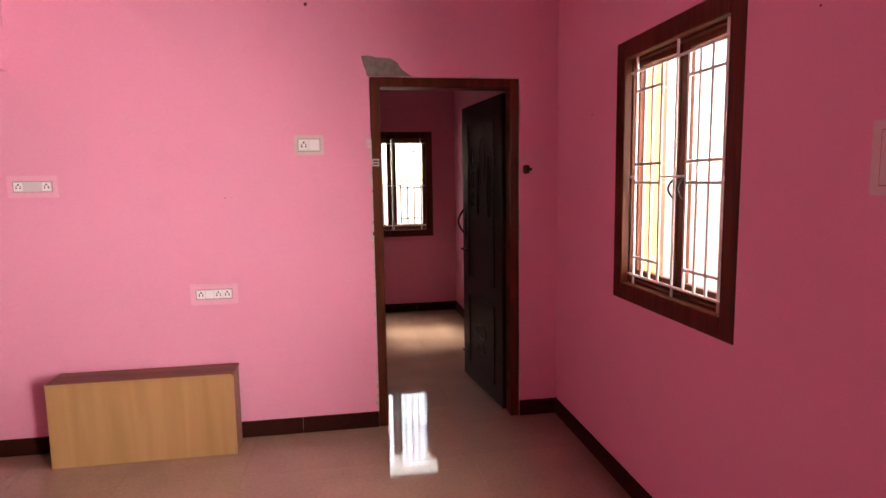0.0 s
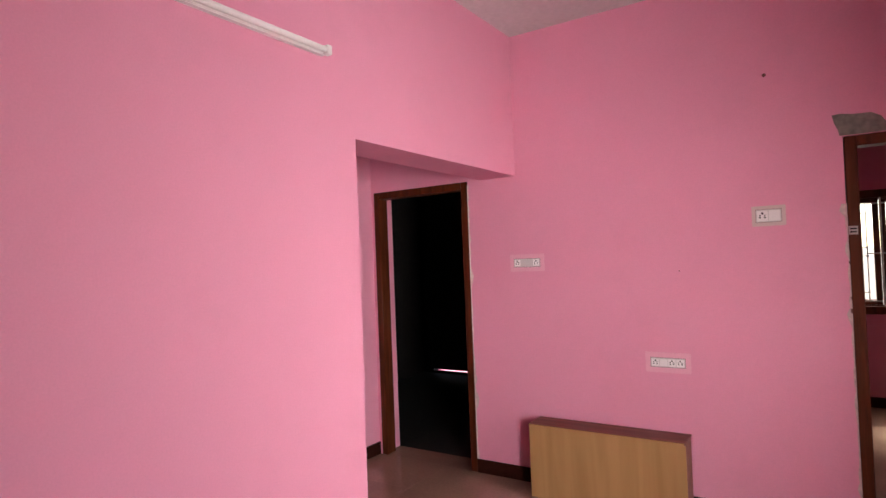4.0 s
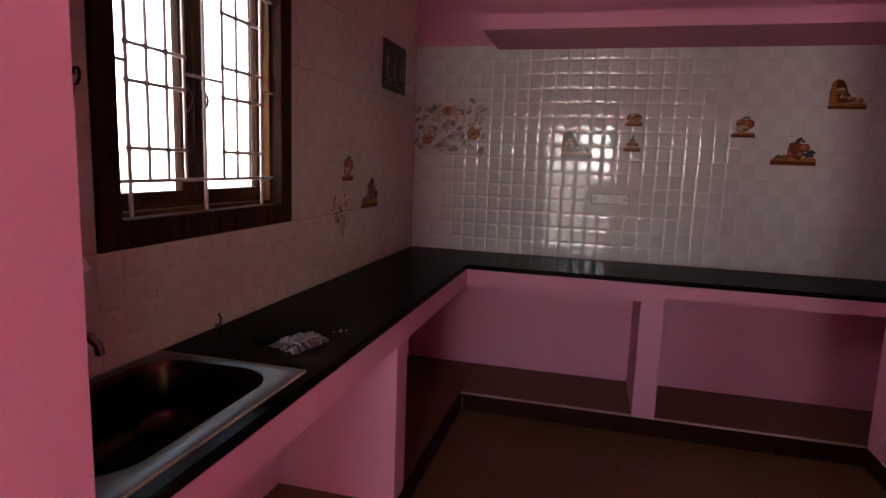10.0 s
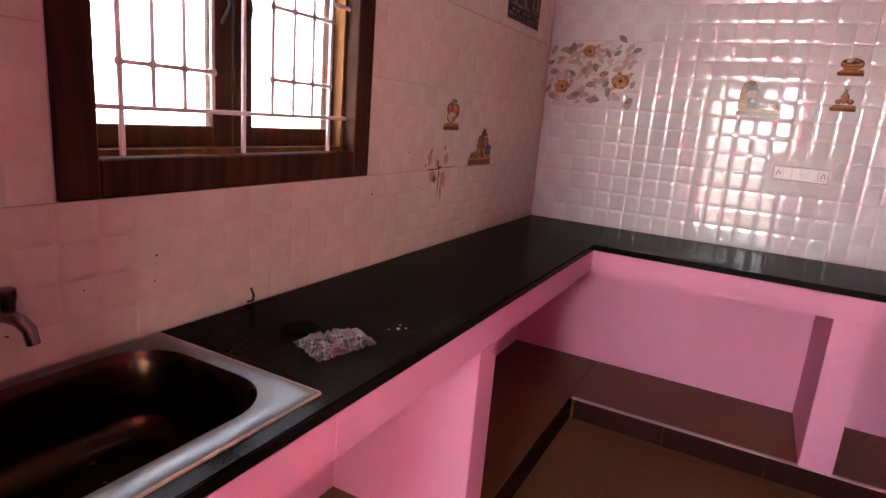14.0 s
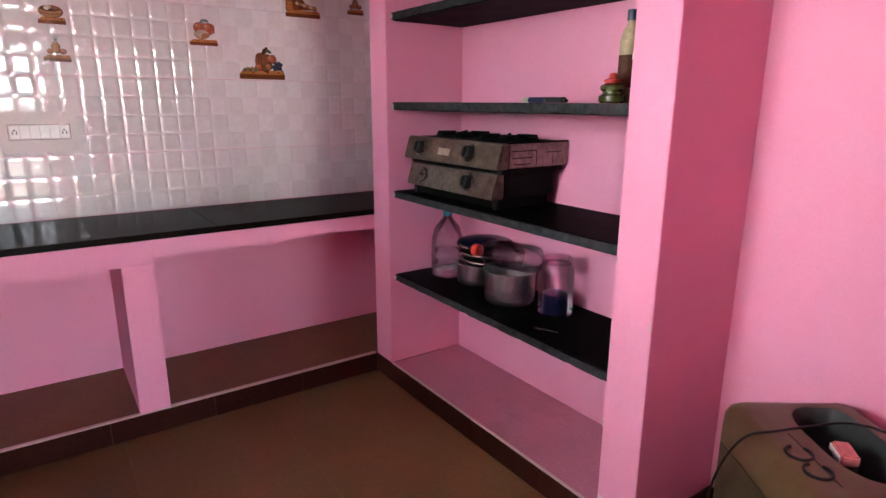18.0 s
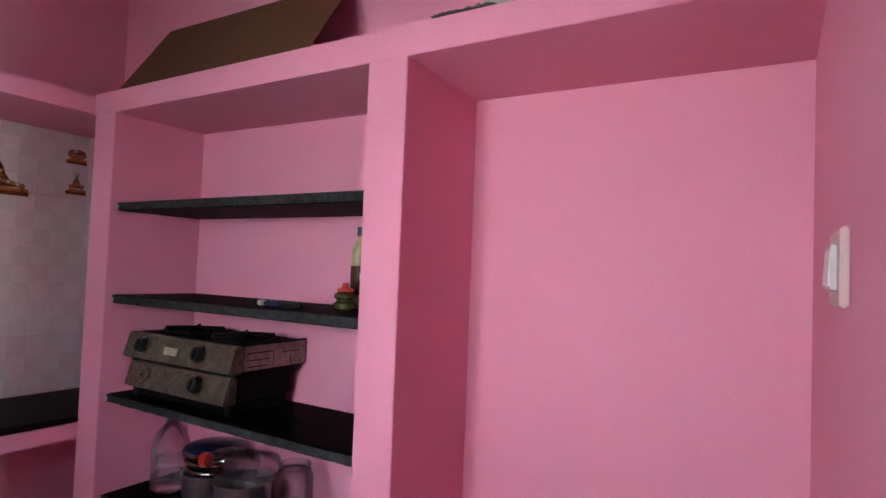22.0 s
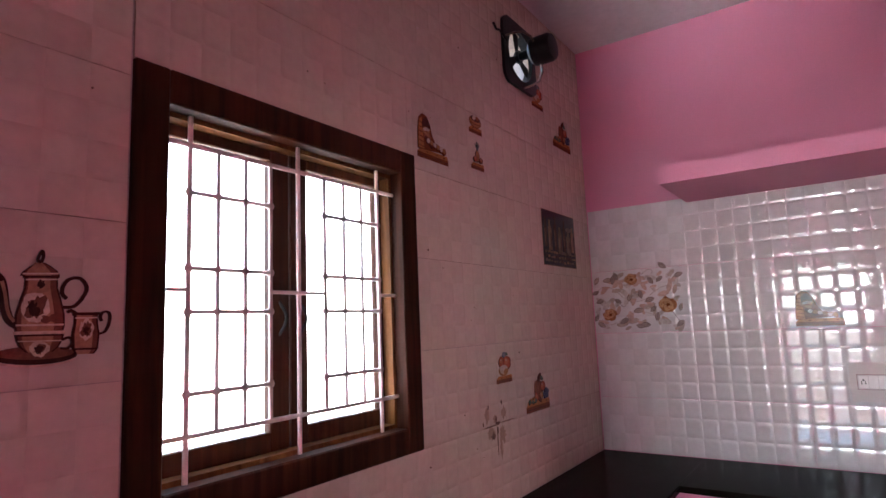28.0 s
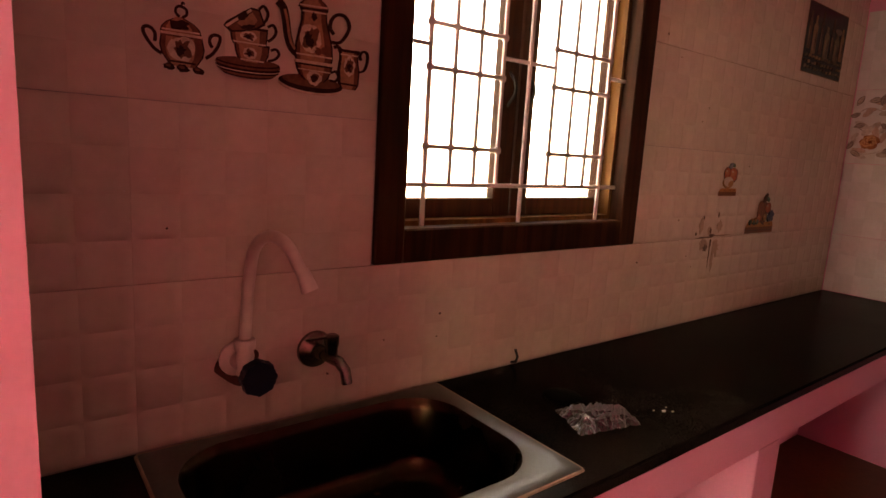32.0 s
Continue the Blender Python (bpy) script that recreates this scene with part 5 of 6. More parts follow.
def shape(name, pts, mat):
    tea.append((name, tea_at(pts), mat))


def line(name, pts, w, mat=None):
    bent = []
    for i in range(len(pts) - 1):
        p, a, b, q = pts[max(0, i - 1)], pts[i], pts[i + 1], pts[min(len(pts) - 1, i + 2)]
        for k in range(3):
            t = k / 3
            bent.append(tuple(0.5 * (2 * a[c] + (b[c] - p[c]) * t + (2 * p[c] - 5 * a[c] + 4 * b[c] - q[c]) * t * t + (3 * a[c] - p[c] - 3 * b[c] + q[c]) * t ** 3) for c in (0, 1)))
    bent.append(pts[-1])
    tea.append((name, ribbon(tea_at(bent), w * U), mat or INK_TEA_DARK))


def sym(cx, prof):
    return [(cx + w, y) for w, y in prof] + [(cx - w, y) for w, y in prof[::-1]]


def vessel(cx, prof, panel=None, bands=()):
    """A pot drawn as a dark outline, a shaded side, a lighter body and a dark flower in a pale panel."""
    shape("outline", sym(cx, prof), INK_TEA_DARK)
    shape("shade", sym(cx, [(max(1, w - 7), y) for w, y in prof]), INK_TEA_MID)
    shape("body", [(cx - 8 + p * 0.66, y) for p, y in [(w, y) for w, y in prof] + [(-w, y) for w, y in prof[::-1]]], INK_TEA)
    for y, w, h, mt in bands:
        shape("band", sym(cx, [(w, y), (w, y + h)]), mt)
    if panel:
        px, py, rx, ry = panel
        shape("panel", oval(px, py, rx, ry, rough=0.25, seed=px), INK_TEA_PALE)
        shape("flower", oval(px, py, rx * 0.66, ry * 0.7, rough=0.9, seed=py), INK_TEA_MID)
        shape("flower", oval(px - rx * 0.1, py + ry * 0.1, rx * 0.36, ry * 0.42, rough=0.9, seed=py + 3), INK_TEA_DARK)
        shape("glint", oval(px - rx * 0.75, py - ry * 0.35, rx * 0.10, ry * 0.4), INK_TEA_PALE)


# sugar bowl
line("handle", [(152, 492), (112, 470), (76, 425), (64, 392), (80, 376), (108, 382), (124, 406), (120, 440)], 15)
line("handle", [(372, 484), (410, 456), (440, 410), (446, 376), (420, 370), (398, 384), (396, 412), (408, 430)], 15)
vessel(255, [(66, 540), (78, 522), (104, 488), (114, 448), (106, 410), (104, 388)], (255, 460, 66, 58), ((386, 104, 12, INK_TEA_PALE), (398, 104, 8, INK_TEA_MID), (516, 66, 8, INK_TEA_DARK)))
vessel(252, [(104, 386), (96, 362), (70, 338), (34, 322), (14, 312)], None, ((372, 94, 8, INK_TEA_PALE),))
shape("lid_shadow", oval(248, 350, 46, 24, rough=0.5, seed=2), INK_TEA_DARK)
line("knob", [(250, 312), (232, 296), (236, 272), (258, 264), (284, 276), (284, 300), (264, 312)], 12)
line("knob", [(262, 264), (266, 246), (278, 252)], 9)
for x in (188, 256, 334):
    shape("foot", oval(x, 548, 30, 17, rough=0.4, seed=x), INK_TEA_DARK)
    shape("foot", oval(x - 6, 543, 14, 7, rough=0.3, seed=x), INK_TEA_MID)
# cups on saucers
for y, w, r, mt in ((526, 128, 22, INK_TEA_DARK), (518, 140, 22, INK_TEA_MID), (508, 154, 22, INK_TEA_DARK), (499, 158, 22, INK_TEA_PALE), (495, 162, 22, INK_TEA_DARK), (482, 163, 24, INK_TEA_MID), (474, 160, 22, INK_TEA_DARK), (470, 152, 19, INK_TEA_MID)):
    shape("saucer", oval(580, y, w, r, tilt=-0.02), mt)
line("handle", [(682, 452), (716, 440), (736, 414), (722, 394), (696, 402)], 13)
vessel(602, [(50, 470), (70, 456), (82, 430), (88, 384)], (590, 430, 34, 26), ((384, 86, 9, INK_TEA_DARK), (458, 58, 7, INK_TEA_PALE)))
line("handle", [(682, 362), (706, 344), (722, 314), (708, 286), (682, 298)], 13)
vessel(588, [(78, 394), (88, 372), (92, 330), (94, 310)], (586, 352, 40, 22), ((380, 80, 7, INK_TEA_PALE), (312, 92, 10, INK_TEA_DARK)))
line("handle", [(652, 288), (672, 270), (682, 236), (662, 208), (640, 224)], 13)
shape("outline", [(464, 318), (480, 296), (540, 258), (600, 222), (642, 226), (668, 292), (630, 318), (560, 336), (500, 346)], INK_TEA_DARK)
shape("shade", [(476, 316), (544, 268), (600, 232), (636, 234), (656, 288), (620, 310), (556, 328), (504, 336)], INK_TEA_MID)
shape("body", [(530, 300), (576, 262), (606, 244), (630, 276), (612, 300), (560, 318)], INK_TEA)
shape("band", [(470, 318), (596, 230), (604, 238), (480, 326)], INK_TEA_PALE)
shape("flower", oval(560, 264, 26, 14, tilt=-0.6, rough=0.8, seed=4), INK_TEA_DARK)
shape("flower", oval(580, 312, 34, 12, tilt=-0.2, rough=0.8, seed=6), INK_TEA_DARK)
# teapot with a cup on a saucer before it, and a jug
shape("saucer", oval(890, 536, 156, 40), INK_TEA_PALE)
shape("saucer", oval(890, 526, 158, 40), INK_TEA_DARK)
shape("saucer", oval(892, 516, 144, 28), INK_TEA_MID)
line("spout", [(830, 400), (796, 372), (778, 320), (770, 260), (758, 202), (730, 174)], 38)
line("spout", [(812, 380), (792, 350), (782, 310), (774, 256), (762, 206)], 14, INK_TEA)
line("handle", [(990, 322), (1030, 318), (1062, 280), (1076, 236), (1052, 198), (1012, 198), (988, 226), (984, 262), (1002, 284)], 16)
vessel(905, [(84, 440), (92, 400), (90, 350), (76, 290), (62, 240), (60, 200), (66, 182)], (886, 320, 52, 66), ((182, 66, 12, INK_TEA_DARK), (198, 58, 6, INK_TEA_PALE), (392, 88, 8, INK_TEA_PALE)))
shape("flower", oval(904, 222, 14, 18, rough=0.6), INK_TEA_DARK)
shape("flower", oval(940, 372, 26, 20, rough=0.8, seed=8), INK_TEA_MID)
vessel(900, [(72, 184), (62, 164), (36, 142), (14, 128)], None, ((172, 66, 7, INK_TEA_PALE),))
line("knob", [(898, 130), (890, 112), (904, 76), (910, 100), (902, 128)], 11)
vessel(1076, [(34, 526), (48, 504), (52, 440), (44, 390), (44, 362), (52, 344)], (1078, 420, 28, 46), ((346, 50, 12, INK_TEA_DARK), (500, 44, 8, INK_TEA_DARK), (366, 42, 6, INK_TEA_PALE)))
line("lip", [(1040, 352), (1018, 336), (1006, 344)], 15)
line("handle", [(1122, 440), (1150, 430), (1166, 388), (1164, 350), (1142, 344), (1130, 366), (1136, 384)], 11)
vessel(905, [(48, 512), (70, 492), (84, 462), (92, 424)], (906, 498, 36, 34), ((422, 92, 14, INK_TEA_PALE), (436, 84, 8, INK_TEA_DARK), (462, 80, 5, INK_TEA_PALE)))
line("handle", [(984, 498), (1012, 498), (1028, 474), (1014, 452), (990, 462)], 11)
printed("tea_set_print", ons(-0.458, 1.535), tea, "brown printed tea set of sugar bowl, cups, teapot and jug")

# square picture stuck on the tiles
rng = random.Random(5)
INK_DUN, INK_UMBER, INK_MOSS = ink("print_dun", (0.27, 0.150, 0.085)), ink("print_umber", (0.075, 0.034, 0.020)), ink("print_moss", (0.15, 0.105, 0.062))
pic = [("border", [(-0.003, -0.003), (0.403, -0.003), (0.403, 0.273), (-0.003, 0.273)], INK_DUN), ("picture", [(0, 0), (0.40, 0), (0.40, 0.27), (0, 0.27)], ink("print_dark_olive", (0.022, 0.013, 0.010)))]
for x, w, z0, z1, tint in ((0.035, 0.030, 0.090, 0.235, INK_UMBER), (0.085, 0.040, 0.075, 0.225, INK_DUN), (0.150, 0.030, 0.080, 0.250, INK_UMBER), (0.205, 0.050, 0.070, 0.200, INK_MOSS), (0.262, 0.026, 0.080, 0.240, INK_UMBER), (0.312, 0.052, 0.065, 0.190, INK_MOSS), (0.366, 0.034, 0.080, 0.215, INK_DUN)):
    neck = z0 + 0.72 * (z1 - z0)
    pic.append(("jar", [(x - w / 2, z0), (x + w / 2, z0), (x + w / 2, neck), (x + w * 0.22, neck + 0.014), (x + w * 0.22, z1), (x - w * 0.22, z1), (x - w * 0.22, neck + 0.014), (x - w / 2, neck)], tint))
    pic.append(("glint", oval(x - w * 0.22, (z0 + neck) / 2, w * 0.10, (neck - z0) * 0.36, 10, rough=0.4, seed=x), INK_POT if tint is INK_DUN else INK_DUN))
    pic.append(("shade", oval(x + w * 0.28, (z0 + neck) / 2, w * 0.14, (neck - z0) * 0.40, 10, rough=0.4, seed=z1), INK_DARK))
pic.append(("lid", oval(0.318, 0.196, 0.036, 0.012, 14), INK_LEAF_EDGE))
for row in range(3):
    for col in range(12):
        x, z = 0.012 + 0.0325 * col + 0.008 * rng.random(), 0.012 + 0.022 * row + 0.005 * rng.random()
        w, h = rng.uniform(0.012, 0.024), rng.uniform(0.009, 0.016)
        pic.append(("weave", [(x, z), (min(x + w, 0.396), z + 0.003 * rng.random()), (min(x + w, 0.396), z + h), (x + 0.002, z + h * 0.9)], rng.choice((INK_MOSS, INK_MOSS, INK_DUN, INK_UMBER, INK_LEAF_EDGE))))
printed("square_picture", ons(-2.872, 1.852), pic, "dark square printed picture stuck on the tiles")

# ---- things on the slate shelves ----
SOOT = material("sooty_black_metal", (0.0045, 0.004, 0.0036), 0.6, 0.1, spread=0.4, grain=60, stain=12, bump=0.2, spec=0.1)
GREASY = material("greasy_steel", (0.175, 0.140, 0.108), 0.36, 0.9, spread=0.3, grain=50, stain=12, bump=0.08)
LABEL = material("worn_cream_label", (0.52, 0.47, 0.36), 0.6, spread=0.3, grain=70)
ALU = material("dull_aluminium", (0.50, 0.49, 0.48), 0.32, 1.0, spread=0.18, grain=40, stain=14, bump=0.06)
PET = film_material("clear_plastic", (0.90, 0.90, 0.92), 0.30, 0.02, 0.07, 0.7)
TEAL = material("teal_plastic_cap", (0.02, 0.16, 0.22), 0.4, spread=0.1, bump=0)
REDCAP = material("red_plastic_cap", (0.60, 0.035, 0.02), 0.4, spread=0.1, bump=0)
NAVY = material("navy_plastic", (0.009, 0.014, 0.05), 0.28, spread=0.2, bump=0.02)
OLIVE = material("olive_green_glass", (0.055, 0.060, 0.010), 0.2, spread=0.3, stain=20, bump=0)
TANLABEL = material("tan_bottle_label", (0.48, 0.36, 0.20), 0.5, spread=0.3, stain=20, bump=0)


def gas_stove(at, w, d, lift, side, label, group, bare=False):
    """A two-burner stove: sloping steel front with two knobs, boxed sides and pan stands on top."""
    s = thing("gas_stove", at, label, "stove", group)
    lo, h = lift, lift + 0.098
    bm = bmesh.new()
    prof = [(0.0, lo), (0.030, h), (0.060, h), (0.060, lo)]
    a = [bm.verts.new((0, y, z)) for y, z in prof]
    b = [bm.verts.new((w, y, z)) for y, z in prof]
    bm.faces.new(a), bm.faces.new(b[::-1])
    for i in range(4):
        j = (i + 1) % 4
        bm.faces.new((a[i], b[i], b[j], a[j]))
    soften(bm, 0.005, 2)
    part("front_panel", bm, GREASY, s, "sloping greasy steel front", smooth=True)
    for x in (0.004, w - 0.010):
        block("side_panel", (x, x + 0.006, 0.062, d, lo + 0.004, h - 0.002), side, s, 0.0015)
    block("back_panel", (0.010, w - 0.010, d - 0.006, d, lo + 0.004, h - 0.002), SOOT, s, 0.002)
    block("top_plate", (0.010, w - 0.010, 0.060, d - 0.006, h - 0.010, h - 0.003), SOOT, s, 0.002, "soot-black top plate")
    block("top_edge", (w - 0.012, w, 0.058, d + 0.001, h - 0.002, h + 0.004), SOOT, s, 0.0015)
    # black block added to fill the shaded gap under the stove
    block("under_gap_shade", (0.016, w - 0.016, 0.045, d - 0.012, 0.004, lo + 0.002), SOOT, s, 0.002)
    for x in (0.012, w - 0.042):
        for y in (0.035, d - 0.05):
            block("foot", (x, x + 0.026, y, y + 0.026, 0.0, lo), DARK, s, 0.003)
    tilt = radians(-17)
    for x in (0.125, 0.475):
        if bare and x < 0.2:
            # the knob is gone: its spindle in the bright ring
            bm = bmesh.new()
            lathe(bm, [(0.030, 0.0), (0.031, -0.003), (0.022, -0.004), (0.007, -0.005), (0.006, -0.018), (0.001, -0.018)], 18, (0, 0, 0), "y")
            k = part("knob_ring", bm, GREASY, s, "pale ring and spindle of a missing knob", smooth=True)
            k.location, k.rotation_euler = (x * w / 0.66, 0.012, lo + 0.052), (tilt, 0, 0)
            bm = bmesh.new()
            tube(bm, [(0.028 * math.cos(2 * math.pi * i / 18), -0.002, 0.028 * math.sin(2 * math.pi * i / 18)) for i in range(19)], 0.0035, 6)
            part("bezel", bm, CHROME, k, smooth=True)
            continue
        bm = bmesh.new()
        lathe(bm, [(0.029, 0.0), (0.031, -0.005), (0.026, -0.022), (0.013, -0.025)], 18, (0, 0, 0), "y")
        k = part("knob", bm, DARK, s, "black knob with a bright rim", smooth=True)
        k.location, k.rotation_euler = (x * w / 0.66, 0.012, lo + 0.052), (tilt, 0, 0)
        block("grip", (-0.0055, 0.0055, -0.034, -0.014, -0.019, 0.019), DARK, k, 0.002)
        bm = bmesh.new()
        tube(bm, [(0.0335 * math.cos(2 * math.pi * i / 18), -0.001, 0.0335 * math.sin(2 * math.pi * i / 18)) for i in range(19)], 0.0028, 6)
        part("bezel", bm, CHROME, k, smooth=True)
    return s


def pan_stands(s, w, d, h):
    for x in (0.18, w - 0.18):
        bm = bmesh.new()
        lathe(bm, [(0.05, h - 0.006), (0.05, h + 0.006), (0.03, h + 0.016), (0.02, h + 0.017)], 20, (x, d * 0.56, 0))
        part("burner", bm, SOOT, s, smooth=True)
        bm = bmesh.new()
        for k in range(4):
            a = math.pi / 4 + k * math.pi / 2
            c, e = math.cos(a), math.sin(a)
            tube(bm, [(x + 0.035 * c, d * 0.56 + 0.035 * e, h + 0.020), (x + 0.115 * c, d * 0.56 + 0.115 * e, h + 0.018), (x + 0.12 * c, d * 0.56 + 0.12 * e, h - 0.004)], 0.006, 6)
        tube(bm, [(x + 0.115 * math.cos(2 * math.pi * i / 20), d * 0.56 + 0.115 * math.sin(2 * math.pi * i / 20), h + 0.008) for i in range(21)], 0.008, 6)
        part("pan_stand", bm, SOOT, s, "black pan stand", smooth=True)


GREASEPINK = material("greasy_pinkish_steel", (0.30, 0.20, 0.18), 0.5, 0.5, spread=0.3, grain=50, stain=14, bump=0.1)
# the lower stove's black sides stand in for its dark open inside
low = gas_stove((-2.725, 1.108, 0.9855), 0.625, 0.325, 0.044, SOOT, "greasy steel gas stove, one knob missing, under another", "stacked gas stoves", bare=True)
high = gas_stove((-2.728, 1.096, 1.1285), 0.668, 0.372, 0.020, GREASEPINK, "greasy steel two-burner gas stove on top of another", "stacked gas stoves")
pan_stands(high, 0.668, 0.372, 0.118)
plate = block("badge", (-0.042, 0.042, -0.0015, 0.0, -0.015, 0.015), LABEL, high, 0.001, "worn cream badge")
plate.location, plate.rotation_euler = (0.305, 0.0125, 0.066), (radians(-17), 0, 0)
for y0, y1, z0, z1 in ((0.075, 0.20, 0.086, 0.090), (0.075, 0.18, 0.060, 0.064), (0.20, 0.203, 0.034, 0.088), (0.085, 0.17, 0.036, 0.040), (0.25, 0.34, 0.078, 0.081), (0.29, 0.292, 0.030, 0.075)):
    block("side_crease", (0.6638, 0.6648, y0, y1, z0, z1), SOOT, high)

Z4 = 0.5725


def pot(name, at, r, h, label):
    p = thing(name, at, label, "pot")
    bm = bmesh.new()
    lathe(bm, [(r * 0.9, 0.0), (r * 0.97, 0.008), (r, 0.03), (r, h - 0.004), (r + 0.008, h), (r + 0.008, h + 0.003), (r - 0.003, h + 0.002), (r - 0.004, 0.03), (r * 0.88, 0.006)], 32)
    part("body", bm, ALU, p, smooth=True)
    return p


pot("cooking_pot", (-2.47, 1.33, Z4), 0.088, 0.095, "dull aluminium cooking pot on the slate shelf")
pot("cooking_pot", (-2.185, 1.290, Z4), 0.108, 0.135, "larger dull aluminium cooking pot on the slate shelf")
pans = thing("pan_stack", (-2.432, 1.350, Z4 + 0.099), "stack of black pans with steel rims on a pot", "pans")
for k, (r, z, mt) in enumerate(((0.106, 0.0, SOOT), (0.114, 0.034, SOOT), (0.122, 0.068, SOOT))):
    bm = bmesh.new()
    lathe(bm, [(r * 0.86, z), (r, z + 0.026), (r + 0.005, z + 0.030), (r - 0.004, z + 0.029), (r * 0.84, z + 0.004)], 28)
    part("pan", bm, mt, pans, smooth=True)
for r, z in ((0.1115, 0.030), (0.1195, 0.064), (0.1275, 0.098)):
    bm = bmesh.new()
    lathe(bm, [(r, z), (r + 0.003, z - 0.004), (r + 0.004, z - 0.008), (r - 0.002, z - 0.010)], 28)
    part("steel_rim", bm, TARNISH, pans, "bright steel rim", smooth=True)
bm = bmesh.new()
lathe(bm, [(0.124, 0.098), (0.128, 0.103), (0.112, 0.112), (0.03, 0.125), (0.01, 0.126)], 28)
part("lid", bm, NAVY, pans, "dark blue lid", smooth=True)
bm = bmesh.new()
tube(bm, [(0.115, 0.0, 0.09), (0.165, 0.01, 0.108), (0.215, 0.01, 0.10)], 0.010, 8)
part("handle", bm, DARK, pans, smooth=True)


def bottle(name, m, prof, cap, capmat, label, shell=PET, extra=()):
    b = thing(name, (0, 0, 0), label, "bottle")
    bm = bmesh.new()
    lathe(bm, prof, 24)
    part("shell", bm, shell, b, smooth=True)
    bm = bmesh.new()
    lathe(bm, cap, 18)
    part("cap", bm, capmat, b, smooth=True)
    for nm, pr, mt in extra:
        bm = bmesh.new()
        lathe(bm, pr, 24)
        part(nm, bm, mt, b, smooth=True)
    b.matrix_world = m
    return b


bottle("plastic_bottle", pose(-2.640, 1.285, Z4), [(0.06, 0.0), (0.076, 0.012), (0.078, 0.06), (0.074, 0.068), (0.078, 0.076), (0.078, 0.12), (0.074, 0.128), (0.078, 0.136), (0.076, 0.19), (0.058, 0.245), (0.024, 0.285), (0.017, 0.30)], [(0.022, 0.296), (0.022, 0.325), (0.018, 0.327)], TEAL, "large clear plastic water bottle with a teal cap")
bottle("lying_bottle", pose(-2.345, 1.222, Z4 + 0.198, 0, 87, 10), [(0.03, 0.340), (0.054, 0.330), (0.058, 0.31), (0.058, 0.24), (0.054, 0.232), (0.058, 0.224), (0.058, 0.13), (0.050, 0.085), (0.030, 0.045), (0.018, 0.03)], [(0.026, 0.0), (0.028, 0.004), (0.028, 0.030), (0.022, 0.034)], REDCAP, "clear plastic bottle with a red cap lying on a pot",
       extra=[("label_patch", [(0.0584, 0.150), (0.0586, 0.152), (0.0586, 0.166), (0.0584, 0.168)], PET)])
bottle("plastic_jar", pose(-1.96, 1.335, Z4), [(0.062, 0.0), (0.070, 0.008), (0.070, 0.185), (0.062, 0.205), (0.055, 0.21)], [(0.057, 0.21), (0.060, 0.215), (0.060, 0.232), (0.054, 0.235)], PET, "clear plastic jar with blue things inside",
       extra=[("contents", [(0.048, 0.004), (0.052, 0.01), (0.050, 0.085), (0.02, 0.10)], NAVY)])
sp = thing("spoon", (-1.86, 1.16, Z4), "small bright spoon on the slate shelf", "spoon", rz=18)
bm = bmesh.new()
lathe(bm, [(0.016, 0.001), (0.018, 0.004), (0.012, 0.003)], 16, (0, 0, 0), "z", (1.4, 0.8))
tube(bm, [(0.02, 0, 0.004), (0.07, 0.004, 0.004)], 0.0025, 6)
part("metal", bm, CHROME, sp, smooth=True)

Z2 = 1.3955
bottle("tall_bottle", pose(-1.735, 1.390, Z2), [(0.030, 0.0), (0.034, 0.006), (0.034, 0.20), (0.026, 0.235), (0.013, 0.255), (0.013, 0.268)], [(0.016, 0.266), (0.016, 0.30), (0.012, 0.302)], NAVY, "tall cream bottle with a tan label and dark cap", TANLABEL,
       extra=[("label_band", [(0.0342, 0.05), (0.0346, 0.052), (0.0346, 0.155), (0.0342, 0.157)], INK_DARK)])
bottle("ink_pot", pose(-1.716, 1.292, Z2), [(0.036, 0.0), (0.043, 0.006), (0.043, 0.022), (0.031, 0.031), (0.031, 0.037), (0.040, 0.044), (0.038, 0.056), (0.022, 0.064)], [(0.020, 0.062), (0.030, 0.066), (0.029, 0.074), (0.014, 0.080), (0.011, 0.094), (0.007, 0.096)], REDCAP, "small olive green pot with a red lid", OLIVE)
for x, y, w, mt, nm, lab in ((-2.03, 1.20, 0.03, LABEL, "matchbox", "small pale matchbox on the slate shelf"), (-1.975, 1.205, 0.075, NAVY, "lighter", "dark blue lighter lying on the shelf"), (-1.89, 1.21, 0.085, DARK, "pen_case", "black case lying on the slate shelf")):
    t = thing(nm, (x, y, Z2), lab, nm.replace("_", " "), rz=rng.uniform(-8, 8))
    block("body", (-w / 2, w / 2, -0.014, 0.014, 0.0, 0.019), mt, t, 0.004)
    block("end", (w / 2, w / 2 + 0.008, -0.010, 0.010, 0.002, 0.013), CHROME, t, 0.002)
# ---- old room cooler in the niche ----
KHAKI = material("khaki_brown_plastic", (0.100, 0.062, 0.024), 0.36, spread=0.18, grain=30, stain=4, bump=0.04)
# dirt, plus the side face's darker olive light, put into one colour
OLIVE = material("dirty_shaded_olive_panel", (0.062, 0.050, 0.022), 0.5, spread=0.30, grain=24, stain=9, bump=0.08)
INSIDE = material("grey_green_inner", (0.034, 0.042, 0.038), 0.5, spread=0.15)
PINKPACK = material("pink_soap_pack", (0.70, 0.20, 0.20), 0.45, spread=0.2, stain=20)
cooler = thing("room_cooler", (-0.868, 1.160, 0), "old khaki brown plastic appliance with an open top", "appliance", rz=-36)
N = 12
outer = lambda hx, hy, r, z: [(x, y, z) for x, y in rounded(hx, hy, r, N)]
hole_pts = []
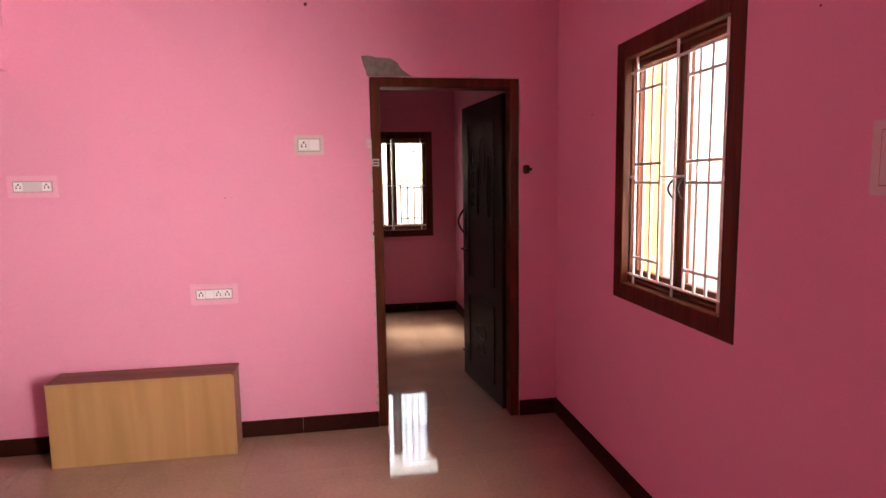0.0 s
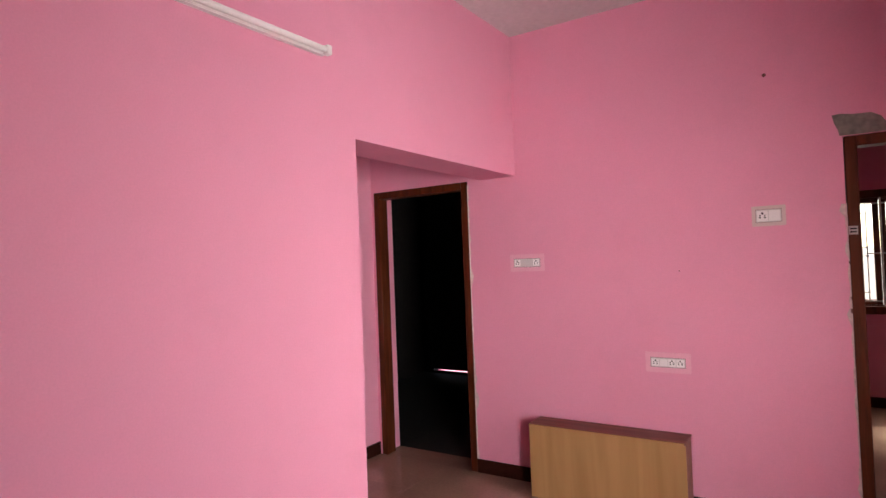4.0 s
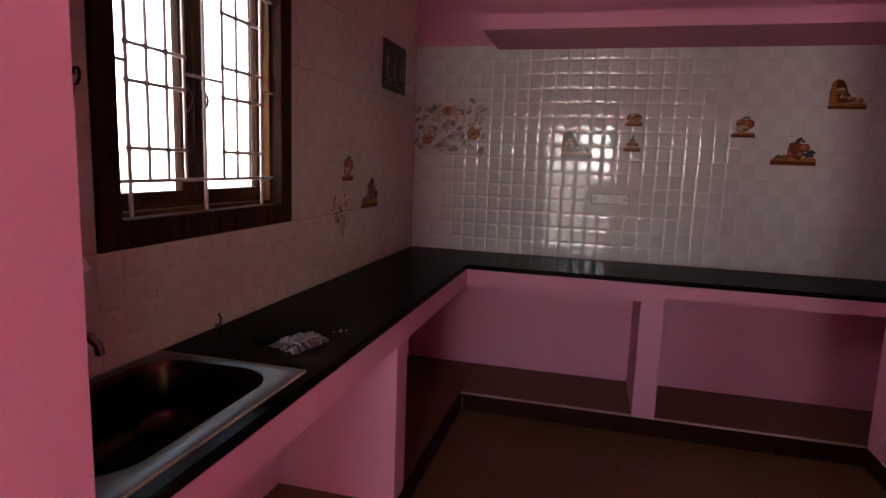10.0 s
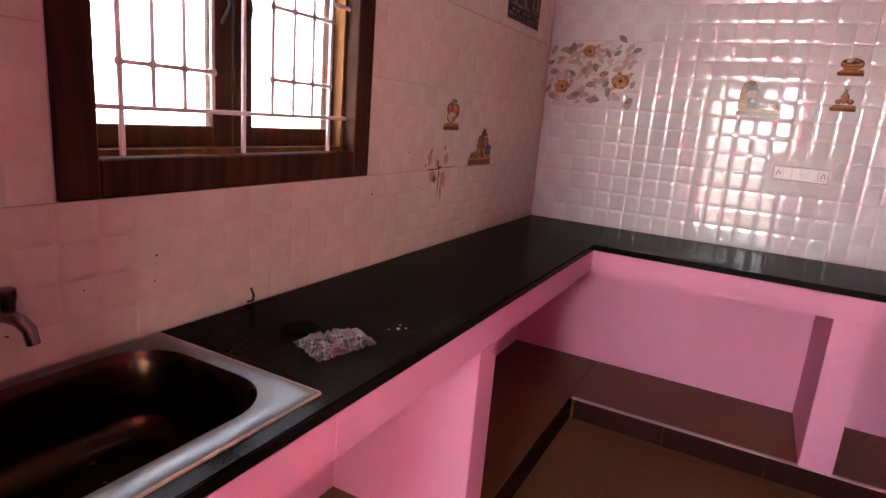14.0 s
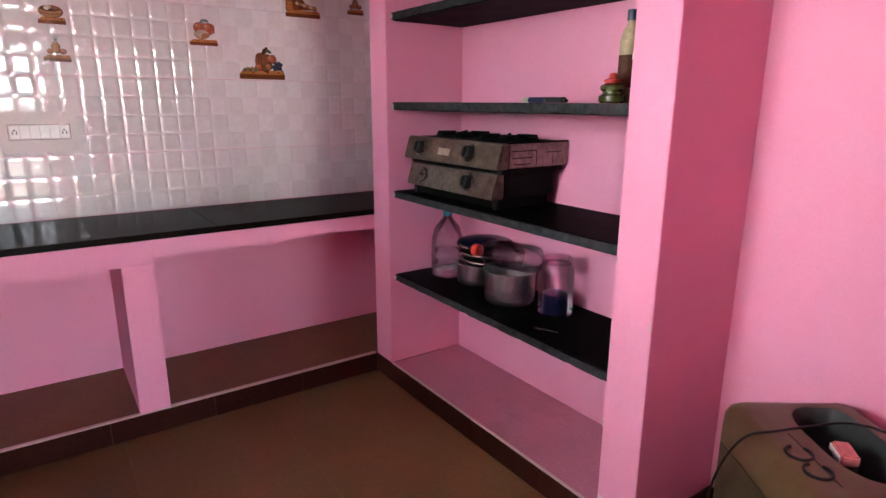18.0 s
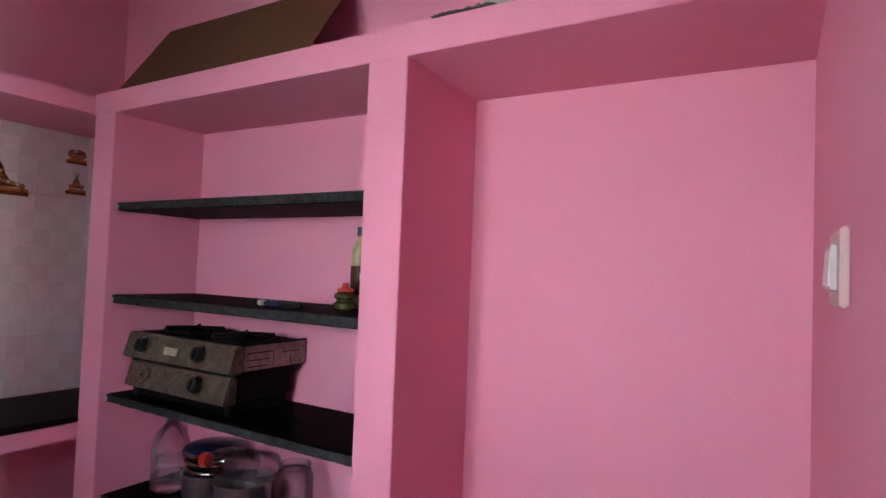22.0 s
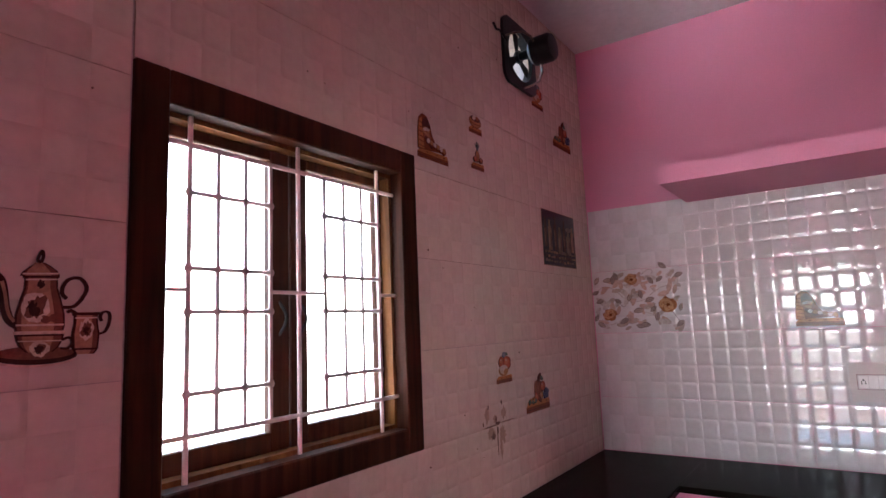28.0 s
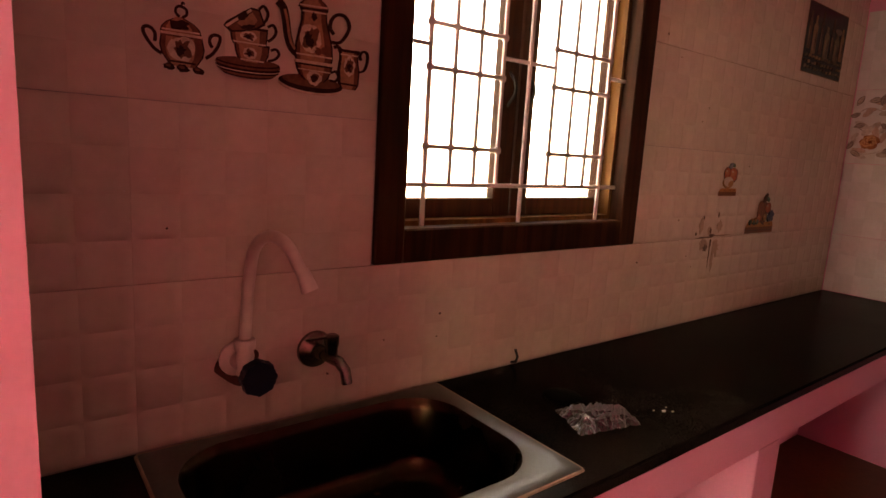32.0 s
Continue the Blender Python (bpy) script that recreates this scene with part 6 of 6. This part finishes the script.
for k in range(4 * N):
    c, s = math.cos(2 * math.pi * k / (4 * N)), math.sin(2 * math.pi * k / (4 * N))
    hole_pts.append((-0.007 + 0.163 * math.copysign(abs(c) ** 0.6, c), 0.035 + (0.083 if s > 0 else 0.086) * math.copysign(abs(s) ** (0.35 if s > 0 else 0.9), s)))
bm = bmesh.new()
loft(bm, [outer(0.205, 0.155, 0.03, 0.0), outer(0.220, 0.172, 0.034, 0.03), outer(0.222, 0.175, 0.036, 0.55), outer(0.220, 0.173, 0.036, 0.585), outer(0.212, 0.165, 0.034, 0.604), outer(0.198, 0.152, 0.032, 0.615), outer(0.184, 0.140, 0.03, 0.618)]
     + [[(x, y, 0.618) for x, y in hole_pts]], cap=False)
part("shell", bm, KHAKI, cooler, smooth=True)
bm = bmesh.new()
loft(bm, [[(x, y, 0.617) for x, y in hole_pts], [(x * 0.97, 0.035 + (y - 0.035) * 0.96, 0.60) for x, y in hole_pts], [(x * 0.9, 0.035 + (y - 0.035) * 0.85, 0.36) for x, y in hole_pts]])
part("cavity", bm, INSIDE, cooler, "grey-green hollow inside", smooth=True)
for k in range(8):
    block("vent_slot", (0.140, 0.178, -0.1795, -0.1775, 0.245 + 0.032 * k, 0.258 + 0.032 * k), DARK, cooler, 0.0008, seg=1)
block("vent_panel", (-0.185, 0.125, -0.1790, -0.1775, 0.08, 0.505), OLIVE, cooler, 0.0007)
for k in range(11):
    block("rib", (-0.228, -0.2235, -0.12, 0.12, 0.30 + 0.022 * k, 0.308 + 0.022 * k), OLIVE, cooler, 0.001, seg=1)
block("handle_recess", (0.2205, 0.2245, -0.035, 0.05, 0.486, 0.508), DARK, cooler, 0.003)
bm = bmesh.new()
tube(bm, [(0.226, 0.035, 0.505), (0.242, 0.06, 0.50), (0.245, 0.072, 0.44), (0.242, 0.07, 0.25)], 0.005, 8)
part("cord", bm, DARK, cooler, "black cord hanging from the handle recess", smooth=True)
for x, y in ((0.046, -0.116), (0.115, -0.114)):
    bm = bmesh.new()
    pts = [(x + 0.028 * math.cos(radians(a)), y + 0.028 * math.sin(radians(a)), 0.6205) for a in range(-170, 131, 15)]
    tube(bm, pts, 0.0042, 6)
    part("moulded_mark", bm, DARK, cooler, "dark moulded ring mark", smooth=True)
block("logo_plate", (-0.10, -0.03, -0.1802, -0.1790, 0.30, 0.308), DARK, cooler)
block("raised_line", (-0.04, 0.165, -0.094, -0.092, 0.6178, 0.6192), DARK, cooler)
pack = thing("soap_pack", (-0.842, 1.150, 0.60), "small pink and white pack lying in the opening", "pack", rz=-50)
block("wrapper", (-0.044, 0.026, -0.020, 0.020, -0.012, 0.016), PINKPACK, pack, 0.005)
block("white_side", (-0.040, 0.022, -0.0225, -0.0202, -0.010, 0.011), PLASTIC, pack, 0.001)
block("support", (-0.02, 0.02, -0.02, 0.02, -0.235, -0.0125), INSIDE, pack, 0.002)
cable = thing("mains_cable", (0, 0, 0), "thin black mains cable over the appliance", "cable")
bm = bmesh.new()
way = [(-0.72, 1.24, 0.60), (-0.796, 1.285, 0.628), (-0.879, 1.258, 0.632), (-0.936, 1.163, 0.627), (-0.972, 1.082, 0.625), (-1.012, 1.032, 0.610), (-1.045, 1.018, 0.55), (-1.072, 1.022, 0.47), (-1.092, 1.035, 0.38), (-1.110, 1.06, 0.25), (-1.130, 1.09, 0.08), (-1.16, 1.09, 0.006), (-1.22, 1.00, 0.005), (-1.20, 0.90, 0.005)]
smooth_way = []
for i in range(len(way) - 1):
    a, b = Vector(way[i]), Vector(way[i + 1])
    p, q = Vector(way[max(0, i - 1)]), Vector(way[min(len(way) - 1, i + 2)])
    for k in range(4):
        t = k / 4
        smooth_way.append(0.5 * ((2 * a) + (b - p) * t + (2 * p - 5 * a + 4 * b - q) * t * t + (3 * a - p - 3 * b + q) * t ** 3))
tube(bm, smooth_way + [Vector(way[-1])], 0.0034, 8)
part("flex", bm, DARK, cable, smooth=True)

# ---- on the loft ----
CARD = material("brown_cardboard", (0.115, 0.048, 0.014), 0.85, spread=0.12, grain=50, stain=2.0, bump=0.1)
sheet = thing("cardboard_sheet", (0, 0, 0), "large brown cardboard sheet leaning on the wall over the loft", "cardboard")
bm = bmesh.new()
a, b, c, d = Vector((-2.90, 1.10, 2.2505)), Vector((-1.775, 1.10, 2.2505)), Vector((-1.875, 1.462, 2.69)), Vector((-3.08, 1.462, 2.70))
t = Vector((0, -0.77, 0.63)) * 0.005
lo, hi = [bm.verts.new(p) for p in (a, b, c, d)], [bm.verts.new(p + t) for p in (a, b, c, d)]
bm.faces.new(lo), bm.faces.new(hi[::-1])
for i in range(4):
    j = (i + 1) % 4
    bm.faces.new((lo[i], hi[i], hi[j], lo[j]))
part("board", bm, CARD, sheet)
GREYCARD = material("grey_printed_carton", (0.36, 0.34, 0.29), 0.6, spread=0.08)
REDCARD = material("orange_red_carton", (0.55, 0.06, 0.02), 0.55, spread=0.1)
carton = thing("carton", (-1.10, 1.085, 2.2505), "grey printed carton with an orange-red lid", "carton", rz=0)
block("body", (0, 0.245, 0, 0.30, 0, 0.105), GREYCARD, carton, 0.002)
block("side_face", (0.2452, 0.2475, 0.003, 0.297, 0.002, 0.103), BROWNRED, carton, 0.0005)
block("lid", (-0.003, 0.250, -0.003, 0.303, 0.1055, 0.113), REDCARD, carton, 0.001, "orange-red lid")
bm = bmesh.new()
flat(bm, [(0.115 + sx * 0.022 + 0.014 * math.cos(radians(a)), 0.028 + 0.014 * math.sin(radians(a))) for sx, r in ((1, range(-90, 91, 18)), (-1, range(90, 271, 18))) for a in r], -0.0012, -0.0002)
part("hand_hole", bm, SOCKET_HOLE, carton, "black oval hand hole")
for k, c in enumerate(((0.6, 0.05, 0.03), (0.05, 0.25, 0.12), (0.6, 0.12, 0.03), (0.6, 0.42, 0.05), (0.04, 0.18, 0.5))):
    bm = bmesh.new()
    lathe(bm, [(0.0068, -0.0002), (0.0068, -0.0012)], 14, (0.088 + 0.0135 * k, 0, 0.056), "y")
    part("colour_dot", bm, ink("carton_dot", c), carton)
CLOTH = material("grey_rag", (0.20, 0.18, 0.19), 0.95, spread=0.3, grain=90, bump=0.5)
for x0, length, seed in ((-1.245, 0.20, 1), (-0.905, 0.085, 2)):
    rag = thing("rag", (x0, 1.056, 2.2508), "crumpled grey rag hanging over the loft edge", "cloth")
    bm = bmesh.new()
    n, m = 26, 8
    grid = [[bm.verts.new((length * i / n + 0.004 * noise.noise((i, j, seed)), 0.05 * (j / m) - 0.008 + 0.008 * noise.noise((i * 0.5, j * 0.6, seed + 4)) - 0.006 * (j < 2),
                           0.004 + (0.022 * abs(noise.noise((i * 0.28, j * 0.5, seed * 5.0))) + 0.004 * abs(noise.noise((i * 1.1, j, seed)))) - (0.012 * abs(noise.noise((i * 0.4, 9, seed))) if j < 2 else 0))) for i in range(n + 1)] for j in range(m + 1)]
    for j in range(m):
        for i in range(n):
            bm.faces.new((grid[j][i], grid[j][i + 1], grid[j + 1][i + 1], grid[j + 1][i]))
    part("cloth", bm, CLOTH, rag, smooth=True).scale = (1.0, 0.8, 0.6)

# ---- exhaust fan in the window wall ----
fan = thing("exhaust_fan", (-2.72, KS + 0.01, 2.835), "black metal exhaust fan in a wall opening, at rest", "fan", rz=180)
bm = bmesh.new()
ring_o = rounded(0.162, 0.162, 0.055, 8)
ring_i = [(0.122 * math.cos(radians(a)), 0.122 * math.sin(radians(a))) for s in range(4) for a in [90 * s + 90 * k / 7 * 0.999 for k in range(8)]]
loft(bm, [[(x, -0.012, z) for x, z in ring_o], [(x, -0.014, z) for x, z in ring_i], [(x, 0.03, z) for x, z in ring_i], [(x, 0.03, z) for x, z in ring_o], [(x, -0.012, z) for x, z in ring_o]], cap=False)
part("ring", bm, DARK, fan, "black mounting plate with a round mouth")
bm = bmesh.new()
lathe(bm, [(0.030, -0.185), (0.058, -0.180), (0.066, -0.165), (0.066, -0.085), (0.050, -0.070), (0.022, -0.060), (0.018, 0.004)], 24, (0, 0, 0), "y")
part("motor", bm, DARK, fan, "black motor housing", smooth=True)
bm = bmesh.new()
lathe(bm, [(0.030, -0.012), (0.032, 0.0), (0.026, 0.012), (0.010, 0.014)], 18, (0, 0, 0), "y")
part("hub", bm, DARK, fan, smooth=True)
for k in range(3):
    a = radians(100 + 120 * k)
    bm = bmesh.new()
    pts = [(0.025, -0.016), (0.07, -0.030), (0.110, -0.036), (0.119, -0.010), (0.112, 0.016), (0.07, 0.014), (0.025, 0.012)]
    flat(bm, [(x * math.cos(a) - z * math.sin(a), x * math.sin(a) + z * math.cos(a)) for x, z in pts], 0.004, 0.007)
    part("blade", bm, DARK, fan, "black fan blade")
for k in range(3):
    a = radians(40 + 120 * k)
    bm = bmesh.new()
    tube(bm, [(0.06 * math.cos(a), -0.11, 0.06 * math.sin(a)), (0.10 * math.cos(a), -0.112, 0.10 * math.sin(a)), (0.138 * math.cos(a), -0.09, 0.138 * math.sin(a)), (0.148 * math.cos(a), -0.05, 0.148 * math.sin(a)), (0.150 * math.cos(a), -0.012, 0.150 * math.sin(a))], 0.0055, 8)
    part("bracket", bm, GREASY, fan, "dull steel bracket", smooth=True)
bm = bmesh.new()
tube(bm, [(-0.15, -0.02, 0.02), (-0.20, -0.015, 0.05), (-0.23, -0.012, 0.045), (-0.25, -0.008, 0.07)], 0.006, 6)
part("lead", bm, DARK, fan, smooth=True)

# ---- floor tiles and wall tiles ----
floor_ob = bpy.data.objects["floor"]
TILE_SIZE = 0.605


def tile_mesh(name, w, h, mat):
    bm = bmesh.new()
    box(bm, 0.0003, w - 0.0003, 0.0003, h - 0.0003, -0.011, 0.0)
    bmesh.ops.bevel(bm, geom=[e for e in bm.edges if all(v.co.z > -0.001 for v in e.verts)], offset=0.0003, segments=1, affect="EDGES")
    me = bpy.data.meshes.new(name)
    bmesh.ops.recalc_face_normals(bm, faces=bm.faces[:])
    bm.to_mesh(me)
    bm.free()
    me.materials.append(mat)
    return me


def pave(x0, x1, y0, y1, ox, oy, mat=FLOOR):
    """Lay floor tiles over a rectangle, cut at its edges, on a grid through (ox, oy)."""
    cuts = lambda a, b, o: sorted({a, b, *(o + TILE_SIZE * k for k in range(-30, 31) if a + 0.02 < o + TILE_SIZE * k < b - 0.02)})
    xs, ys, store = cuts(x0, x1, ox), cuts(y0, y1, oy), {}
    for xa, xb in zip(xs, xs[1:]):
        for ya, yb in zip(ys, ys[1:]):
            key = (round(xb - xa, 3), round(yb - ya, 3))
            if key not in store:
                store[key] = tile_mesh("floor_tile", xb - xa, yb - ya, mat)
            ob = new("tile", store[key])
            ob.parent = floor_ob
            ob.location = (xa, ya, 0)


pave(0, HALL_E, HALL_S, HALL_N, 0.55, 0.35)
pave(1.88, 2.775, HALL_N, 3.49, 0.55, 0.35)
pave(0.60, 2.95, 3.49, 6.42, 0.55, 0.35)
pave(-1.30, 0, 1.611, HALL_N, 0.55, 0.35)
pave(-1.275, -0.385, HALL_N, 3.49, 0.55, 0.35)
# the dark room's floor shares its walls' near-black unlit colour
pave(-2.97, 0.35, 3.49, 6.42, 0.55, 0.35, UNLIT_DARK)
pave(KE, 0, -0.934, 0.010, 0.55, 0.35)
pave(HALL_E, 3.25, -1.15, -0.12, 0.55, 0.35)
pave(-2.952, KE, -1.042, 1.053, -2.35, 0.45, KFLOOR)
pave(-1.308, KE, 1.053, KN - 0.012, -2.35, 0.45, KFLOOR)


def embossed_mesh(name, w, h, nx, ny, cell_mats, rise):
    """A glazed wall tile whose face is pressed into nx by ny flat-topped cushions with sloping flanks; x along the wall, z up, front towards +y."""
    bm = bmesh.new()
    stops = (0.0, 0.045, 0.10, 0.175, 0.225, 0.775, 0.825, 0.90, 0.955)
    sub = len(stops)
    lean = random.Random(round(w * 1000) + round(h * 7000))
    tilt = [[(lean.uniform(-1, 1), lean.uniform(-1, 1)) for _ in range(nx + 1)] for _ in range(ny + 1)]
    cw, ch = w / nx, h / ny
    xs = [cw * (c + q) for c in range(nx) for q in stops] + [w]
    zs = [ch * (r + q) for r in range(ny) for q in stops] + [h]
    gap = 0.0003 if cell_mats[0] is TILE else 0.0001
    xs[0], xs[-1], zs[0], zs[-1] = gap, w - gap, 0.0008, h - 0.0008
    cols, rows = nx * sub, ny * sub

    def face(i, j):
        """Height above the wall: flanks straight at first, then rounding off, with rounded corners in plan."""
        a, b = (1 - min(1.0, min(stops[k % sub], 1 - stops[k % sub]) / 0.225) for k in (i, j))
        inset = 0.225 * max(0.0, 1 - (a ** 2.2 + b ** 2.2) ** (1 / 2.2))
        climb = inset if inset < 0.10 else 0.135 - 0.035 * (1 - min(1.0, (inset - 0.10) / 0.075)) ** 2
        low = climb * (cw + ch) / 2 * rise
        if stops[i % sub] in (0.225, 0.775) and stops[j % sub] in (0.225, 0.775):
            a, b = tilt[j // sub][i // sub]
            turn = 1.4 if (i // sub + j // sub) % 2 else -1.4
            a, b = a * 0.8 + turn, b * 0.8 - turn
            low += 0.00004 * (a * (1 if stops[i % sub] < 0.5 else -1) + b * (1 if stops[j % sub] < 0.5 else -1))
        return 0.005 + low

    grid = [[bm.verts.new((x, face(i, j), z)) for i, x in enumerate(xs)] for j, z in enumerate(zs)]
    for j in range(rows):
        for i in range(cols):
            f = bm.faces.new((grid[j][i], grid[j][i + 1], grid[j + 1][i + 1], grid[j + 1][i]))
            # alternate cushions take the darker colour in place of relief shading
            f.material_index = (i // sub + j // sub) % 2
    rim = grid[0] + [row[-1] for row in grid[1:]] + grid[-1][-2::-1] + [row[0] for row in grid[-2:0:-1]]
    back = [bm.verts.new((v.co.x, 0.0, v.co.z)) for v in rim]
    for i in range(len(rim)):
        j = (i + 1) % len(rim)
        bm.faces.new((rim[i], rim[j], back[j], back[i]))
    me = bpy.data.meshes.new(name)
    bmesh.ops.recalc_face_normals(bm, faces=bm.faces[:])
    bm.to_mesh(me)
    bm.free()
    for cell_mat in cell_mats:
        me.materials.append(cell_mat)
    me.shade_smooth()
    me.set_sharp_from_angle(angle=radians(11))
    return me


STORE = {}


def tile_wall(parent, place, us, zs, cell, cell_mats, holes=()):
    """Wall tiles between the joints us and zs; place(u, z) gives the pose of a tile's lower corner."""
    for a, b in zip(us, us[1:]):
        for c, d in zip(zs, zs[1:]):
            # cut round an opening: split into strips
            pieces = [(a, b, c, d)]
            for (p, q, r, s) in holes:
                nxt = []
                for (u0, u1, z0, z1) in pieces:
                    if u1 <= p or u0 >= q or z1 <= r or z0 >= s:
                        nxt.append((u0, u1, z0, z1))
                        continue
                    if u0 < p:
                        nxt.append((u0, p, z0, z1))
                    if u1 > q:
                        nxt.append((q, u1, z0, z1))
                    m0, m1 = max(u0, p), min(u1, q)
                    if z0 < r:
                        nxt.append((m0, m1, z0, r))
                    if z1 > s:
                        nxt.append((m0, m1, s, z1))
                pieces = nxt
            for (u0, u1, z0, z1) in pieces:
                w, h = u1 - u0, z1 - z0
                if w < 0.012 or h < 0.012:
                    continue
                key = (round(w, 3), round(h, 3), cell_mats[0].name)
                if key not in STORE:
                    STORE[key] = embossed_mesh("wall_tile", w, h, max(1, round(w / cell[0])), max(1, round(h / cell[1])), cell_mats, 0.160 if cell_mats[0] is TILE else 0.20)
                ob = new("tile", STORE[key])
                ob.parent = parent
                ob.matrix_world = place(u0, u1, z0)


west = bpy.data.objects["wall_kitchen_west"]
south = bpy.data.objects["wall_kitchen_south"]
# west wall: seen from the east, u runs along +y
tile_wall(west, lambda u0, u1, z: pose(KW, u1, z, 0, 0, -90), [KS + 0.008, -1.51, -1.04, -0.57, -0.10, 0.37, 0.845, 1.315, KN], [0.877, 1.158, 1.50, 1.84, 2.19], (0.0775, 0.085), (TILE, TILE_SHADE))
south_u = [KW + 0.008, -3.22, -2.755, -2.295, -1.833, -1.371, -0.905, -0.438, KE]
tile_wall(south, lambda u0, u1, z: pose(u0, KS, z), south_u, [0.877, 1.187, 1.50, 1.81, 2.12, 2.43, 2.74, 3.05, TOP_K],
          (0.077, 0.078), (DIMTILE, DIMTILE_SHADE), [(-1.866, -0.911, 1.188, 2.162), (-2.836, -2.604, 2.719, 2.951)])
